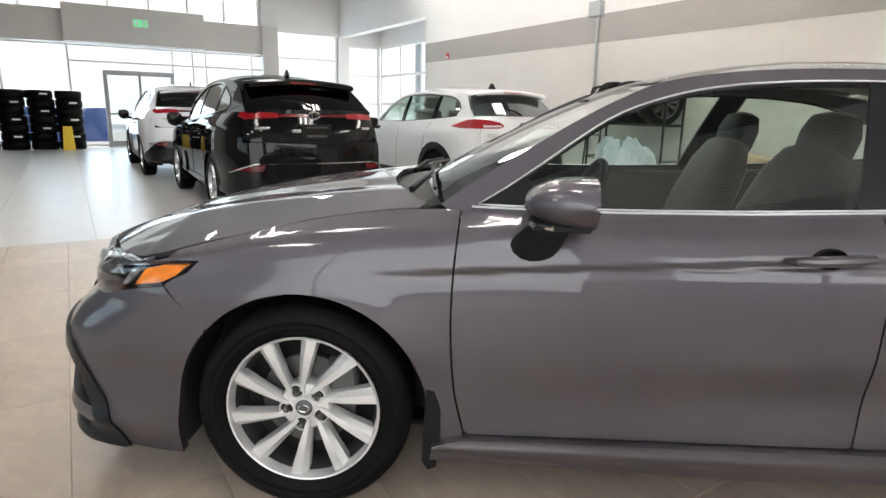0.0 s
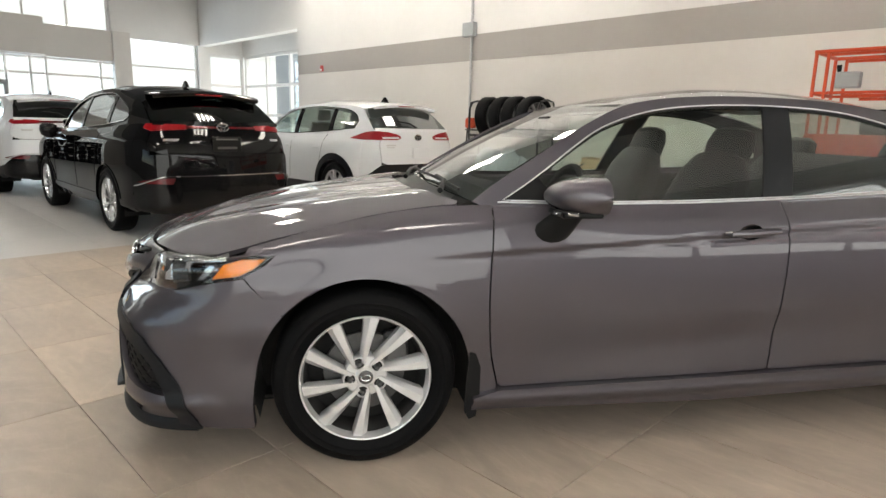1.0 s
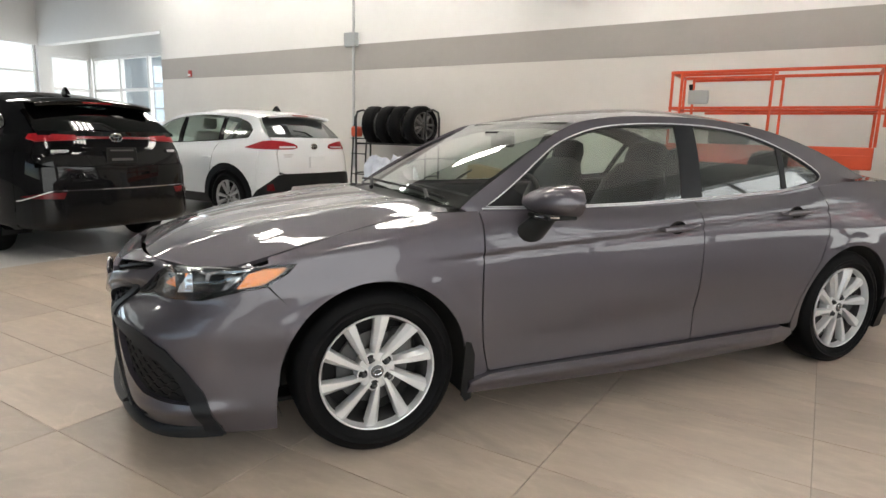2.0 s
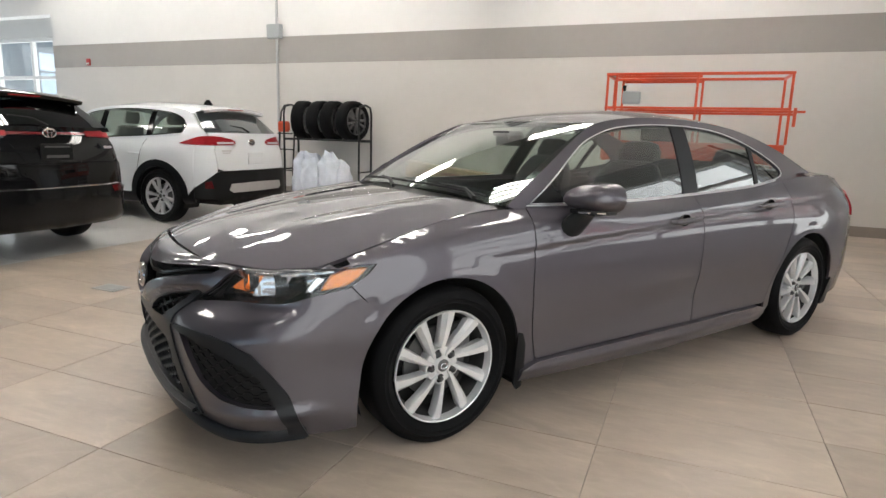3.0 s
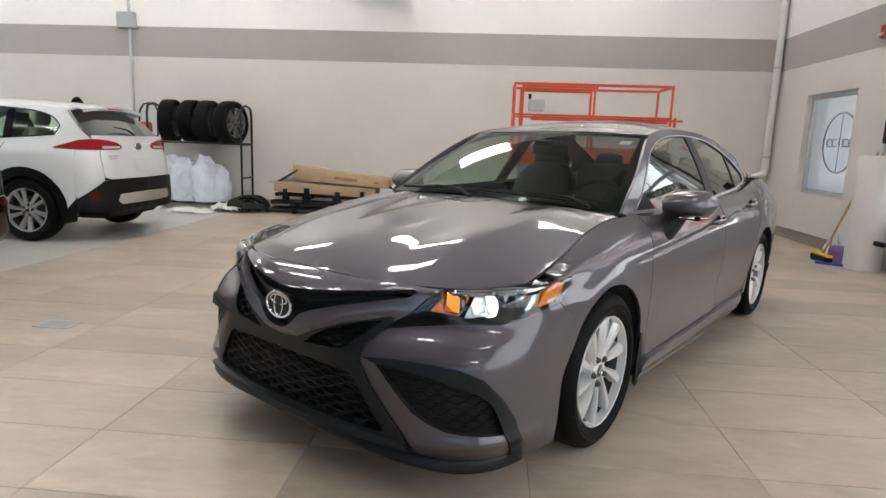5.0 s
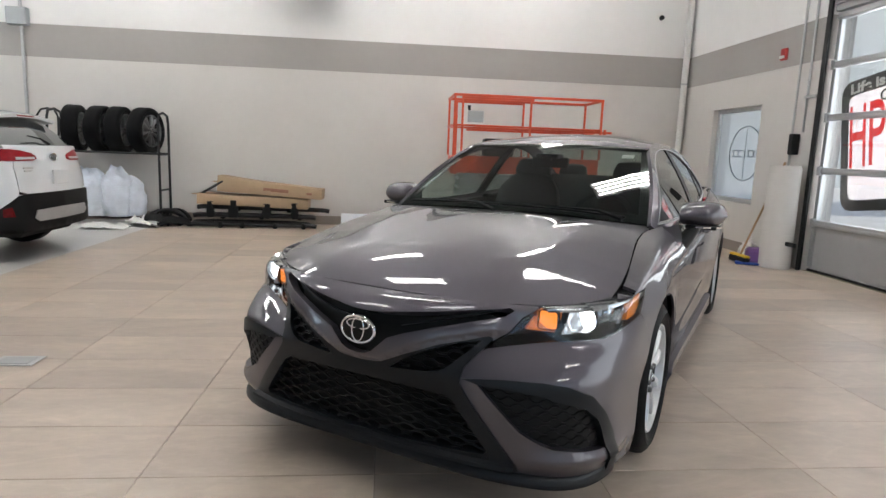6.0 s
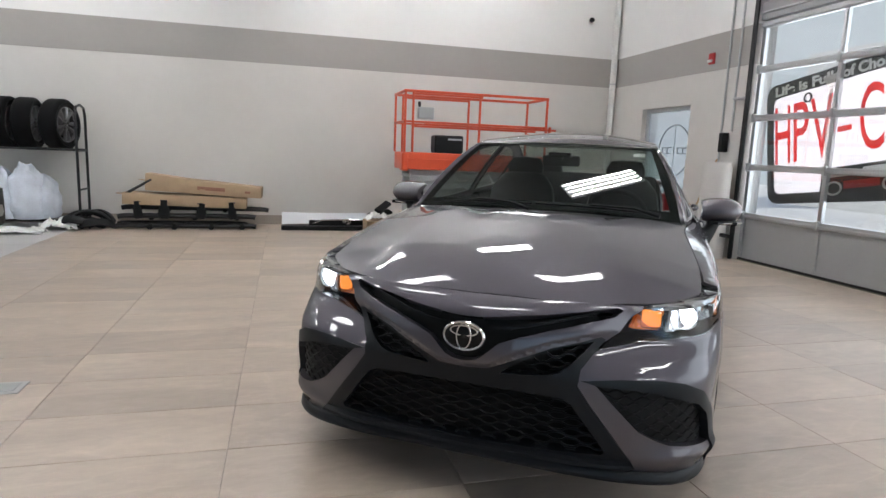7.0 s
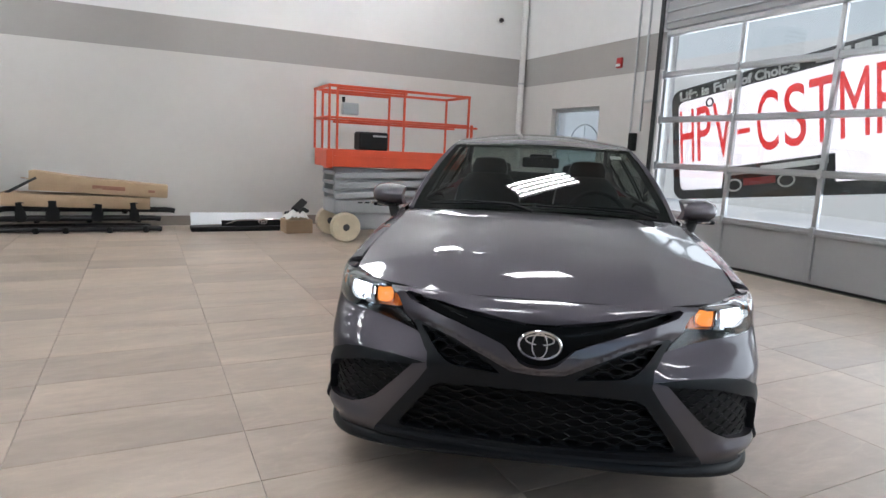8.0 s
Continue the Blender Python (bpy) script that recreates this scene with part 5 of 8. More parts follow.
for s in (1, -1):
    fp = fog if s > 0 else [(-a, z) for a, z in fog[::-1]]
    part("fog_insert", panel(fp, body.nose(CX, -0.022), 0.022, (), 0.0, NS), M_BLACK, bumper, "black textured fog lamp insert")
    mesh_bars(fp, 0.060, 0.022, -0.021, bumper, 0.0026, 0.25)
    trim = [ny(0.400, 0.528), ny(0.53, 0.537), ny(0.655, 0.537), nx(-0.815, 0.528), nx(-0.760, 0.495), nx(-0.702, 0.425), nx(-0.642, 0.335), nx(-0.572, 0.166), nx(-0.640, 0.168), nx(-0.652, 0.22), nx(-0.685, 0.286), nx(-0.720, 0.374),
            nx(-0.740, 0.412), nx(-0.780, 0.452), ny(0.65, 0.497), ny(0.56, 0.508), ny(0.470, 0.513)]
    if s < 0:
        trim = [(-a, z) for a, z in trim[::-1]]
    part("fog_trim", panel(trim, body.nose(CX, 0.009, nose_detail), 0.012, (), 0.035, NS), M_FRAME, bumper, "satin dark grey blade round the fog opening", angle=50)

# chin lip
lip_rows = []
for o, z in ((0.002, 0.214), (0.010, 0.211), (0.016, 0.202), (0.022, 0.190), (0.023, 0.179), (0.016, 0.170), (-0.05, 0.168)):
    ln = []
    for a in np.linspace(-45.5, 45.5, 61):
        p, n = NOSE(float(a) * K, 0.205)
        n = Vector((n.x, n.y, 0)).normalized()
        zz = z + 0.030 * max(0.0, 1 - (abs(a) / 34) ** 2) - 0.010
        fade = min(1, (46.5 - abs(a)) / 16)
        ln.append(tuple(Vector((p.x, p.y, zz)) + n * (o * fade)))
    lip_rows.append(ln)
part("chin_lip", Geo().grid(lip_rows, flip=True), M_FRAME, bumper, "satin dark grey chin lip", angle=50)
lip2 = []
for o, z in ((0.0, 0.262), (0.030, 0.256), (0.032, 0.246), (0.0, 0.240)):
    lip2.append([tuple(Vector((NOSE(float(a) * K, 0.25)[0].x, NOSE(float(a) * K, 0.25)[0].y, z - 0.004)) + NOSE(float(a) * K, 0.25)[1] * o) for a in np.linspace(-27, 27, 31)])
part("chin_slat", Geo().grid(lip2, flip=True), M_FRAME, bumper, angle=50)
p, n = NOSE(0, 0.638)
oval_badge(bumper, Matrix.Translation(p + Vector((-0.026, 0, 0.004))) @ Matrix.Rotation(radians(-90), 4, "Z") @ Matrix.Rotation(radians(-4), 4, "X"), 0.072, 0.048, 0.0056)

# headlights
lamp_out = lamp_low + lamp_in + lamp_top + lamp_rear


def deep(d):
    """The nose's skin moved straight back by d."""
    def f(a, z):
        p, n = NOSE(a, z)
        h = Vector((n.x, n.y, 0)).normalized()
        return p - h * d, h
    return f


def rim_wall(poly, z0, z1, m):
    """A thin wall that stands along a closed outline."""
    loop = list(poly) + [poly[0]]
    return Geo().grid([[(x * k, y * k, z) for x, y in loop] for k, z in ((1.0, z0), (1.0, z1), (0.96, z1), (0.96, z0))], m)


for s in (-1, 1):
    def sd(poly):
        return poly if s > 0 else [(-a, z) for a, z in poly[::-1]]
    hl = new("headlight")
    hl.empty_display_size = 0.05
    hl.parent = car
    tagged(hl, "headlight with lit white and amber lamps")
    part("housing", panel(sd(lamp_out), deep(0.130), 0.02, (), -0.127, NS), M_HOUSING, hl, "dark reflector housing")
    part("lens", panel(sd(lamp_out), body.nose(CX, 0.002), 0.016, (), 0.0, NS), M_LENS, hl, "clear lens").visible_shadow = False
    amb = [ny(0.560, 0.680), ny(0.606, 0.672), ny(0.650, 0.671), ny(0.664, 0.748), ny(0.636, 0.752), ny(0.604, 0.750)]
    am_c = np.mean(amb, axis=0)
    tl = part("turn_lamp", panel(sd(amb), deep(0.030), 0.012, (), 0.02, NS, lambda a, z: -0.030 * max(0.0, 1 - ((abs(a) - am_c[0]) / 0.07) ** 2 - ((z - am_c[1]) / 0.06) ** 2)), M_AMBER, hl, "lit amber turn lamp")
    fwd = Vector((-0.995, s * 0.02, 0)).to_track_quat("Z", "Y").to_matrix().to_4x4()
    part("lit_plate", Geo().prism(round_rect(-0.033, -0.032, 0.033, 0.030, 0.012), -0.002, 0.0, Matrix.Translation((-0.700, s * 0.612, 0.713)) @ fwd), M_AMBER_LIT, tl, "lit amber lamp face")
    # Rims and cups are added to hide the glowing faces from the side.
    part("lamp_rim", rim_wall(round_rect(-0.036, -0.036, 0.036, 0.034, 0.014), -0.003, 0.016, Matrix.Translation((-0.700, s * 0.612, 0.713)) @ fwd), M_HOUSING, tl)
    part("lamp_cup", Geo().prism(round_rect(-0.036, -0.036, 0.036, 0.034, 0.014), -0.03, -0.003, Matrix.Translation((-0.700, s * 0.612, 0.713)) @ fwd), M_HOUSING, tl)
    wht = [ny(0.674, 0.670), ny(0.715, 0.674), nx(-0.668, 0.680), nx(-0.640, 0.715), nx(-0.610, 0.758), ny(0.720, 0.758), ny(0.688, 0.754)]
    wh_c = np.mean(wht, axis=0)
    part("reflector_bowl", panel(sd(wht), deep(0.026), 0.012, (), 0.02, NS, lambda a, z: -0.034 * max(0.0, 1 - ((abs(a) - wh_c[0]) / 0.08) ** 2 - ((z - wh_c[1]) / 0.06) ** 2)), M_BOWL, hl, "lit reflector bowl")
    part("projector", Geo().prism(round_rect(-0.046, -0.041, 0.048, 0.043, 0.040), -0.002, 0.0, Matrix.Translation((-0.640, s * 0.716, 0.716)) @ fwd), M_LED, hl, "lit white lamp face")
    part("lamp_rim", rim_wall(round_rect(-0.050, -0.044, 0.052, 0.046, 0.040), -0.003, 0.020, Matrix.Translation((-0.640, s * 0.716, 0.716)) @ fwd), M_HOUSING, hl)
    part("lamp_cup", Geo().prism(round_rect(-0.050, -0.044, 0.052, 0.046, 0.040), -0.03, -0.003, Matrix.Translation((-0.640, s * 0.716, 0.716)) @ fwd), M_HOUSING, hl)
    part("projector", Geo().lathe([(0, 0.012), (0.014, 0.010), (0.024, 0.003), (0.028, -0.006), (0.034, -0.012), (0.034, -0.03)], 24, Matrix.Translation((-0.535, s * 0.775, 0.725)) @ Vector((-0.75, s * 0.66, 0)).to_track_quat("Z", "Y").to_matrix().to_4x4()), M_REFLECTOR, hl, "unlit chrome projector")
    brow = [ny(0.61, 0.752), ny(0.66, 0.756), nx(-0.66, 0.761), nx(-0.56, 0.768), nx(-0.47, 0.775), nx(-0.47, 0.768), nx(-0.56, 0.758), nx(-0.66, 0.750), ny(0.66, 0.745), ny(0.62, 0.742)]
    part("light_guide", panel(sd(brow), deep(0.014), 0.012, (), 0.03, NS), M_REFLECTOR, hl, "pale light guide along the upper edge")
    part("fin", panel(sd([nx(-0.575, 0.700), nx(-0.555, 0.702), nx(-0.505, 0.745), nx(-0.530, 0.752)]), deep(0.016), 0.010, (), 0.015, NS), M_REFLECTOR, hl, "chrome fin")
    am2 = [nx(-0.520, 0.706), nx(-0.43, 0.719), nx(-0.382, 0.742), nx(-0.342, 0.774), nx(-0.42, 0.772), nx(-0.480, 0.755)]
    part("side_marker", panel(sd(am2), deep(0.012), 0.016, (), 0.02, NS), M_AMBER_U, hl, "orange side reflector")

# ---- greenhouse ----
yb = spline([0.42, 0.7, 1.1, 1.7, 2.3, 2.8, 3.15], [0.742, 0.782, 0.800, 0.803, 0.795, 0.770, 0.715])


def gh(x, z):
    d = z - 0.965
    y = float(yb(x)) - 0.44 * d - 0.36 * d * d
    e = 0.004
    gx = (float(yb(x + e)) - float(yb(x - e))) / (2 * e)
    return Vector((x, y, z)), Vector((-gx, 1.0, 0.44 + 0.72 * d)).normalized()


def GH(off):
    def f(x, z):
        p, n = gh(x, z)
        return p + n * off, n
    return f


dlo_top = [(0.520, 0.968), (0.61, 1.024), (0.70, 1.085), (0.83, 1.175), (0.95, 1.245), (1.10, 1.297), (1.25, 1.328), (1.45, 1.347), (1.70, 1.354), (1.95, 1.348), (2.15, 1.327), (2.33, 1.285), (2.50, 1.222), (2.63, 1.160), (2.71, 1.108)]
dlo_top = curve(dlo_top, 3)
dlo_bot = [(2.715, 1.085), (2.68, 1.062), (2.60, 1.046)] + belt_run(2.45, 0.56, 14, 0.012)
dlo = dlo_top + dlo_bot
rail = curve([(0.405, 0.962), (0.50, 1.030), (0.65, 1.122), (0.82, 1.222), (0.98, 1.302), (1.10, 1.345), (1.30, 1.377), (1.55, 1.392), (1.85, 1.392), (2.10, 1.380), (2.35, 1.350), (2.55, 1.305), (2.80, 1.230), (3.02, 1.152), (3.22, 1.078)], 3)
frame_out = rail + [(3.22, 1.058)] + belt_run(2.95, 0.46, 16, -0.018)
both("side_frame", panel(frame_out, GH(0.0), 0.024, [dlo], 0.02), M_GREY, angle=45)

wf_poly = [p for p in dlo_top if p[0] < 1.70] + [(1.712, 1.353), (1.600, 0.988)] + [p for p in dlo_bot if p[0] < 1.585]
wr_poly = [(1.848, 1.351)] + [p for p in dlo_top if 1.86 < p[0] < 2.42] + [(2.434, 1.247), (2.358, belt_z(2.358) + 0.012)] + [p for p in dlo_bot if 1.76 < p[0] < 2.345] + [(1.745, 0.992)]
wq_poly = [(2.458, 1.238)] + [p for p in dlo_top if p[0] > 2.47] + [(2.715, 1.085), (2.68, 1.062), (2.60, 1.046), (2.45, belt_z(2.45) + 0.012), (2.384, belt_z(2.384) + 0.012)]
wp_poly = [(1.716, 1.353), (1.845, 1.351), (1.740, 0.992), (1.604, 0.988)]
for poly, nm, mt in ((wf_poly, "front_window", M_CARGLASS), (wr_poly, "rear_window", M_CARGLASS), (wq_poly, "quarter_window", M_CARGLASS)):
    for o in both(nm, panel(poly, GH(-0.008), 0.05, (), 0.0), mt, car, "lightly tinted glass"):
        o.visible_shadow = False
both("pillar_cover", panel(wp_poly, GH(-0.003), 0.03, (), 0.012), M_FRAME, car, "satin dark door pillar")
both("pillar_cover", panel([(2.424, 1.254), (2.464, 1.239), (2.390, belt_z(2.39) + 0.010), (2.350, belt_z(2.35) + 0.010)], GH(-0.004), 0.03, (), 0.012), M_SATIN, car)
sail = [(0.525, 0.970), (0.66, 1.054), (0.735, 0.972), (0.56, 0.966)]
both("sail_panel", panel(sail, GH(-0.002), 0.03, (), 0.012), M_BLACK, car)
# dark reveal between frame and glass, bright trim round the openings
tr_pts = [tuple(gh(x, z)[0] + gh(x, z)[1] * 0.003) for x, z in dlo]
both("window_trim", Geo().tube(tr_pts, 0.0029, 6, True), M_SILVERTRIM, car, "bright satin window surround")
both("belt_moulding", Geo().tube([tuple(gh(x, belt_z(x) + 0.006)[0] + Vector((0, 0.004, 0))) for x in np.linspace(0.50, 2.60, 40)], 0.0036, 6), M_SILVERTRIM, car, "bright satin belt moulding")
both("window_seal", panel(dlo, GH(-0.016), 0.04, [[(x * 0.985 + 0.025, z * 0.95 + 0.058) for x, z in dlo]], 0.0), M_BLACK, car)

# screen, roof and rear glass
def screen(base, top, bulge, n=14, m=10):
    """Ruled sheet between two bowed lines; each is given by f(a), a from -1 to 1."""
    rows = []
    for i in range(m + 1):
        t = i / m
        r = []
        for j in range(n + 1):
            a = -1 + 2 * j / n
            p = base(a) * (1 - t) + top(a) * t
            p.z += bulge * 4 * t * (1 - t) * (1 - 0.3 * a * a)
            r.append(tuple(p))
        rows.append(r)
    return rows


def ws_base(a):
    return Vector((0.325 + 0.085 * a * a, 0.735 * a, 0.985 - 0.023 * a * a))


def ws_top(a):
    return Vector((1.125 - 0.035 * a * a, 0.575 * a, 1.362 - 0.020 * a * a))


ws = part("windshield", Geo().grid(screen(ws_base, ws_top, 0.022), flip=True), M_CARGLASS, car, "clear windshield glass")
ws.visible_shadow = False
full = screen(ws_base, ws_top, 0.022, 28, 20)


def frit(sel):
    g = Geo()
    for i in range(20):
        for j in range(28):
            if sel(i, j):
                g.add([Vector(full[i][j]), Vector(full[i][j + 1]), Vector(full[i + 1][j + 1]), Vector(full[i + 1][j])], [(3, 2, 1, 0)])
    o = Geo()
    o.v = [(x + 0.004, y, z - 0.006) for x, y, z in g.v]
    o.f = g.f
    return o


part("screen_border", frit(lambda i, j: i < 2 or i > 18 or j < 1 or j > 26), M_GLOSS, car, "black screen border")


def roof_rail(x):
    z = float(np.interp(x, [p[0] for p in rail], [p[1] for p in rail]))
    return gh(x, z)[0]


def rg_top(a):
    return Vector((2.42 - 0.10 * a * a, 0.545 * a, 1.402 - 0.058 * a * a))


def rg_base(a):
    return Vector((3.25 - 0.10 * a * a, 0.665 * a, 1.118 - 0.022 * a * a))


rows = []
for i in range(25):
    t = i / 24
    r = []
    for j in range(21):
        a = -1 + 2 * j / 20
        x0, x1 = ws_top(a).x, rg_top(a).x
        x = x0 + (x1 - x0) * t
        e = roof_rail(x)
        zcen = float(np.interp(x, [1.09, 1.125, 1.25, 1.42, 1.6, 1.8, 2.0, 2.2, 2.42], [1.352, 1.362, 1.395, 1.424, 1.444, 1.452, 1.448, 1.432, 1.402]))
        r.append((x, e.y * a * 0.999, e.z + (zcen - e.z) * (1 - abs(a) ** 2.4)))
    rows.append(r)
part("roof", Geo().grid(rows, flip=True), M_GREY, car, angle=60)
part("rear_glass", Geo().grid(screen(rg_top, rg_base, 0.02), flip=True), M_CARGLASS, car, "tinted rear glass").visible_shadow = False

# boot lid, rear bumper, tail lamps
rows = []
for i in range(19):
    x = 2.98 + (3.848 - 2.98) * i / 18
    w = float(np.interp(x, [2.95, 3.3, 3.58, 3.73, 3.82, 3.85], [0.768, 0.740, 0.675, 0.583, 0.375, 0.26]))
    z = float(np.interp(x, [3.05, 3.3, 3.58, 3.73, 3.85], [1.066, 1.064, 1.034, 1.017, 1.036]))
    rows.append([(x, w * a, z + float(np.interp(x, [3.05, 3.6, 3.85], [0.050, 0.060, 0.040])) * (1 - abs(a) ** 2.2)) for a in np.linspace(-1, 1, 19)])
part("boot_lid", Geo().grid(rows, flip=True), M_GREY, car, angle=60)
RB = body.nose(2.6)


def ry(y, z):
    p, _ = body.cast((6, y, z), (-1, 0, 0), (3.9, y))
    return (math.degrees(math.atan2(p.y, p.x - 2.6)) * K, z)


part("rear_bumper", panel(deg(mirrored([(0.0, 0.24), (25, 0.24), (44, 0.245), (44, 0.64), (25, 0.62), (0.0, 0.60)])), RB, 0.04, (), 0.03), M_GREY, car)
part("boot_face", panel(deg(mirrored([(0.0, 0.61), (25, 0.63), (30, 0.64), (30, 1.012), (0.0, 1.038)])), RB, 0.04, (), 0.03), M_GREY, car)
for s in (1, -1):
    tl = [(31, 0.76), (41, 0.78), (41.5, 0.93), (31, 0.95)]
    part("tail_light", panel(deg(tl if s > 0 else [(-a, z) for a, z in tl[::-1]]), body.nose(2.6, 0.006), 0.03, (), 0.03), M_TAIL, car, "red tail light")
    tc = [(31, 0.65), (44.5, 0.65), (44.3, 0.775), (31, 0.755)]
    part("rear_corner", panel(deg(tc if s > 0 else [(-a, z) for a, z in tc[::-1]]), RB, 0.03, (), 0.03), M_GREY, car)

# cowl, wipers
rows = [[tuple(Vector((0.205 + 0.15 * a * a + dx, 0.72 * a, 0.962 - 0.02 * a * a + dz))) for a in np.linspace(-1, 1, 21)] for dx, dz in ((-0.03, -0.01), (0.03, -0.004), (0.09, 0.010), (0.14, 0.022))]
part("cowl", Geo().grid(rows, flip=True), M_BLACK, car)
for y0, y1, x0, x1 in ((-0.62, 0.02, 0.325, 0.275), (0.04, 0.62, 0.275, 0.325)):
    wp = new("wiper")
    wp.parent = car
    wp.empty_display_size = 0.05
    tagged(wp, "black wiper")
    n = 9
    blade = [(x0 + (x1 - x0) * i / n + 0.055, y0 + (y1 - y0) * i / n, 1.010 - 0.055 * (y0 + (y1 - y0) * i / n) ** 2 + 0.006) for i in range(n + 1)]
    part("blade", Geo().tube(blade, 0.007, 6), M_BLACK, wp)
    part("arm", Geo().tube([(x0 - 0.02, y0, 0.99), (x0 + 0.02, y0 * 0.8 + y1 * 0.2, 1.02), tuple(Vector(blade[5]) + Vector((0, 0, 0.012)))], [0.012, 0.009, 0.006], 6), M_BLACK, wp)

# mirrors
for s in (-1, 1):
    mr = new("door_mirror")
    mr.parent = car
    mr.empty_display_size = 0.05
    tagged(mr, "grey door mirror on a black foot")
    mr.matrix_local = Matrix.Translation((0.735, s * 0.945, 0.998))
    g = Geo()
    prof = []
    for i in range(13):
        t = i / 12
        ang = math.pi * t
        prof.append((math.cos(ang), math.sin(ang)))
    rows = []
    for i in range(13):
        u = i / 12
        y = s * (-0.105 + 0.218 * u)
        hh = 0.073 * max(0.0, 1 - (abs(u - 0.42) / 0.582) ** 3.0) ** 0.5
        dd = 0.178 * max(0.0, 1 - (abs(u - 0.30) / 0.702) ** 3.0) ** 0.5 + 0.002
        ln = []
        for j in range(15):
            a = -math.pi / 2 + math.pi * j / 14
            ln.append((0.085 - dd * math.cos(a) ** 0.8 if math.cos(a) > 1e-6 else 0.085, y, hh * math.sin(a) * (1.0 if a > 0 else 0.92) + 0.008 * u))
        rows.append(ln)
    g.grid(rows, flip=s < 0)
    for e, fl in ((rows[0], s > 0), (rows[-1], s < 0)):
        c = tuple(np.mean(e, axis=0))
        g.add([c] + e, [((0, i + 1, i + 2) if fl else (0, i + 2, i + 1)) for i in range(len(e) - 1)])
    part("cap", g, M_GREY, mr, "grey painted cap", angle=60)
    gl = Geo()
    gl.grid([[(0.070, r[0][1], r[0][2] * 0.86), (0.070, r[-1][1], r[-1][2] * 0.86)] for r in rows[1:-1]])
    part("mirror_glass", gl, M_CHROME, mr, "mirror glass")
    part("lower_strip", Geo().tube([(-0.03 - 0.05 * math.sin(math.pi * k / 6), s * (-0.07 + 0.028 * k), -0.055 + 0.0015 * k) for k in range(7)], 0.007, 6), M_CHROME, mr, "chrome lower strip")
    part("underside", Geo().box((0.0, s * 0.0, -0.052), (0.15, 0.15, 0.02), 0.008), M_BLACK, mr)
    part("foot", Geo().tube([(-0.055, s * -0.180, -0.150), (-0.045, s * -0.140, -0.135), (-0.02, s * -0.085, -0.085), (0.0, s * -0.05, -0.040)], [0.060, 0.056, 0.048, 0.046], 14), M_BLACK, mr, "black mirror foot", m=Matrix.Diagonal((1.25, 0.55, 1.0, 1.0)))

# handles
for dr, hx in ((fd_l, 1.49), (fd_r, 1.49), (rd_l, 2.33), (rd_r, 2.33)):
    s = -1 if dr in (fd_l, rd_l) else 1
    hz = crease_z(hx) + 0.010
    p, n = SIDE(hx, hz)
    p = Vector((p.x, s * p.y, p.z))
    part("handle", Geo().tube([(hx - 0.115, s * (abs(p.y) + 0.006), hz - 0.006), (hx - 0.10, s * (abs(p.y) + 0.026), hz - 0.005), (hx - 0.04, s * (abs(p.y) + 0.034), hz - 0.002), (hx + 0.05, s * (abs(p.y) + 0.034), hz + 0.003),
                                    (hx + 0.105, s * (abs(p.y) + 0.026), hz + 0.006), (hx + 0.12, s * (abs(p.y) + 0.006), hz + 0.007)], [0.008, 0.013, 0.016, 0.016, 0.013, 0.008], 10), M_GREY, dr)
    rec = Geo().lathe([(0, -0.004), (0.75, -0.003), (1.0, 0.003)], 24, Matrix.Translation((hx, s * (abs(p.y) + 0.002), hz)) @ Matrix.Rotation(radians(-90 * s), 4, "X") @ Matrix.Diagonal((0.050, 0.031, 1, 1)))
    part("handle_recess", rec, M_GLOSS, dr)

# ---- cabin ----
part("floor_pan", Geo().box((1.5, 0, 0.42), (2.2, 1.40, 0.10), 0.02), M_CABIN, car)
dash_rows = []
for x, z in ((0.34, 0.95), (0.45, 0.985), (0.62, 0.985), (0.76, 0.955), (0.82, 0.88), (0.80, 0.74), (0.74, 0.55)):
    dash_rows.append([(x - 0.05 * (1 - a * a), 0.70 * a, z + 0.012 * math.cos(a * 3)) for a in np.linspace(-1, 1, 17)])
part("dashboard", Geo().grid(dash_rows, flip=True), M_CABIN, car, "dark dashboard")
part("door_card", Geo().box((1.15, -0.755, 0.72), (1.10, 0.06, 0.46), 0.02), M_CABIN, car)
part("door_card", Geo().box((1.15, 0.755, 0.72), (1.10, 0.06, 0.46), 0.02), M_CABIN, car)
part("door_card", Geo().box((2.10, -0.755, 0.74), (0.80, 0.06, 0.46), 0.02), M_CABIN, car)
part("door_card", Geo().box((2.10, 0.755, 0.74), (0.80, 0.06, 0.46), 0.02), M_CABIN, car)
part("console", Geo().box((1.05, 0, 0.62), (0.95, 0.24, 0.34), 0.04), M_CABIN, car)
hl_rows = [[(x * 1.0, y * (0.52 if 1.1 < x < 2.3 else 0.50), z) for y in (-1, -0.5, 0, 0.5, 1)] for x, z in ((1.08, 1.345), (1.4, 1.385), (1.8, 1.39), (2.2, 1.375), (2.4, 1.35))]
part("headliner", Geo().grid(hl_rows), M_CABIN_L, car, "pale headliner")
sw = Matrix.Translation((0.885, -0.37, 0.905)) @ Matrix.Rotation(radians(-66), 4, "Y")
wheel_ring = Geo().tube([(0.185 * math.cos(i * math.pi / 16), 0.185 * math.sin(i * math.pi / 16), 0) for i in range(32)], 0.015, 8, True, sw)
sw_ob = part("steering_wheel", wheel_ring, M_CABIN, car, "black steering wheel")
part("boss", Geo().lathe([(0, 0.02), (0.06, 0.015), (0.075, -0.03)], 20, sw), M_CABIN, sw_ob)
part("spoke", Geo().box((0, 0.12, -0.008), (0.04, 0.13, 0.02), 0.006, sw), M_CABIN, sw_ob)
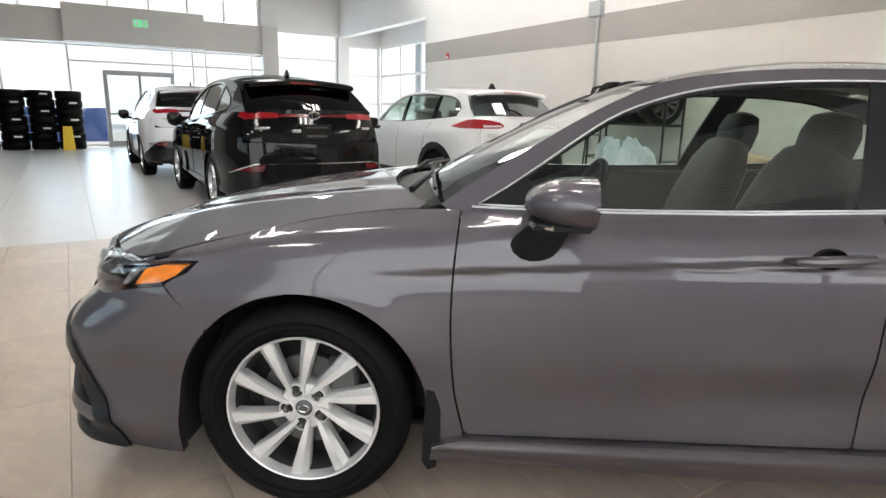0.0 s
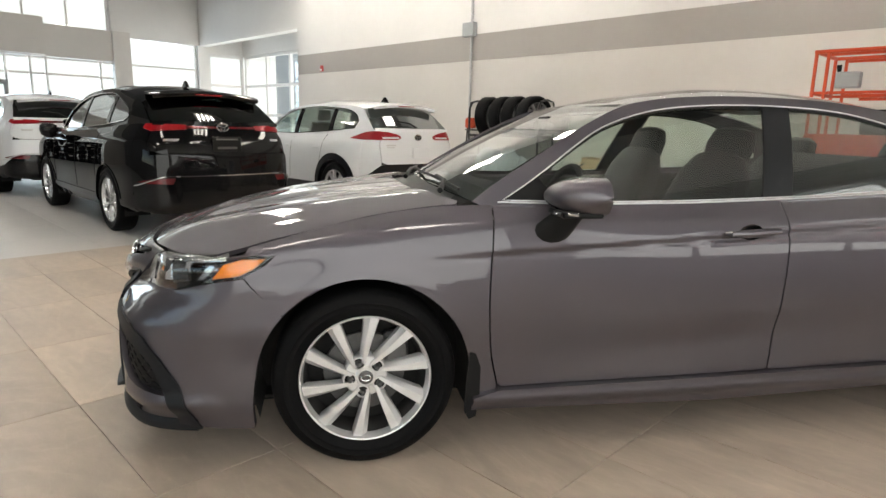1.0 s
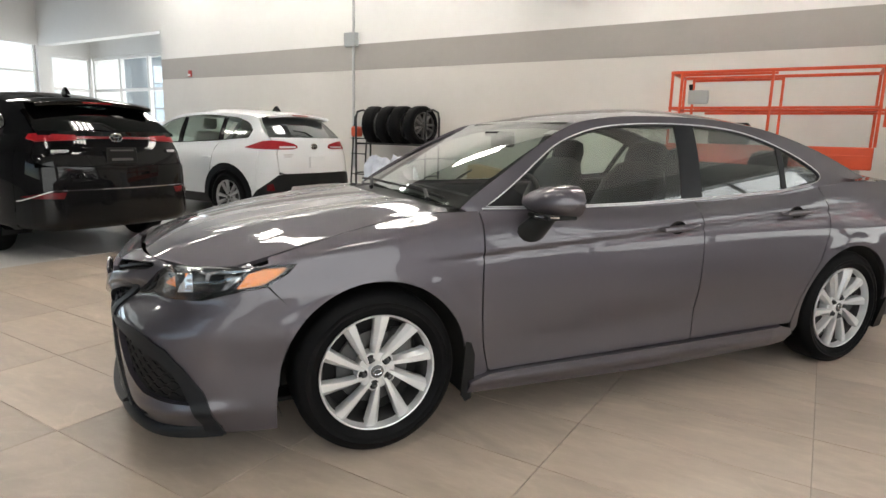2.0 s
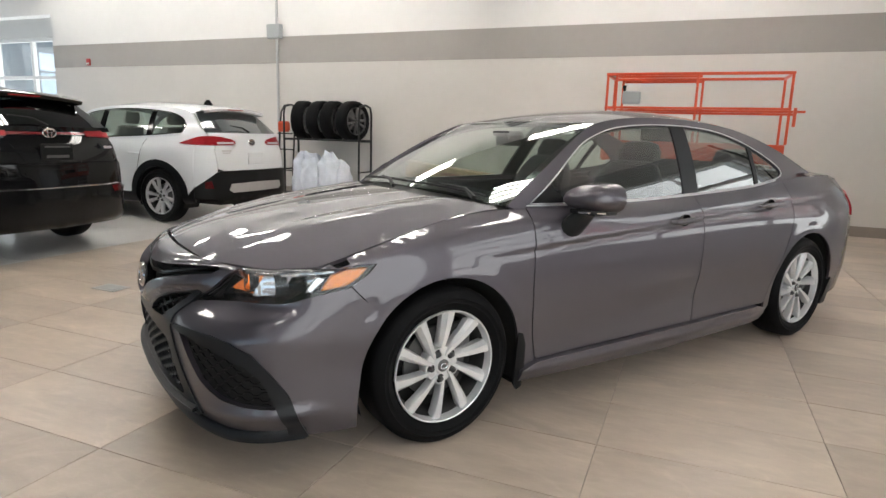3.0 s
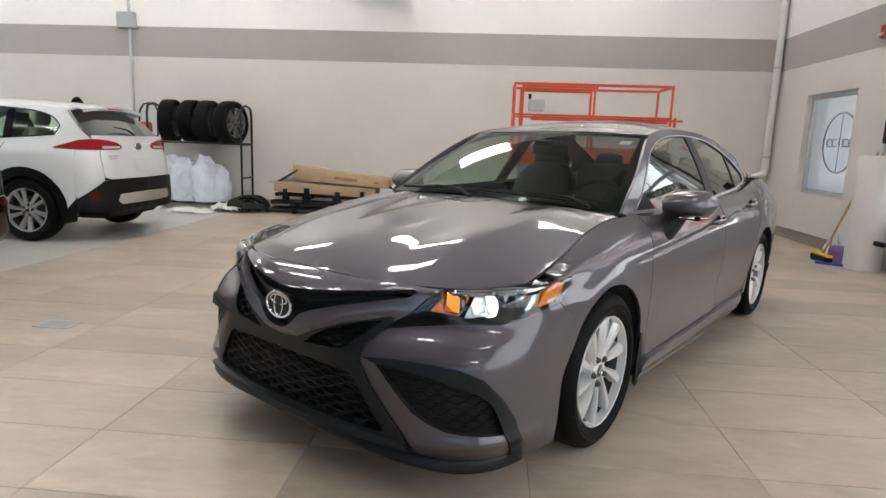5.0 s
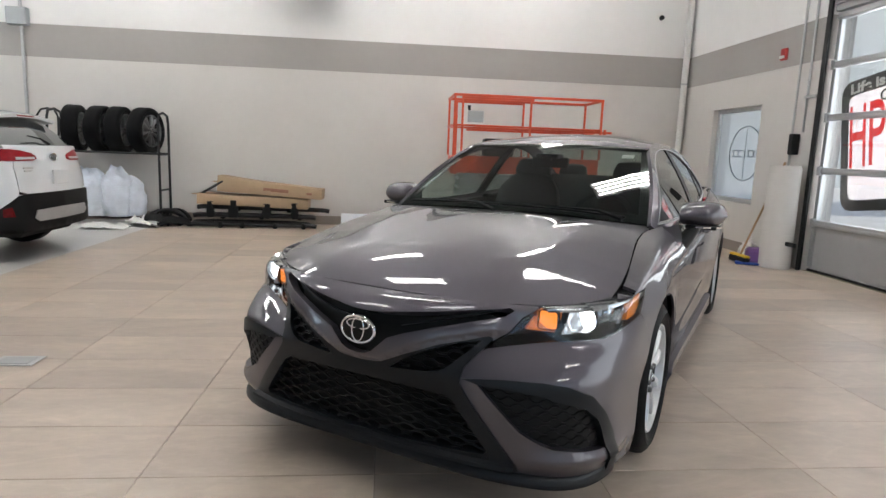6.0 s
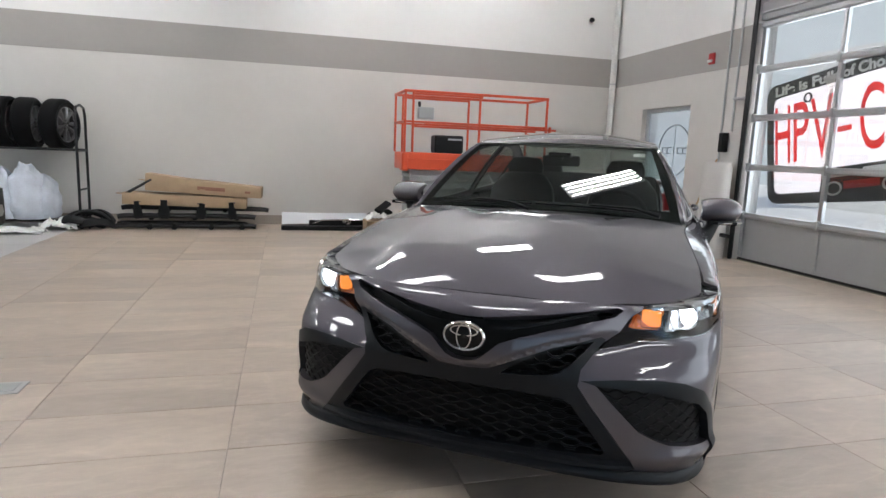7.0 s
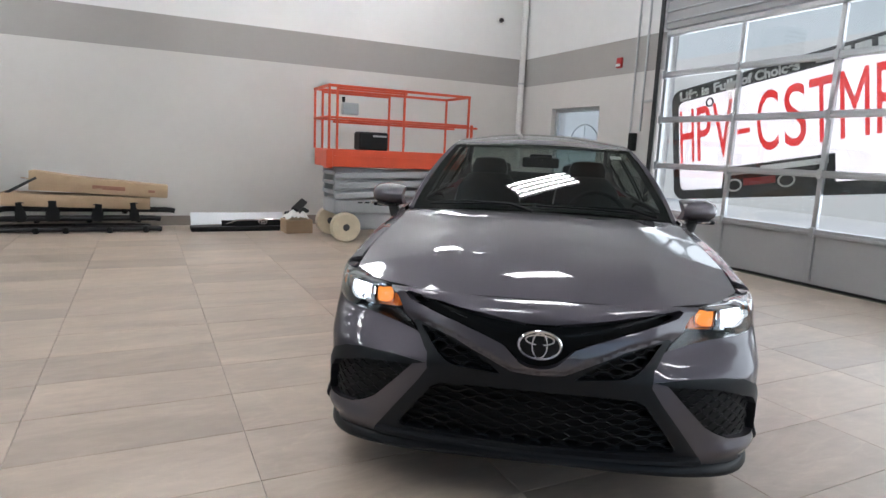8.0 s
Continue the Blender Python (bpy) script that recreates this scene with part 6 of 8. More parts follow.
part("spoke", Geo().box((0, -0.12, -0.008), (0.04, 0.13, 0.02), 0.006, sw), M_CABIN, sw_ob)
part("inner_mirror", Geo().box((1.015, 0.0, 1.245), (0.03, 0.235, 0.065), 0.014).box((1.00, 0, 1.275), (0.025, 0.03, 0.05), 0.008), M_BLACK, car, "black rear-view mirror")
part("sensor_cover", Geo().box((0.995, 0.0, 1.283), (0.12, 0.14, 0.028), 0.012, Matrix()), M_BLACK, car)


def loft(rings, m):
    """Closed rings of equal length joined and capped."""
    k = len(rings[0])
    g = Geo()
    vs = [p for r in rings for p in r]
    fs = [(i * k + j, i * k + (j + 1) % k, (i + 1) * k + (j + 1) % k, (i + 1) * k + j) for i in range(len(rings) - 1) for j in range(k)]
    fs += [tuple(range(k))[::-1], tuple((len(rings) - 1) * k + j for j in range(k))]
    return g.add(vs, fs, m)


def cushion(w, d, z, n=16, p=3.0):
    return [(math.copysign(abs(math.cos(a)) ** (2 / p), math.cos(a)) * d, math.copysign(abs(math.sin(a)) ** (2 / p), math.sin(a)) * w, z) for a in (2 * math.pi * i / n for i in range(n))]


for y in (-0.37, 0.37):
    st = new("front_seat")
    st.parent = car
    st.empty_display_size = 0.05
    tagged(st, "black front seat")
    part("seat_base", loft([cushion(0.24, 0.25, -0.09), cushion(0.26, 0.27, -0.05), cushion(0.26, 0.27, 0.03), cushion(0.23, 0.24, 0.07)], Matrix.Translation((1.26, y, 0.58))), M_SEAT, st)
    part("backrest", loft([cushion(0.22, 0.07, 0), cushion(0.255, 0.085, 0.08), cushion(0.265, 0.085, 0.30), cushion(0.235, 0.075, 0.48), cushion(0.17, 0.055, 0.575), cushion(0.12, 0.03, 0.60)], Matrix.Translation((1.485, y, 0.58)) @ Matrix.Rotation(radians(21), 4, "Y")), M_SEAT, st)
    part("headrest", loft([cushion(0.10, 0.035, 0), cushion(0.135, 0.055, 0.03), cushion(0.140, 0.058, 0.11), cushion(0.115, 0.045, 0.17), cushion(0.07, 0.02, 0.185)], Matrix.Translation((1.705, y, 1.08)) @ Matrix.Rotation(radians(14), 4, "Y")), M_SEAT, st)
    part("headrest_post", Geo().tube([(1.685, y - 0.05, 1.05), (1.71, y - 0.05, 1.12)], 0.006, 6).tube([(1.685, y + 0.05, 1.05), (1.71, y + 0.05, 1.12)], 0.006, 6), M_CHROME, st)
rs = new("rear_seat")
rs.parent = car
rs.empty_display_size = 0.05
tagged(rs, "black rear bench")
part("seat_base", Geo().box((2.25, 0, 0.62), (0.50, 1.28, 0.20), 0.06), M_SEAT, rs)
part("backrest", loft([cushion(0.62, 0.07, 0), cushion(0.64, 0.09, 0.1), cushion(0.62, 0.085, 0.42), cushion(0.58, 0.05, 0.50)], Matrix.Translation((2.48, 0, 0.66)) @ Matrix.Rotation(radians(24), 4, "Y")), M_SEAT, rs)
for y in (-0.36, 0.36):
    part("headrest", loft([cushion(0.11, 0.035, 0), cushion(0.13, 0.05, 0.04), cushion(0.12, 0.045, 0.10), cushion(0.08, 0.02, 0.125)], Matrix.Translation((2.71, y, 1.10)) @ Matrix.Rotation(radians(18), 4, "Y")), M_SEAT, rs)
part("parcel_shelf", Geo().box((2.92, 0, 1.06), (0.50, 1.15, 0.03), 0.01), M_CABIN, car)
part("screen_sticker", Geo().box((0, 0, 0), (0.045, 0.07, 0.003), 0.001, Matrix.Translation((1.020, -0.475, 1.296)) @ Matrix.Rotation(radians(-25), 4, "Y")), M_FIX, car, "small white screen sticker")

# ---- the other cars ----
def suv(name, label, m, coat, style, fx, height, trim_mat):
    """A tall car seen mostly from behind: front axle at the origin, tail along +x."""
    c = thing(name, label, "car", m)
    hz = height / 1.66
    plan = [(-0.93, 0), (-0.92, 0.25), (-0.89, 0.48), (-0.82, 0.68), (-0.70, 0.80), (-0.5, 0.87), (-0.25, 0.90), (0, 0.91), (0.3, 0.905), (0.5, 0.90), (1.1, 0.905), (1.65, 0.91), (2.2, 0.915), (2.69, 0.925), (3.1, 0.905),
            (3.42, 0.86), (3.62, 0.76), (3.74, 0.46), (3.78, 0)]
    top = [(-0.78, 0, 0.95), (-0.77, 0.25, 0.95), (-0.72, 0.45, 0.95), (-0.66, 0.58, 0.95), (-0.55, 0.69, 0.96), (-0.42, 0.77, 0.97), (-0.25, 0.78, 1.0), (0, 0.77, 1.03), (0.3, 0.765, 1.06), (0.5, 0.80, 1.075), (1.1, 0.815, 1.08),
           (1.65, 0.82, 1.10), (2.2, 0.815, 1.13), (2.69, 0.80, 1.165), (3.1, 0.775, 1.195), (3.38, 0.74, 1.205), (3.53, 0.67, 1.205), (3.61, 0.40, 1.205), (3.63, 0, 1.205)]
    plan = [(fx(x), y) for x, y in plan]
    top = np.array([(fx(x), y, z * hz) for x, y, z in top])
    zz = [z * hz for z in (0.22, 0.36, 0.52, 0.70, 0.86, 1.0)]

    def mid(pl, nr):
        o = np.interp(np.arange(19), [0, 6, 9, 14, 18], [0.05, 0.04, 0.03, 0.015, 0.050])
        b = np.column_stack([pl - nr * o[:, None], np.minimum(zz[5], top[:, 2] - 0.05)])
        return b
    bd = Body(plan, [([(0, 0.06), (9, 0.06), (18, 0.08)], [(0, zz[0]), (18, zz[0] + 0.06)]), ([(0, 0.01), (9, 0.02), (15, 0.0), (18, -0.005)], [(0, zz[1]), (18, zz[1])]), ([(0, 0), (9, 0.012), (15, 0.0), (18, -0.005)], [(0, zz[2]), (18, zz[2])]),
                     ([(0, 0), (9, 0.0), (15, 0.0), (18, 0.004)], [(0, zz[3]), (18, zz[3])]), ([(0, 0.02), (9, 0.006), (15, 0.004), (18, 0.018)], [(0, zz[4]), (18, zz[4])]), (mid, None), (lambda a, b: top, None)], 12, 8)
    wb, rw = fx(2.69), 0.355
    wz, ar = rw - 0.01, 0.40
    S = bd.side()
    # lower side cladding and painted side, front to tail corner
    xe = fx(3.40)

    def arch(cx, a0, a1, r=ar, n=16):
        return [(cx + r * math.cos(radians(a0 + (a1 - a0) * i / n)), wz + r * math.sin(radians(a0 + (a1 - a0) * i / n))) for i in range(n + 1)]

    def belt(x):
        return float(np.interp(x, top[7:16, 0], top[7:16, 2])) - 0.006
    low = 0.40 * hz
    big = ar + (0.095 if style == "cross" else 0.012)
    a_low = math.degrees(math.asin((low - wz) / big))
    side = [(-0.55, low + 0.1), (-0.45, low + 0.05)] + [(-big * 0.98, low)] + arch(0, 180 - a_low, a_low, big)[1:-1] + [(big * 0.98, low)] + [(wb - big * 0.98, low)] + arch(wb, 180 - a_low, a_low, big)[1:-1]
    side += [(wb + big * 0.98, low), (xe, low + 0.10), (xe, belt(xe))] + [(float(x), belt(float(x))) for x in np.linspace(xe - 0.1, -0.2, 14)] + [(-0.45, 0.95 * hz)]
    doors = [fx(x) for x in (0.50, 1.52, 2.42)]
    for s in (-1, 1):
        w = (lambda g: g if s > 0 else flip(g))
        part("side_panel", w(panel(side, S, 0.06, depth=0.02)), coat, c, angle=45)
        clad = [(-0.50, 0.24), (-ar, 0.26)] + arch(0, 190, -10) + [(ar, 0.24), (wb - ar, 0.24)] + arch(wb, 190, -10) + [(wb + ar, 0.27), (xe, 0.30), (xe, low + 0.10), (wb + big * 0.98, low)]
        clad += arch(wb, a_low, 180 - a_low, big)[1:-1] + [(wb - big * 0.98, low), (big * 0.98, low)] + arch(0, a_low, 180 - a_low, big)[1:-1] + [(-big * 0.98, low), (-0.45, low + 0.05)]
        part("cladding", w(panel(clad, bd.side(0.008), 0.06, depth=0.04)), M_SATIN if style == "cross" else (M_SATIN if coat != M_JET else M_JET), c, angle=45)
        for k, x in enumerate(doors):
            ln = [(x - 0.06 * (0.9 - t) * (1 if k < 2 else 3.0), low + 0.02 + (belt(x) - low - 0.03) * t) for t in np.linspace(0 if k < 2 else 0.25, 1, 8)]
            part("door_seam", Geo().tube([tuple(Vector((S(a, b)[0].x, s * (S(a, b)[0].y + 0.001), b))) for a, b in ln], 0.003, 4), M_LINER, c)
        for x in (fx(1.38), fx(2.28)):
            p = S(x, 0.93 * hz)[0]
            part("handle", Geo().tube([(x - 0.09, s * p.y, p.z), (x - 0.07, s * (p.y + 0.03), p.z), (x + 0.07, s * (p.y + 0.03), p.z + 0.004), (x + 0.09, s * p.y, p.z + 0.004)], 0.012, 6), coat, c)
        for cx in (0, wb):
            wheel("wheel", c, pose(cx, s * 0.80, rw) @ (Matrix() if s < 0 else Matrix.Rotation(math.pi, 4, "Z")) @ Matrix.Rotation(radians(20), 4, "Y"), rw, 0.245, 0.225, 10, M_ALLOY_D if style != "cross" else M_SILVERTRIM, True)
            g = Geo()
            ring = [(cx + (ar + 0.004) * math.cos(radians(a)), wz + (ar + 0.004) * math.sin(radians(a))) for a in range(-20, 201, 11)]
            g.grid([[(x, s * y, z) for x, z in ring] for y in (0.87, 0.60)], flip=s < 0)
            g.add([(cx, s * 0.60, wz)] + [(x, s * 0.60, z) for x, z in ring], [(0, i + 1, i + 2) for i in range(len(ring) - 1)])
            part("wheel_well", g, M_LINER, c)
        mr = part("door_mirror", loft([cushion(0.03, 0.05, -0.10), cushion(0.085, 0.085, -0.06), cushion(0.10, 0.09, 0.0), cushion(0.095, 0.08, 0.06), cushion(0.06, 0.04, 0.085)], pose(fx(0.78), s * 1.0, 1.08 * hz)), M_GLOSS, c, angle=60)
        part("foot", Geo().box((fx(0.78), s * 0.90, 1.01 * hz), (0.08, 0.14, 0.05), 0.015), M_BLACK, mr)
    part("underbody", Geo().box((1.4, 0, 0.36), (fx(3.55) + 0.6, 1.1, 0.24), 0.05), M_LINER, c)
    # greenhouse
    H = height
    ybl = lambda x: float(np.interp(x, [fx(v) for v in (0.4, 0.9, 1.6, 2.4, 3.0, 3.5)], [0.77, 0.81, 0.82, 0.815, 0.79, 0.73]))

    def ghs(off):
        def f(x, z):
            d = z - 1.09 * hz
            return Vector((x, ybl(x) - 0.26 * d - 0.40 * d * d, z)) + Vector((0, off, 0)), Vector((0, 0.95, 0.3)).normalized()
        return f
    sl = style == "coupe"
    rail = curve([(fx(0.42), 1.07 * hz), (fx(0.75), 1.27 * hz), (fx(1.08), H * 0.885), (fx(1.4), H * 0.935), (fx(1.9), H * 0.955), (fx(2.4), H * 0.945), (fx(2.8), H * (0.915 if sl else 0.93)), (fx(3.10), H * (0.87 if sl else 0.905)), (fx(3.32), H * (0.80 if sl else 0.80)), (fx(3.52), 1.20 * hz)], 3)
    dt = [(fx(0.62), 1.115 * hz), (fx(0.80), 1.235 * hz), (fx(1.08), H * 0.852), (fx(1.4), H * 0.903), (fx(1.9), H * 0.925), (fx(2.35), H * 0.915)]
    dt += [(fx(2.72), H * 0.855), (fx(2.95), H * 0.81), (fx(3.02), H * 0.765)] if sl else [(fx(2.70), H * 0.898), (fx(2.98), H * 0.858), (fx(3.10), H * 0.80)]
    dt = curve(dt, 3)
    db = [(fx(2.93 if sl else 3.05), 1.225 * hz), (fx(2.4), 1.175 * hz), (fx(1.5), 1.125 * hz)]
    out = rail + [(fx(3.45), 1.185 * hz), (fx(3.0), 1.175 * hz), (fx(2.2), 1.115 * hz), (fx(1.2), 1.07 * hz), (fx(0.5), 1.06 * hz)]
    for s in (-1, 1):
        w = (lambda g: g if s > 0 else flip(g))
        part("side_frame", w(panel(out, ghs(0), 0.06, [dt + db], 0.02)), coat, c, angle=45)
        o = part("side_window", w(panel(dt + db, ghs(-0.012), 0.12, (), 0)), M_CARGLASS if coat != M_JET else M_CARGLASS_D, c, "tinted side glass")
        o.visible_shadow = False
        for x in (fx(1.52), fx(2.44)):
            part("pillar_cover", w(panel([(x - 0.05, 1.10 * hz), (x - 0.07, H * 0.905), (x + 0.01, H * 0.905), (x + 0.05, 1.11 * hz)], ghs(-0.004), 0.08, (), 0.01)), M_GLOSS, c)
        part("window_trim", w(Geo().tube([tuple(ghs(0.004)(x, z)[0]) for x, z in dt + db], 0.006, 5, True)), M_CHROME if style != "cross" else M_GLOSS, c)
    rx0, rx1 = fx(1.05), fx(3.16)
    def ry_(x):
        z = float(np.interp(x, [p[0] for p in rail], [p[1] for p in rail]))
        return ghs(0)(x, z)[0]
    rows = []
    for i in range(17):
        x = rx0 + (rx1 - rx0) * i / 16
        e = ry_(x)
        zc_ = float(np.interp(x, [rx0, fx(1.4), fx(2.0), fx(2.6), rx1], [H * 0.925, H * 0.972, H, H * 0.985, H * (0.945 if sl else 0.965)]))
        rows.append([(x - 0.06 * (1 - a * a) * (1 if i == 0 else 0), e.y * a, e.z + (zc_ - e.z) * (1 - abs(a) ** 2.6)) for a in np.linspace(-1, 1, 13)])
    part("roof", Geo().grid(rows, flip=True), coat, c, angle=60)
    # windshield, hood
    part("windshield", Geo().grid(screen(lambda a: Vector((fx(0.22) + 0.18 * a * a, 0.75 * a, 1.09 * hz - 0.02 * a * a)), lambda a: Vector((rx0 - 0.06 + 0.06 * a * a, 0.60 * a, H * 0.93 - 0.05 * a * a)), 0.02), flip=True), M_CARGLASS, c).visible_shadow = False
    rows = [[(x, y * w_, z - 0.05 * y * y) for y in np.linspace(-1, 1, 11)] for x, w_, z in ((-0.78, 0.62, 0.97 * hz), (-0.5, 0.76, 1.03 * hz), (0, 0.78, 1.08 * hz), (fx(0.35), 0.77, 1.11 * hz))]
    part("hood", Geo().grid(rows, flip=True), coat, c, angle=60)
    # tail
    T = bd.nose(2.2)
    top_t = lambda a: Vector((fx(3.20) - 0.05 * a * a, 0.60 * a, H * (0.918 if sl else 0.925) - 0.03 * a * a))
    base_t = lambda a: Vector((fx(3.63) - 0.10 * a * a, 0.70 * a, 1.232 * hz))
    rg = part("rear_glass", Geo().grid(screen(top_t, base_t, 0.015), flip=True), M_CARGLASS_D, c, "dark rear glass")
    rg.visible_shadow = False
    sp = [[(x, y * w_, z - 0.045 * y * y) for y in np.linspace(-1, 1, 11)] for x, w_, z in ((rx1 - 0.05, 0.60, H * 0.968 if not sl else H * 0.95), (fx(3.28), 0.60, H * 0.958 if not sl else H * 0.942), (fx(3.36), 0.595, H * 0.945 if not sl else H * 0.925), (fx(3.35), 0.59, H * 0.925 if not sl else H * 0.905), (fx(3.22), 0.59, H * 0.918 if not sl else H * 0.90))]
    spo = part("roof_spoiler", Geo().grid(sp, flip=True), coat, c, angle=45)
    part("brake_strip", Geo().box((fx(3.362), 0, H * (0.935 if not sl else 0.914)), (0.01, 0.30, 0.012), 0.003), M_TAIL, spo)
    fin = loft([cushion(0.02, 0.09, 0), cushion(0.015, 0.06, 0.04), cushion(0.006, 0.025, 0.075)], pose(fx(2.75), 0, H * 0.975))
    part("roof_fin", fin, M_GLOSS, c)
    for s in (-1, 1):
        part("rear_pillar", Geo().grid([[tuple(top_t(s) + Vector((0, 0, 0.01))), tuple(ry_(fx(3.12))), ], [tuple(top_t(s) * 0.5 + base_t(s) * 0.5 + Vector((0, 0, 0.012))), tuple(ghs(0)(fx(3.36), H * 0.79)[0])], [tuple(base_t(s)), tuple(ghs(0)(fx(3.50), 1.20 * hz)[0])]], flip=s > 0), M_GLOSS if sl else coat, c)
    gz = (0.90 if style == "coupe" else 0.725) * hz      # lower edge of the gate
    gate = deg(mirrored([(0.0, gz), (24, gz), (28, gz + 0.03), (29, 1.0 * hz), (27, 1.198 * hz), (0.0, 1.198 * hz)]))
    tg = part("tailgate", panel(gate, T, 0.05, (), 0.02), coat, c, angle=45)
    shelf_rows = [[(fx(3.50) + 0.0, y * 0.70, 1.226 * hz) for y in np.linspace(-1, 1, 9)], [(fx(3.64) - 0.08 * y * y, y * 0.70, 1.232 * hz) for y in np.linspace(-1, 1, 9)], [(fx(3.64) - 0.06 * y * y, y * 0.70, 1.19 * hz) for y in np.linspace(-1, 1, 9)]]
    part("gate_ledge", Geo().grid(shelf_rows, flip=True), coat, tg)

    def edge_deg(z, x):
        p = S(x, z)[0]
        return math.degrees(math.atan2(p.y, p.x - 2.2))
    corner = [(28.4, gz), (28.4, gz + 0.03), (29.4, 1.0 * hz), (27.5, 1.195 * hz)] + [(edge_deg(z, xe + 0.004), z) for z in np.linspace(belt(xe) - 0.004, low + 0.12, 10)] + [(edge_deg(low + 0.12, xe + 0.004), gz - 0.01) if gz < low + 0.12 else (34, min(gz, low + 0.3))]
    corner = corner[::-1]
    for s in (1, -1):
        cp = deg(corner if s > 0 else [(-a, z) for a, z in corner[::-1]])
        part("rear_corner", panel(cp, T, 0.05, (), 0.02), coat, c, angle=45)
    be = edge_deg(0.5, xe + 0.02)
    if style == "coupe":
        bp = [(0.0, 0.50 * hz), (30, 0.50 * hz), (be, 0.46 * hz), (be, 0.80 * hz), (29, 0.885 * hz), (24, 0.893 * hz), (0.0, 0.893 * hz)]
    else:
        bp = [(0.0, 0.60 * hz), (20, 0.60 * hz), (30, 0.58 * hz), (be, 0.50 * hz), (be, 0.74 * hz), (28, 0.722 * hz), (0.0, 0.722 * hz)]
    rbp = part("rear_bumper", panel(deg(mirrored(bp)), bd.nose(2.2, 0.012), 0.05, (), 0.04), coat, c, angle=45)
    if style == "cross":
        lowb = [(0.0, 0.34 * hz), (22, 0.34 * hz), (32, 0.36 * hz), (be, 0.37 * hz), (be, 0.51 * hz), (34, 0.62 * hz), (29, 0.715 * hz), (25, 0.728 * hz), (0.0, 0.728 * hz)]
        part("lower_bumper", panel(deg(mirrored(lowb)), bd.nose(2.2, 0.022), 0.05, (), 0.05), M_SATIN, rbp, "black lower bumper")
        skid = [(0.0, 0.43 * hz), (20, 0.43 * hz), (22.5, 0.47 * hz), (21, 0.55 * hz), (0.0, 0.56 * hz)]
        part("skid_plate", panel(deg(mirrored(skid)), bd.nose(2.2, 0.034), 0.05, (), 0.03), M_SILVERTRIM, rbp, "silver skid plate")
        tip = edge_deg(1.08 * hz, fx(3.12))
        tl = [(14.5, 1.085 * hz), (17, 1.068 * hz), (30, 1.066 * hz), (tip - 7, 1.070 * hz), (tip, 1.082 * hz), (tip - 6, 1.130 * hz), (tip - 11, 1.172 * hz), (31, 1.188 * hz), (24, 1.176 * hz), (17, 1.145 * hz), (14.5, 1.115 * hz)]
        wl = [(16, 1.083 * hz), (27.5, 1.078 * hz), (27.5, 1.105 * hz), (16, 1.105 * hz)]
        rf = [(31, 0.50 * hz), (35, 0.50 * hz), (35, 0.58 * hz), (32, 0.60 * hz)]
        plate_z, badge_z = 0.90 * hz, 1.10 * hz
    else:
        tip = edge_deg(1.16 * hz, fx(3.46))
        tl = [(15, 1.145 * hz), (26, 1.130 * hz), (tip - 3, 1.125 * hz), (tip, 1.15 * hz), (tip - 1, 1.195 * hz), (26, 1.20 * hz), (15, 1.190 * hz)]
        wl = None
        rf = [(21, 0.592 * hz), (29, 0.60 * hz), (33, 0.615 * hz), (26, 0.655 * hz), (20, 0.655 * hz)]
        barp = [(0.0, 1.158 * hz), (15.2, 1.154 * hz), (15.2, 1.182 * hz), (0.0, 1.178 * hz)]
        part("light_bar", panel(deg(mirrored(barp)), bd.nose(2.2, 0.010), 0.05, (), 0.02), M_REFLEX, tg, "thin dark red light bar")
        lowb = [(0.0, 0.30 * hz), (24, 0.30 * hz), (be - 2, 0.33 * hz), (be, 0.36 * hz), (be, 0.47 * hz), (30, 0.58 * hz), (24, 0.66 * hz), (0.0, 0.66 * hz)]
        part("lower_bumper", panel(deg(mirrored(lowb)), bd.nose(2.2, 0.022), 0.05, (), 0.05), M_GLOSS, rbp, "glossy black lower bumper")
        st = [T(float(a) * K, (0.672 - 0.095 * max(0, min(1, (abs(a) - 24) / 9))) * hz) for a in np.linspace(-34, 34, 40)]
        part("bumper_strip", Geo().tube([tuple(p + n * 0.026) for p, n in st], 0.009, 6), trim_mat, rbp, "bright bumper strip")
        for s in (-1, 1):
            part("exhaust_tip", Geo().lathe([(0.030, 0.05), (0.036, 0.05), (0.036, -0.06), (0.030, -0.06)], 20, pose(fx(3.63), s * 0.53, 0.34 * hz, 0, 90, 0) @ Matrix.Diagonal((1.0, 1.7, 1.0, 1.0))), M_CHROME, rbp, "oval chrome exhaust tip")
        plate_z, badge_z = 1.01 * hz, 1.168 * hz
    for s in (1, -1):
        md = (lambda q: deg(q if s > 0 else [(-a, z) for a, z in q[::-1]]))
        lamp = part("tail_light", panel(md(tl), bd.nose(2.2, 0.014), 0.03, (), 0.04), M_TAIL, c, "red tail light", angle=45)
        if wl:
            part("reverse_lens", panel(md(wl), bd.nose(2.2, 0.018), 0.03, (), 0.02), M_SILVERTRIM, lamp, "white reverse lens")
        part("rear_reflector", panel(md(rf), bd.nose(2.2, 0.026), 0.03, (), 0.02), M_REFLEX, rbp, "dark red bumper reflector")
    hollow = deg(mirrored([(0.0, plate_z - 0.10), (11, plate_z - 0.10), (14.5, plate_z + 0.07), (0.0, plate_z + 0.08)]))
    part("plate_recess", panel(hollow, bd.nose(2.2, 0.003), 0.05, (), 0.0), M_GLOSS if style == "coupe" else coat, tg)
    p, n = T(0, plate_z)
    pl = part("plate_holder", Geo().box((p.x + 0.02, 0, plate_z - 0.01), (0.015, 0.31, 0.155), 0.006), M_BLACK if style == "coupe" else coat, tg)
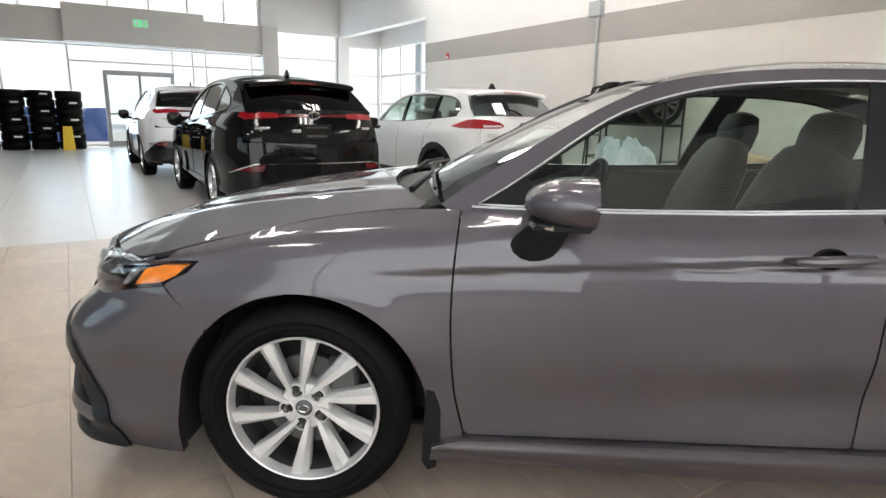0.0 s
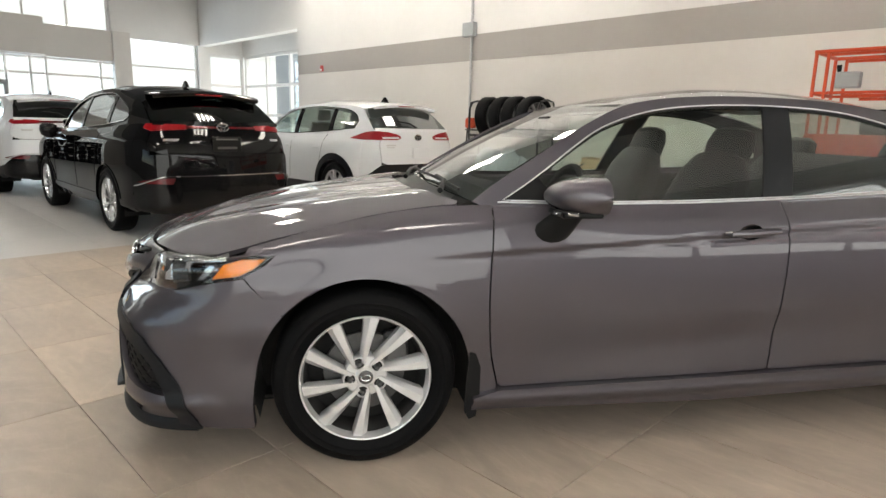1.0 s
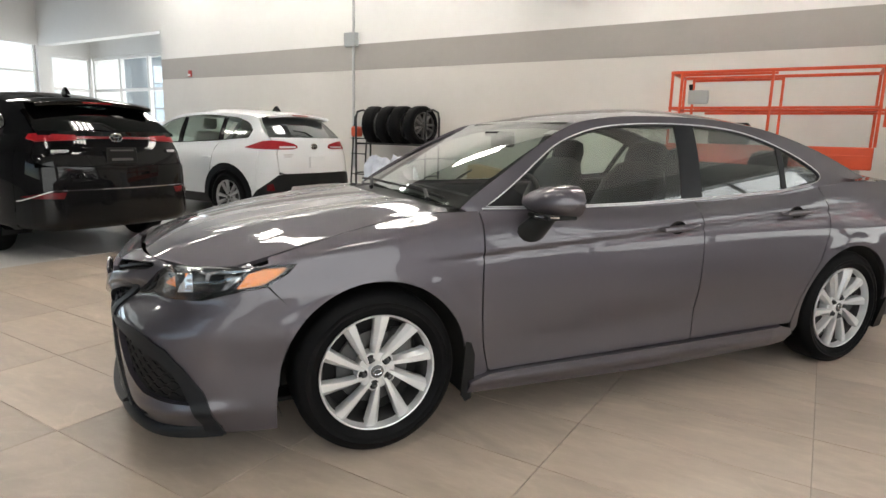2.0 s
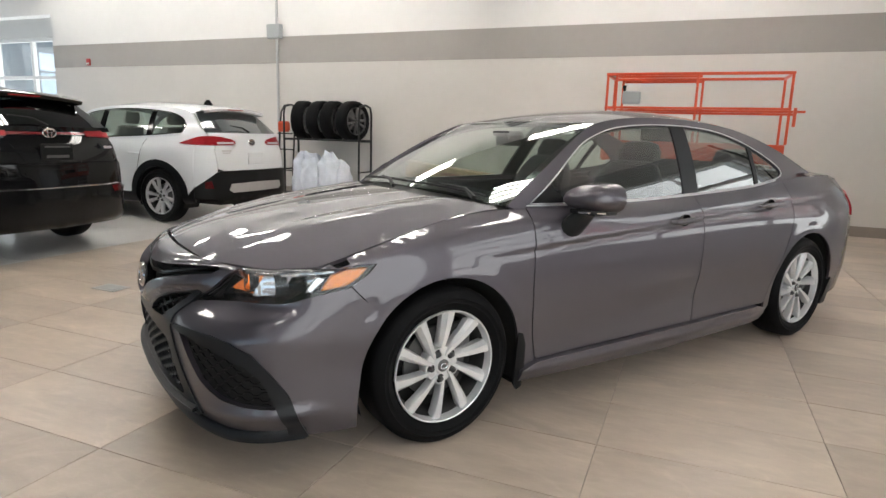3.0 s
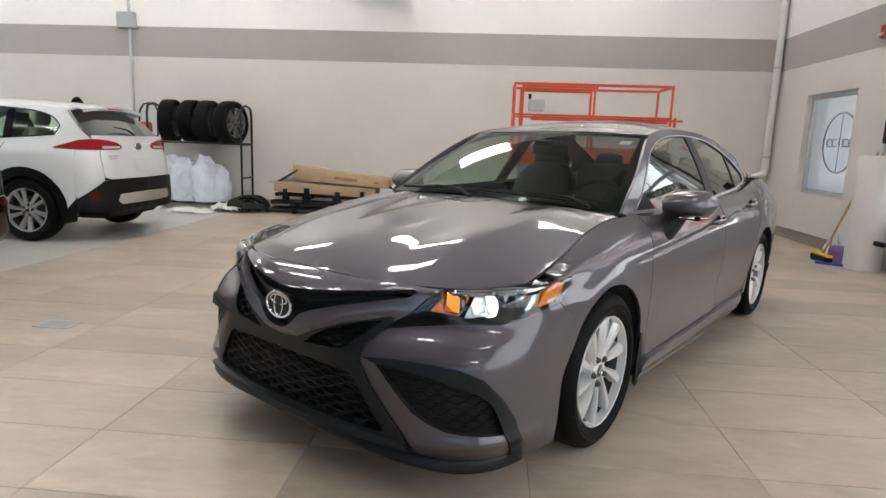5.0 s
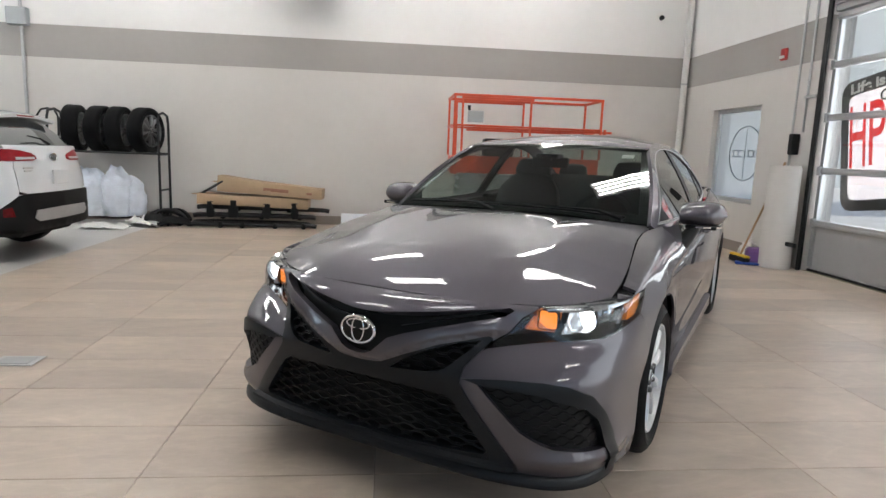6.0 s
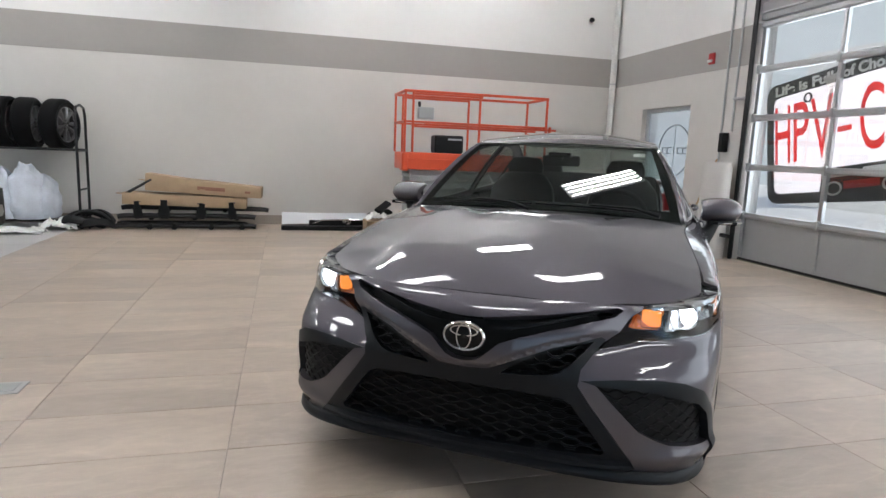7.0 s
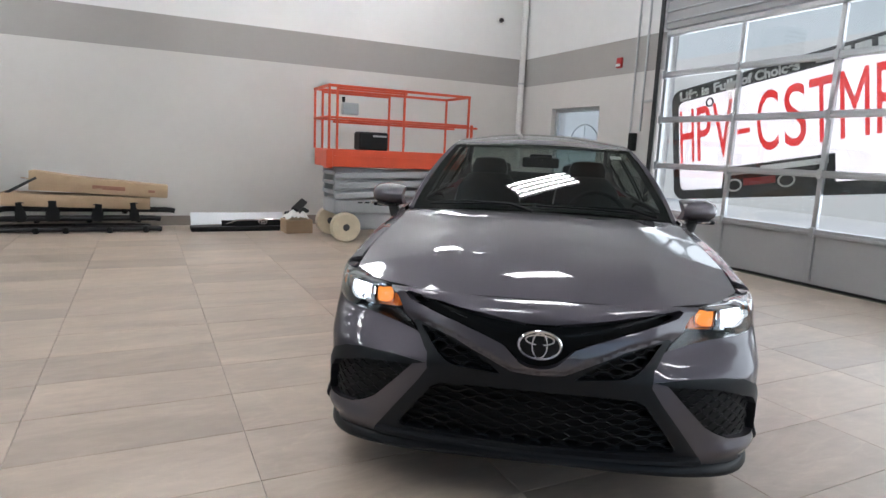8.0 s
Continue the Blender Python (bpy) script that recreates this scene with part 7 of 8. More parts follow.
    if style == "coupe":
        part("plate_bar", Geo().box((p.x + 0.03, 0, plate_z - 0.05), (0.004, 0.22, 0.025), 0.001), M_DARKMETAL, pl)
        part("plate_bar", Geo().box((p.x + 0.03, 0, plate_z + 0.04), (0.004, 0.24, 0.015), 0.001), M_DARKMETAL, pl)
        for y, w_ in ((-0.56, 0.16), (0.60, 0.09)):
            q, n = bd.cast((6, y, 1.03 * hz), (-1, 0, 0), (3.7, y))
            part("badge_bar", Geo().box((q.x + 0.006, y, 1.04 * hz), (0.008, w_, 0.026), 0.002), M_SILVERTRIM, tg, "silver lettering bar")
    else:
        q, n = bd.cast((6, -0.50, 0.97 * hz), (-1, 0, 0), (3.4, -0.5))
        part("badge_bar", Geo().box((q.x + 0.004, -0.50, 0.995 * hz), (0.006, 0.17, 0.02), 0.002), M_SILVERTRIM, tg, "silver lettering bar")
        part("badge_bar", Geo().box((q.x + 0.004, -0.50, 0.965 * hz), (0.006, 0.14, 0.015), 0.002), M_SILVERTRIM, tg, "silver lettering bar")
    p, n = T(0, badge_z)
    oval_badge(tg, Matrix.Translation(p + n * 0.014) @ Matrix.Rotation(radians(90), 4, "Z"), 0.062, 0.043, 0.006)
    wpz = 1.245 * hz
    part("rear_wiper", Geo().tube([(fx(3.645), 0.0, wpz), (fx(3.60), -0.10, wpz + 0.06), (fx(3.585), -0.32, wpz + 0.085)], [0.016, 0.010, 0.006], 6), M_BLACK, c)
    # cabin shapes seen through the glass
    part("cabin_floor", Geo().box((fx(1.7), 0, 0.62), (fx(2.9), 1.5, 0.10), 0.02), M_CABIN, c)
    for x in (fx(1.45), fx(2.35)):
        for y in (-0.38, 0.38):
            seat = part("seat", loft([cushion(0.22, 0.08, 0), cushion(0.26, 0.09, 0.3), cushion(0.20, 0.06, 0.62)], pose(x, y, 0.66, 0, 16, 0)), M_SEAT if style == "coupe" else M_CABIN_L, c)
            part("headrest", loft([cushion(0.10, 0.04, 0), cushion(0.13, 0.05, 0.05), cushion(0.11, 0.03, 0.16)], pose(x + 0.19, y, 1.30, 0, 12, 0)), M_SEAT if style == "coupe" else M_CABIN_L, seat)
    part("dashboard", Geo().box((fx(0.62), 0, 0.95), (0.35, 1.45, 0.28), 0.06), M_CABIN, c)
    part("nose", panel(deg(mirrored([(0.0, 0.28), (30, 0.28), (58, 0.30), (58, 0.90 * hz), (30, 0.93 * hz), (0.0, 0.94 * hz)])), bd.nose(0.25), 0.10, (), 0.0), coat, c)
    return c


suv("suv_car", "glossy black crossover with a full-width red tail light bar", room(-7.69, 1.25, 0), M_JET, "coupe", lambda x: x, 1.66, M_CHROME)
suv("suv_car", "white compact crossover with black lower cladding", room(-7.59, 4.22, 0), M_PEARL, "cross", lambda x: x * 0.981 if x < 2.69 else 2.64 + (x - 2.69) * 0.80, 1.62, M_SILVERTRIM)
suv("suv_car", "white crossover parked near the glazed front", room(-12.64, 0.97, 0), M_PEARL, "coupe", lambda x: x, 1.66, M_SILVERTRIM)
suv("suv_car", "black crossover parked beside the glazed bay", room(-15.2, 4.6, 0), M_JET, "coupe", lambda x: x, 1.62, M_CHROME)

# ---- tyre rack by the long wall ----
rack = thing("tyre_rack", "black steel tyre rack holding four mounted wheels", "rack", room(-4.74, 7.02, 0))
L, DP = 0.80, 0.22
for s in (-1, 1):
    end = [(s * L, -DP, 0.0), (s * L, -DP, 1.10), (s * L, -DP, 1.58), (s * L, -DP + 0.04, 1.70), (s * L, 0.0, 1.74), (s * L, DP - 0.04, 1.70), (s * L, DP, 1.58), (s * L, DP, 0.0)]
    part("end_frame", Geo().tube(end, 0.019, 8), M_BLACK_STEEL, rack)
    for z in (0.10, 0.55, 1.10):
        part("rung", Geo().tube([(s * L, -DP, z), (s * L, DP, z)], 0.015, 8), M_BLACK_STEEL, rack)
for y in (-DP + 0.02, DP - 0.02):
    for z in (1.11, 0.12):
        part("shelf_bar", Geo().tube([(-L, y, z), (L, y, z)], 0.017, 8), M_BLACK_STEEL, rack)
for k, u in enumerate((-5.24, -4.86, -4.58, -4.20)):
    wl = thing("mounted_wheel", "black tyre on a dark alloy rim standing on the rack", "wheel", room(u, 7.02, 1.455), "wheels on the rack")
    wheel("road_wheel", wl, Matrix.Rotation(radians(90 + (8 if k == 0 else -12 if k == 3 else -4 * (k % 2))), 4, "Z"), 0.355, 0.245, 0.235, 10, M_DISC, True, "black tyre on a dark rim")

# hand truck
ht = thing("hand_truck", "black steel hand truck with an orange cover beside the rack", "hand truck", room(-5.73, 7.15, 0))
part("frame", Geo().tube([(-0.17, -0.10, 0.12), (-0.17, 0.0, 1.30), (-0.16, 0.04, 1.62), (-0.10, 0.06, 1.73), (0.0, 0.06, 1.75), (0.10, 0.06, 1.73), (0.16, 0.04, 1.62), (0.17, 0.0, 1.30), (0.17, -0.10, 0.12)], 0.016, 8), M_BLACK_STEEL, ht)
for z in (0.5, 0.9, 1.2):
    part("crossbar", Geo().tube([(-0.17, -0.07, z), (0.17, -0.07, z)], 0.012, 6), M_BLACK_STEEL, ht)
part("motor_cover", Geo().box((0.0, -0.10, 1.33), (0.22, 0.14, 0.20), 0.05), M_ORANGE, ht, "orange plastic cover")
for s in (-1, 1):
    part("wheel", Geo().lathe([(0.02, -0.03), (0.11, -0.03), (0.12, 0), (0.11, 0.03), (0.02, 0.03)], 20, pose(s * 0.22, 0, 0.12, 0, 90, 0)), M_RUBBER, ht)
part("toe_plate", Geo().box((0, -0.20, 0.02), (0.42, 0.24, 0.012), 0.004), M_GALV, ht)


# ---- bags, papers ----
def crumpled(seed, sx, sy, sz, rough=0.22, cut=True, n=18):
    """A lumpy bag: a ball pushed in and out by noise, flattened below and gathered on top."""
    g = Geo()
    rows = []
    for i in range(n + 1):
        th = math.pi * i / n
        r = []
        for j in range(2 * n + 1):
            ph = 2 * math.pi * (j % (2 * n)) / (2 * n)
            rad = max(0.0, math.sin(th)) ** (0.62 if cut else 1.0)
            d = Vector((rad * math.cos(ph), rad * math.sin(ph), math.cos(th)))
            q = Vector((d.x * sx, d.y * sy, d.z * sz)) * 4.0
            f = 1 + rough * noise.noise(q * 1.3 + Vector((seed, 0, 0))) + rough * 0.5 * noise.noise(q * 3.4 + Vector((0, seed, 0))) + rough * 0.28 * noise.noise(q * 8 + Vector((0, 0, seed)))
            p = Vector((d.x * sx, d.y * sy, d.z * sz)) * f
            if cut:
                p.z = max(p.z, -sz * 0.62)
                if d.z > 0.6:
                    k = 1 - 0.30 * (d.z - 0.6) / 0.4
                    p.x *= k
                    p.y *= k
            r.append(tuple(p))
        rows.append(r)
    return g.grid(rows, flip=True)


for k, (u, v, sx, sz) in enumerate(((-5.26, 6.98, 0.20, 0.465), (-4.97, 6.90, 0.23, 0.450), (-4.63, 6.90, 0.22, 0.480), (-4.43, 7.03, 0.17, 0.38))):
    b = thing("plastic_bag", "tall white plastic bag standing full on the rack's lower bars", "bag", room(u, v, sz * 0.62 + 0.132), "bags under the rack")
    part("sack", crumpled(3.1 * k + 1, sx, 0.20, sz, 0.17, True, 34), M_BAG, b, angle=80)


def paper(seed, w, d, h):
    g = Geo()
    n = 16
    rows = []
    for i in range(n + 1):
        r = []
        for j in range(n + 1):
            x, y = -1 + 2 * i / n, -1 + 2 * j / n
            f = max(0.0, 1 - (abs(x) ** 3 + abs(y) ** 3) * 0.5)
            z = h * f * (0.45 + 0.9 * abs(noise.noise(Vector((x * 2.3 + seed, y * 2.3, seed))))) + 0.3 * h * noise.noise(Vector((x * 7, y * 7 + seed, 0)))
            r.append((x * w * (1 + 0.18 * noise.noise(Vector((y * 3, seed, x)))), y * d * (1 + 0.18 * noise.noise(Vector((x * 3, seed + 5, y)))), max(0.003, z)))
        rows.append(r)
    return g.grid(rows)


for k, (u, v, w, d, h, z) in enumerate(((-4.62, 6.36, 0.36, 0.16, 0.10, 0), (-4.17, 6.72, 0.24, 0.18, 0.20, 0), (-5.45, 6.55, 0.22, 0.14, 0.08, 0), (-4.15, 7.05, 0.18, 0.16, 0.10, 0.0))):
    pp = thing("crumpled_wrap", "crumpled white plastic wrapping on the floor", "wrapping", room(u, v, z), "wrapping on the floor")
    part("sheet", paper(5.3 * k + 2, w, d, h), M_PAPER, pp, angle=80)

# ---- cartons and black car parts along the wall ----
def carton(m, w, d, h, label, tape=True, name="cardboard_box", sag=0.0):
    """A long carton with soft edges and a lid that bows up towards one end; flaps, tape and faded print."""
    t = thing(name, label, "box", m)
    n = 14
    g = Geo()
    rings = []
    for i in range(n + 1):
        x = -w / 2 + w * i / n
        k = 1 + sag * (1 - i / n) ** 1.5 + 0.02 * math.sin(9.0 * i / n + w)
        y = 0.004 * math.sin(7.0 * i / n)
        rings.append([(x, -d / 2 + y, 0.0), (x, -d / 2 - 0.004 + y, h * 0.5), (x, -d / 2 + y, h * k - 0.006), (x, -d / 2 + 0.008, h * k), (x, d / 2 - 0.008, h * k), (x, d / 2, h * k - 0.006), (x, d / 2, 0.0)])
    g.grid(rings)
    for r, fl in ((rings[0], False), (rings[-1], True)):
        g.add(r, [tuple(range(7))[::-1] if not fl else tuple(range(7))])
    part("carton", g, M_CARD, t, angle=50)
    part("end_flap", Geo().box((w / 2 + 0.004, 0, h * 0.5), (0.006, d * 0.96, h * 0.92), 0.002), M_CARD, t)
    part("side_flap", Geo().box((-w * 0.24, -d / 2 - 0.007, h * 0.24), (w * 0.50, 0.004, h * 0.46), 0.001), M_CARD, t)
    part("end_flap", Geo().box((-w / 2 - 0.05, -d * 0.2, h * 0.30), (0.12, d * 0.4, 0.005), 0.002, Matrix.Rotation(radians(6), 4, "Y")), M_CARD, t)
    if tape:
        part("tape", Geo().box((w * 0.30, 0, h * 1.012), (w * 0.36, 0.05, 0.0016), 0.0004), M_BOXTAPE, t, "clear parcel tape")
        part("print_bar", Geo().box((w * 0.06, -d / 2 - 0.008, h * 0.52), (w * 0.24, 0.002, h * 0.30), 0.0005), M_PRINT, t, "faded reddish print")
        part("print_bar", Geo().box((w * 0.38, -d / 2 - 0.008, h * 0.45), (w * 0.05, 0.002, h * 0.20), 0.0005), M_PRINT, t)
    return t


carton(room(-2.56, 7.05, 0.335, 0, 1.8, 1), 1.70, 0.42, 0.165, "long flat brown carton lying on black car parts", tape=False)
carton(room(-2.29, 7.02, 0.518, 0, 3.2, -1.5), 1.62, 0.36, 0.17, "long brown carton tilted across another carton", sag=0.45)
rod = thing("black_bar", "black tube sticking out under the upper carton", "bar", room(-3.20, 6.87, 0.61, 0, -31, 0))
part("tube", Geo().tube([(-0.18, 0, 0), (0.22, 0, 0.0)], 0.020, 8), M_BLACK_STEEL, rod)


def running_board(m, half, spots, kind):
    """A step bar: a round tube with an end cap and either upright bracket plates or short feet."""
    t = thing("running_board", "black side step bar with mounting brackets", "step bar", m, "black step bars")
    part("bar", Geo().tube([(-half, 0, -0.008), (-half + 0.05, 0, 0.004), (-half + 0.12, 0, 0.008), (half - 0.12, 0, 0.008), (half - 0.05, 0, 0.004), (half, 0, -0.008)], 0.036, 12), M_BLACK_STEEL, t)
    part("step_pad", Geo().box((0.02, -0.010, 0.043), (half * 1.5, 0.045, 0.008), 0.003), M_BLACK, t, "ribbed black step pad")
    up = Matrix.Rotation(radians(90), 4, "X")
    for k, x in enumerate(spots):
        if kind == "plates":
            w = 0.062 + 0.010 * ((k * 2) % 3)
            tall = 0.225 + 0.02 * ((k + 1) % 3)
            plate = [(-w, 0.03), (-w * 0.7, -0.01), (w * 0.7, -0.01), (w, 0.03), (w * 0.92, tall * 0.55), (w * 0.55, tall * 0.72), (w * 0.55, tall), (-w * 0.55, tall), (-w * 0.55, tall * 0.72), (-w * 0.92, tall * 0.55)]
            b = part("bracket", Geo().prism(plate, 0.040, 0.056, Matrix.Translation((x, 0, -0.02)) @ Matrix.Rotation(radians(7 * (k % 3) - 6), 4, "Y") @ up), M_BLACK, t)
            part("bracket_lip", Geo().box((x, -0.02, tall - 0.03), (w * 1.15, 0.07, 0.012), 0.004), M_BLACK_STEEL, b)
        else:
            part("foot", Geo().box((x, -0.035, -0.004), (0.070, 0.075, 0.085), 0.016).box((x, -0.06, 0.02), (0.030, 0.03, 0.05), 0.008), M_BLACK, t)
    return t


running_board(room(-2.54, 6.82, 0.046, 0, 0, 0.5), 0.98, (-0.50, -0.17, 0.34, 0.78), "feet")
running_board(room(-2.52, 6.86, 0.185, 0, 0, -0.6), 0.95, (-0.67, -0.33, 0.17, 0.63), "plates")
running_board(room(-2.62, 7.10, 0.046, 0, 0, -1), 0.92, (-0.6, 0.0, 0.6), "feet")
running_board(room(-2.42, 7.06, 0.285, 0, 0.6, 1), 1.04, (-0.4, 0.4), "feet")
running_board(room(-2.55, 7.02, 0.165, 0, 0, 1.5), 0.96, (-0.5, 0.1, 0.7), "feet")


def flare(r, w, a0, a1, m):
    """A curved strip of wheel-arch trim with a turned-in lip."""
    rows = []
    for q, o in ((0.0, -0.03), (0.0, 0.0), (w * 0.5, 0.012), (w, 0.0), (w, -0.02)):
        rows.append([((r + o) * math.cos(a), q, (r + o) * math.sin(a)) for a in np.linspace(radians(a0), radians(a1), 16)])
    g = Geo().grid(rows, m)
    return g


heap = thing("black_trim_heap", "heap of black plastic trim pieces by the wall", "trim", room(-3.84, 6.95, 0))
for r, w, a0, a1, m in ((0.30, 0.10, 20, 150, pose(0.02, -0.18, -0.03, 12, 0, 6)), (0.26, 0.12, 30, 165, pose(0.06, -0.08, 0.02, -14, 6, -12)), (0.34, 0.09, 40, 140, pose(-0.10, 0.02, -0.08, 24, -4, 20)), (0.22, 0.11, 10, 120, pose(-0.15, -0.22, 0.0, 55, 0, -8)), (0.24, 0.10, 25, 150, pose(0.13, -0.20, -0.02, 62, 0, 10))):
    part("trim_piece", flare(r, w, a0, a1, m), M_BLACK, heap, angle=60)
for k in range(5):
    part("trim_piece", Geo().box((0, 0, 0), (0.40 + 0.06 * (k % 3), 0.09 + 0.03 * (k % 2), 0.04), 0.014, pose(-0.10 + 0.07 * (k % 4), -0.14 + 0.07 * (k % 3), 0.035 + 0.030 * k, 10 * (k % 3) - 8, 8 * ((k * 2) % 3) - 6, 25 * k - 30)), M_BLACK, heap)
bump = thing("spare_bumper", "white car bumper with a black grille lying on black trim", "bumper", room(-0.52, 7.05, 0))
rows = []
for i in range(7):
    t = i / 6
    rows.append([(x, -0.16 - 0.09 * math.sin(math.pi * (x + 0.66) / 1.32) * (1 - 0.3 * t) + 0.10 * t, 0.085 + 0.17 * t + 0.02 * math.cos(3 * x) * (1 - t)) for x in np.linspace(-0.66, 0.66, 25)])
part("shell", Geo().grid(rows), M_PEARL, bump, "white painted shell", angle=60)
part("grille", Geo().grid([[(x, -0.262 + 0.05 * (abs(x - 0.1) / 0.5) ** 2, z) for x in np.linspace(-0.25, 0.62, 12)] for z in (0.07, 0.12, 0.155)]), M_BLACK, bump, "black grille")
part("skirt", Geo().box((0, -0.20, 0.035), (1.34, 0.26, 0.07), 0.02), M_BLACK, bump, "black lower skirt")
part("brow", Geo().tube([(-0.20, -0.262, 0.10), (-0.05, -0.272, 0.158), (0.1, -0.275, 0.165), (0.45, -0.25, 0.165), (0.62, -0.20, 0.15)], 0.008, 6), M_CHROME, bump)
oval_badge(bump, Matrix.Translation((0.33, -0.268, 0.135)), 0.06, 0.04, 0.007)
c2 = thing("open_carton", "small open brown carton with white packing beside the lift", "box", room(0.26, 6.55, 0, 0, 0, 4))
part("carton", Geo().box((0, 0, 0.10), (0.40, 0.32, 0.20), 0.006), M_CARD, c2)
part("flap", Geo().box((-0.10, -0.20, 0.20), (0.20, 0.14, 0.006), 0.002, pose(0, 0, 0.0, 0, 0, 0)), M_CARD, c2)
part("packing", paper(3.7, 0.17, 0.13, 0.12), M_PAPER, c2, m=Matrix.Translation((-0.02, 0, 0.20)))
hp = thing("black_trim_heap", "black plastic car trim behind a carton", "trim", room(0.34, 7.1, 0))
for k in range(4):
    part("trim_piece", Geo().box((0, 0, 0), (0.50, 0.12, 0.05), 0.015, pose(0.05 * k - 0.05, 0.05 * (k % 2), 0.04 + 0.10 * k, 10 * k, 12 - 8 * k, 20 * k)), M_BLACK, hp)

# ---- scissor lift ----
lift = thing("scissor_lift", "orange and grey scissor lift with cream tyres, folded down", "scissor lift", room(0.46, 5.55, 0))
PL, PW = 2.09, 0.75
deck = part("platform", Geo().box((PL / 2, PW / 2, 1.14), (PL, PW, 0.24), 0.01), M_ORANGE, lift, "orange platform tray")
part("toe_strip", Geo().box((PL / 2, -0.008, 1.165), (PL, 0.012, 0.014), 0.003), M_ORANGE, deck)
part("end_pod", Geo().box((0.02, 0.10, 1.13), (0.10, 0.22, 0.26), 0.03), M_ORANGE, deck)
posts = [(0.0, 0), (0.0, PW), (0.11, 0), (0.11, PW), (1.07, 0), (1.13, PW), (PL, 0), (PL, PW)]
for x, y in posts:
    tall = 2.08 if x > 0.1 else 2.07
    part("guard_post", Geo().box((x, y, (1.26 + tall) / 2), (0.030, 0.030, tall - 1.26), 0.005), M_ORANGE, lift)
for y in (0, PW):
    part("top_rail", Geo().box((PL / 2, y, 2.085), (PL + 0.04, 0.034, 0.036), 0.006), M_ORANGE, lift)
    part("inner_rail", Geo().box((0.62, y + 0.03, 2.055), (1.0, 0.028, 0.030), 0.006), M_ORANGE, lift)
    part("mid_rail", Geo().box((PL / 2, y, 1.675), (PL + 0.04, 0.028, 0.028), 0.006), M_ORANGE, lift)
    part("mid_rail", Geo().box((PL / 2 + 0.22, y + 0.025, 1.645), (PL - 0.1, 0.03, 0.03), 0.006), M_ORANGE, lift)
for x in (0, PL):
    part("end_rail", Geo().box((x, PW / 2, 2.085), (0.034, PW, 0.036), 0.006), M_ORANGE, lift)
    part("end_rail", Geo().box((x, PW / 2, 1.675), (0.036, PW, 0.036), 0.006), M_ORANGE, lift)
part("drop_leg", Geo().box((PL + 0.06, 0, 1.58), (0.035, 0.035, 0.22), 0.005), M_ORANGE, lift)
part("control_box", Geo().box((0.30, 0.05, 1.80), (0.22, 0.10, 0.16), 0.012), M_BOXGREY, lift, "grey control box")
part("joystick", Geo().tube([(0.21, 0.05, 1.88), (0.205, 0.05, 1.95)], [0.018, 0.024], 10), M_BLACK, lift)
tb = part("tool_case", Geo().box((0.66, 0.20, 1.385), (0.42, 0.26, 0.25), 0.02), M_BLACK, lift, "black tool case")
part("label_strip", Geo().box((0.74, 0.068, 1.455), (0.20, 0.004, 0.025), 0.001), M_BOXGREY, tb)
for lv in range(3):
    z0 = 0.60 + 0.135 * lv
    for y in (0.10, 0.62):
        for s in (1, -1):
            part("scissor_arm", Geo().box((0, 0, 0), (1.90, 0.045, 0.085), 0.008, pose(1.05, y + 0.025 * s, z0 + 0.065, 0, 2.6 * s, 0)), M_STEEL, lift)
    for x in (0.13, 1.96):
        part("pivot", Geo().tube([(x, 0.05, z0 + 0.06), (x, 0.70, z0 + 0.06)], 0.028, 10), M_STEEL, lift)
        part("arm_end", Geo().box((x + 0.05, 0.06, z0 + 0.05), (0.13, 0.03, 0.035), 0.01, pose(0, 0, 0)), M_STEEL, lift)
part("chassis", Geo().box((1.06, 0.375, 0.47), (1.90, 0.60, 0.20), 0.02).box((1.06, 0.375, 0.27), (1.30, 0.50, 0.26), 0.02), M_STEEL, lift, "grey chassis")
for k in range(4):
    part("slot", Geo().box((0.48 + 0.10 * k, 0.073, 0.53), (0.07, 0.006, 0.018), 0.002), M_BLACK, lift)
for x in (0.24, 1.86):
    for y in (-0.02, 0.77):
        wob = part("lift_wheel", Geo().lathe([(0.0, -0.055), (0.10, -0.055), (0.12, -0.062), (0.19, -0.062), (0.203, -0.05), (0.203, 0.05), (0.19, 0.062), (0.12, 0.062), (0.10, 0.055), (0, 0.055)], 32, pose(x, y, 0.203, 90, 0, 0)), M_CREAM, lift, "cream solid tyre")
        part("hub", Geo().lathe([(0, 0.075), (0.035, 0.072), (0.05, 0.058)], 8, pose(x, y, 0.203, 90, 0, 0)), M_DARKMETAL, wob)

# ---- broom and dustpan ----
br = thing("broom", "wooden handled broom leaning on the guard post", "broom", room(4.18, 4.50, 0))
part("broom_handle", Geo().tube([(0.0, 0.0, 0.08), (0.34, -0.20, 1.32)], 0.013, 8), M_WOOD, br)
part("bristles", Geo().box((0, 0, 0.05), (0.10, 0.36, 0.09), 0.02), M_BLACK, br)
part("broom_head", Geo().box((0, 0, 0.10), (0.07, 0.36, 0.03), 0.01), M_YELLOW, br)
dp = thing("dustpan", "purple and blue lobby dustpan with a handle", "dustpan", room(4.34, 4.42, 0, 0, 0, -30))
part("pan", Geo().box((0, 0, 0.11), (0.24, 0.28, 0.20), 0.04), M_PURPLE, dp)
part("lip", Geo().box((-0.06, -0.14, 0.02), (0.34, 0.10, 0.03), 0.01), M_BLUE, dp, "blue lip")
part("dustpan_handle", Geo().tube([(0.06, 0.06, 0.20), (0.08, 0.06, 0.62)], 0.010, 8), M_BLACK_STEEL, dp)
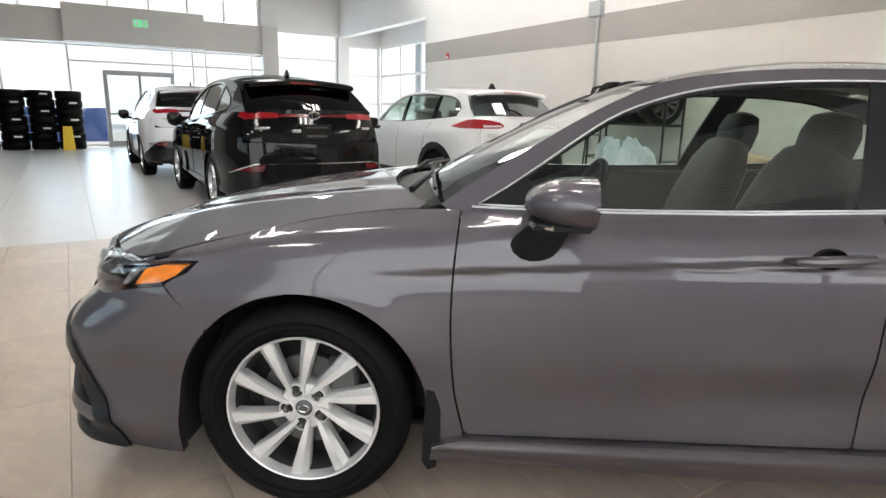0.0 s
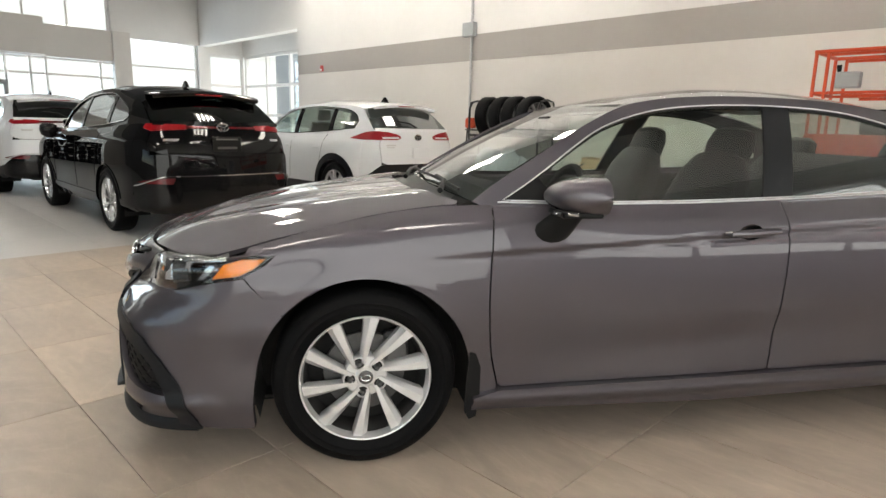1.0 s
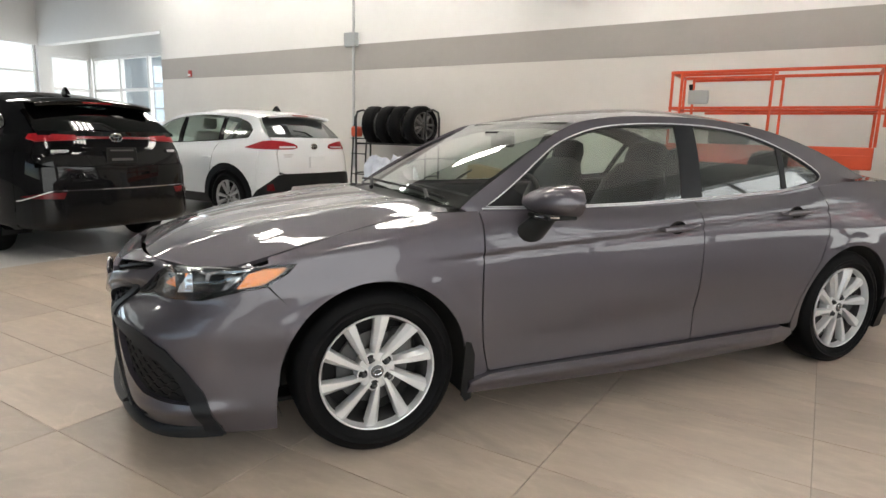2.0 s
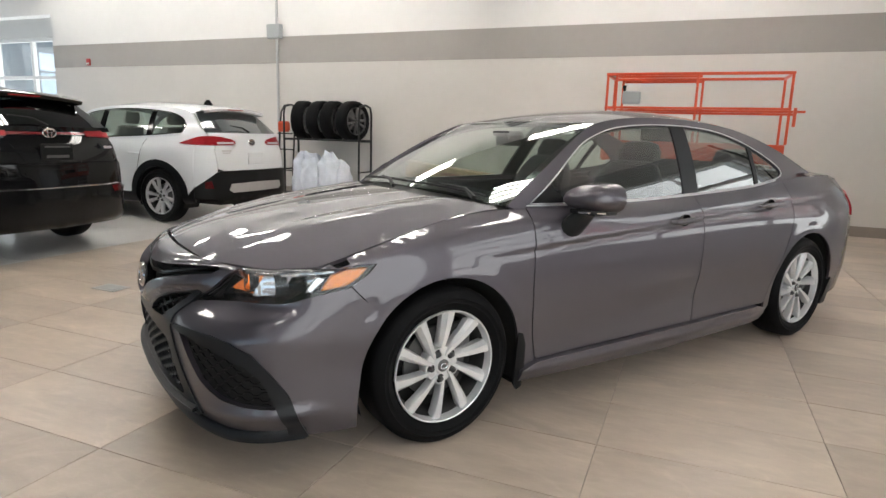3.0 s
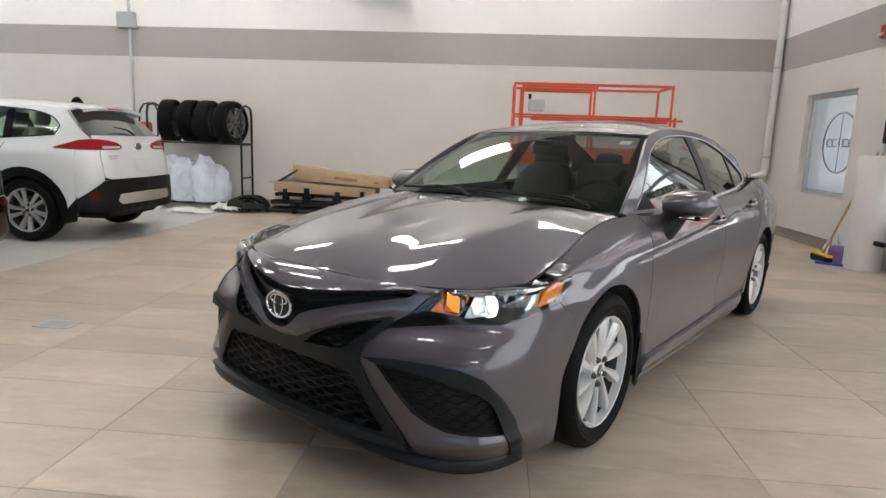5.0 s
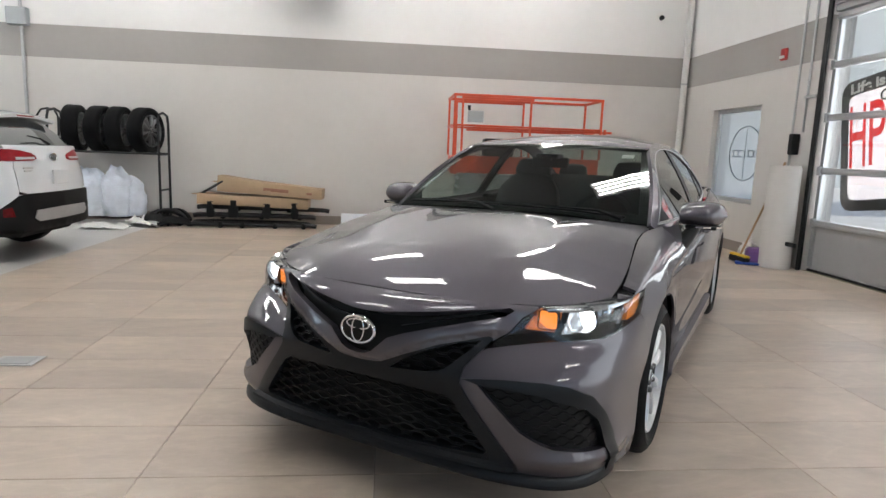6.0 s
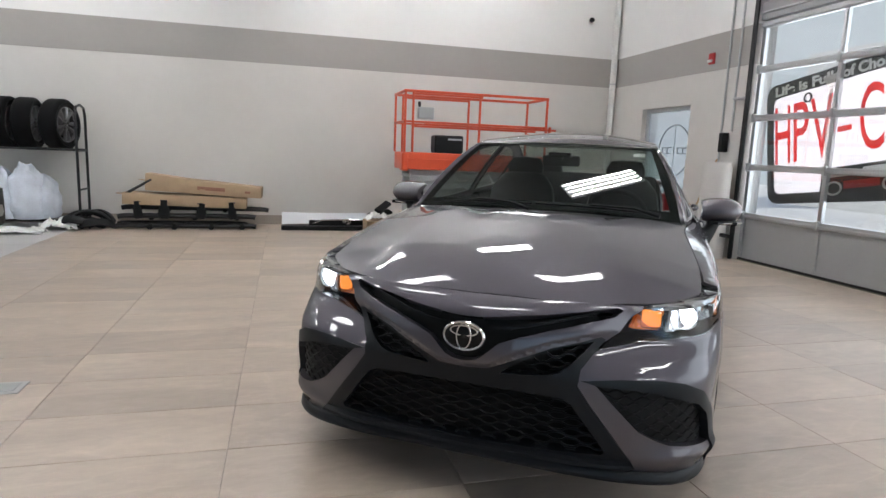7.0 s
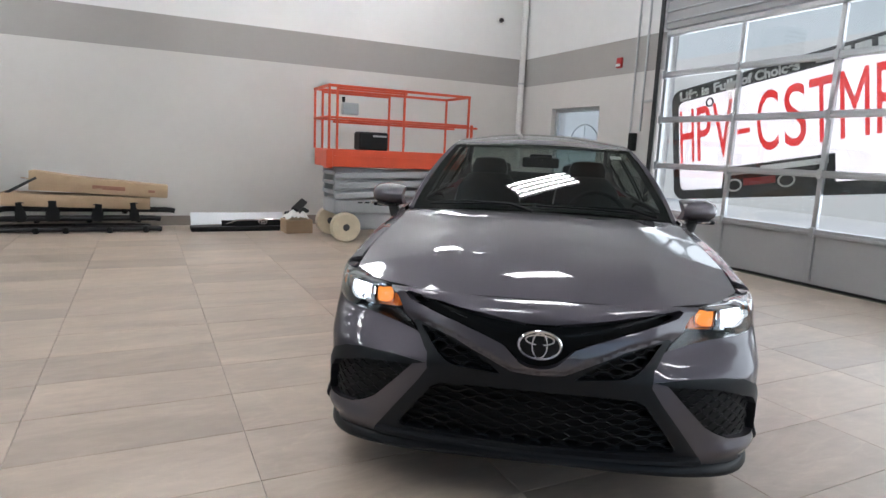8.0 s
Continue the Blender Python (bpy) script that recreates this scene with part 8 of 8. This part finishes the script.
bg = thing("white_rag", "crumpled white rag behind the dustpan", "rag", room(4.42, 4.68, 0.0))
part("cloth", paper(8.8, 0.12, 0.12, 0.32), M_PAPER, bg)

# ---- floor plate ----
fp_ = thing("floor_outlet", "brushed metal floor outlet cover set in the tiles", "floor outlet", room(-2.56, 0.61, 0.004))
part("cover", Geo().box((0, 0, 0.002), (0.24, 0.16, 0.005), 0.002), M_GALV, fp_)
part("lid", Geo().box((0, 0, 0.0055), (0.18, 0.11, 0.003), 0.001), M_BOXGREY, fp_)

# ---- tyres stacked by the far glazing ----
def loose_tyre(name, m):
    t = new(name, Geo().lathe([(0.20, -0.10), (0.23, -0.115), (0.30, -0.115), (0.335, -0.08), (0.335, 0.08), (0.30, 0.115), (0.23, 0.115), (0.20, 0.10)], 30).mesh("tyre", M_RUBBER, True, 50))
    t.matrix_world = m
    return tagged(t, "black tyre lying in a tall stack by the glazing", "tyre", "stacked tyres")


seed_t = loose_tyre("stacked_tyre", room(-18.2, -0.95, 0.115))
for i, v in enumerate((-0.95, -1.63, -2.31, -2.99)):
    for k in range(7):
        if i or k:
            o = copy_thing(seed_t, room(-18.2 + random.uniform(-0.03, 0.03), v + random.uniform(-0.03, 0.03), 0.115 + 0.231 * k))
    for k in (1, 3, 5):
        lb = new("tyre_label", Geo().box((0, 0, 0), (0.004, 0.19, 0.045), 0.001).mesh("tyre_label", M_FIX, False))
        lb.matrix_world = room(-17.84, v + 0.1 * (k % 2), 0.13 + 0.231 * k + (0.231 if i % 2 else 0))
        tagged(lb, "white paper label on the stacked tyres", "label", "tyre labels")
ws_ = thing("wet_floor_sign", "yellow folding floor sign standing by the tyre stacks", "floor sign", room(-17.6, -1.05, 0, 0, 0, 90))
for s in (-1, 1):
    part("leaf", Geo().prism([(-0.15, 0), (0.15, 0), (0.11, 0.66), (-0.11, 0.66)], -0.01, 0.01, pose(0, s * 0.11, 0, 90 + 9 * s, 0, 0)), M_YELLOW, ws_)
part("print_bar", Geo().box((0, -0.10, 0.36), (0.14, 0.004, 0.20), 0.001, pose(0, 0.0, 0, -9, 0, 0)), M_BLACK, ws_)

# ---- printed sign on the overhead door's glass ----
sg = thing("window_sign", "large printed licence-plate sign with red letters on the door glass", "sign", room(U1 + 0.085, 0, 0))
SM = Matrix.Translation((0, 3.62, 0.80)) @ Matrix.Rotation(radians(-90), 4, "Z") @ Matrix.Rotation(radians(90), 4, "X") @ Matrix.Rotation(radians(9), 4, "Z")
SKEW = Matrix()
SW, SH = 3.10, 1.43


def flat(poly, z, m=SM @ SKEW):
    return Geo().prism(poly, z - 0.0008, z + 0.0008, m)




def drop(pts):
    """The print's lower edge falls away from its upper one."""
    return [(x, y - 0.045 * max(0.0, x) * max(0.0, 1 - y / 0.5)) for x, y in pts]


outer = drop(round_rect(-0.02, -0.02, SW, SH + 0.02, 0.15))
part("plate_face", flat(drop(round_rect(0.02, 0.02, SW - 0.04, SH - 0.02, 0.13)), -0.004), M_SIGN_PINK, sg, "pale translucent plate face")
g = Geo()
inner = drop(round_rect(0.09, 0.10, SW - 0.09, SH - 0.15, 0.09))
no = len(outer)
mm_ = SM @ SKEW
vs = [mm_ @ Vector((*p, -0.002)) for p in outer] + [mm_ @ Vector((*p, -0.002)) for p in inner]
g.add(vs, [(i, (i + 1) % no, no + (i + 1) % no, no + i) for i in range(no)])
part("plate_border", g, M_SIGN_BLACK, sg, "black printed border")


def lettering(name, body_text, size, x, y, z, material, width=None, bold=0.0, tall=None):
    cu = bpy.data.curves.new(name, "FONT")
    cu.body, cu.size, cu.offset = body_text, size, bold
    cu.extrude = 0.0006
    tmp = new(name, cu)
    dg = bpy.context.evaluated_depsgraph_get()
    me = bpy.data.meshes.new_from_object(tmp.evaluated_get(dg))
    bpy.data.objects.remove(tmp)
    if width:
        xs = [v.co.x for v in me.vertices]
        k = width / max(1e-6, max(xs) - min(xs))
        for v in me.vertices:
            v.co.x = (v.co.x - min(xs)) * k
    if tall:
        ys = [v.co.y for v in me.vertices]
        for v in me.vertices:
            v.co.y = (v.co.y - min(ys)) * tall / (max(ys) - min(ys))
    me.materials.clear()
    me.materials.append(material)
    me.transform(SM @ SKEW @ Matrix.Translation((x, y, z)))
    return part(name, me, material, sg)


for ch, x, w in zip("HPVCSTMR", (0.114, 0.395, 0.64, 1.265, 1.61, 1.90, 2.227, 2.58), (0.23, 0.215, 0.30, 0.27, 0.25, 0.26, 0.285, 0.25)):
    lettering("red_letter", ch, 0.9, x, 0.46, 0.002, M_SIGN_RED, w, 0.0, 0.70)
part("red_dash", flat([(0.996, 0.71), (1.17, 0.71), (1.17, 0.77), (0.996, 0.77)], 0.002), M_SIGN_RED, sg)
for x, w in ((1.98, 0.20), (2.22, 0.12), (2.38, 0.16), (2.60, 0.30)):
    part("letter_bar", flat([(x, SH - 0.115), (x + w, SH - 0.115), (x + w, SH - 0.02), (x, SH - 0.02)], 0.002), M_FIX, sg)
lettering("small_letters", "Life is Full", 0.155, 0.12, SH - 0.125, 0.002, M_FIX, 0.82, 0.006)
lettering("small_letters", "of Choices", 0.155, 1.06, SH - 0.125, 0.002, M_FIX, 0.74, 0.006)
part("bolt_ring", Geo().tube([tuple(SM @ Vector((0.60 + 0.05 * math.cos(i * math.pi / 10), SH - 0.24 + 0.05 * math.sin(i * math.pi / 10), 0.002))) for i in range(20)], 0.012, 5, True), M_SIGN_BLACK, sg)
part("footer", flat([(0.74, -0.03), (2.17, -0.08), (2.17, 0.325), (0.80, 0.325)], 0.001), M_SIGN_BLACK, sg, "dark footer panel")
for x, w, y, h, mt in ((0.80, 0.42, 0.215, 0.06, M_FIX), (1.30, 0.80, 0.225, 0.065, M_FIX), (1.07, 0.42, 0.075, 0.085, M_SIGN_RED)):
    part("footer_bar", flat([(x, y), (x + w, y), (x + w, y + h), (x, y + h)], 0.003), mt, sg)
for x in (0.945, 1.623):
    part("footer_ring", Geo().tube([tuple(SM @ Vector((x + 0.095 * math.cos(i * math.pi / 12), 0.09 + 0.07 * math.sin(i * math.pi / 12), 0.004))) for i in range(24)], 0.012, 5, True), M_FIX, sg)
# Strip of white film stands in for glare across the sign.
part("glare_strip", flat([(0.80, 0.42), (0.88, 0.42), (0.93, 1.20), (1.0, 1.38), (0.80, 1.36), (0.88, 1.24)], 0.004), M_SIGN_WHITE, sg)

# ---- white banner on the wall behind the camera ----
bn = thing("wall_banner", "white banner with grey lettering bars on the rear wall", "banner", room(4.0, V0, 2.1, 0, 0, 180))
part("banner", Geo().box((0, -0.03, 0), (1.3, 0.03, 0.8), 0.005), M_FIX, bn)
for k in range(6):
    part("letter_bar", Geo().box((-0.5 + 0.2 * k, -0.05, 0), (0.13, 0.01, 0.42), 0.003), M_BOXGREY, bn)

# ---- floor, laid last ----
floor = setting("floor", slab(SPLIT, U1, V0, V1, -0.10, -0.006), M_GROUT, R0, "beige stone tiles with dark narrow joints", "floor")
TU, TV, GAP = 0.905, 0.4475, 0.003
tile_mesh = Geo().box((0, 0, -0.005), (TU - GAP, TV - GAP, 0.01), 0.0012).mesh("tile", M_TILE, False)
rest = Geo()
for i in range(-6, 6):
    for j in range(-20, 18):
        a0, b0 = 0.42 + TU * i, -0.235 + TV * j
        a1, b1 = min(a0 + TU, U1), min(b0 + TV, V1)
        a0, b0 = max(a0, SPLIT), max(b0, V0)
        if a1 - a0 < 0.02 or b1 - b0 < 0.02:
            continue
        whole = a1 - a0 > TU - 0.001 and b1 - b0 > TV - 0.001
        if whole and -4.5 < b0 < 6.6:
            t = new("tile", tile_mesh)
            t.parent = floor
            t.matrix_local = pose((a0 + a1) / 2, (b0 + b1) / 2, random.uniform(-0.0004, 0.0004))
        else:
            rest.box(((a0 + a1) / 2, (b0 + b1) / 2, -0.005), (a1 - a0 - GAP, b1 - b0 - GAP, 0.01), 0.0012)
tagged(part("edge_tiles", rest, M_TILE, floor, smooth=False), kind="stuff")
floor_pale = setting("floor_pale", slab(U0, SPLIT, V0, 9.6, -0.10, -0.006), M_GROUT, R0, "pale glossy stone tiles", "floor")
pale_mesh = Geo().box((0, 0, -0.005), (0.897, 0.897, 0.01), 0.001).mesh("pale_tile", M_TILE_L, False)
rest = Geo()
for i in range(16):
    for j in range(21):
        a0, b0 = SPLIT - 0.9 * (i + 1), V0 + 0.9 * j
        if a0 > -12.2 and -4.6 < b0 < 6.5:
            t = new("tile", pale_mesh)
            t.parent = floor_pale
            t.matrix_local = pose(a0 + 0.45, b0 + 0.45, random.uniform(-0.0004, 0.0004))
        else:
            rest.box((a0 + 0.45, b0 + 0.45, -0.005), (0.897, 0.897, 0.01), 0.001)
tagged(part("pale_tiles", rest, M_TILE_L, floor_pale, smooth=False), kind="stuff")
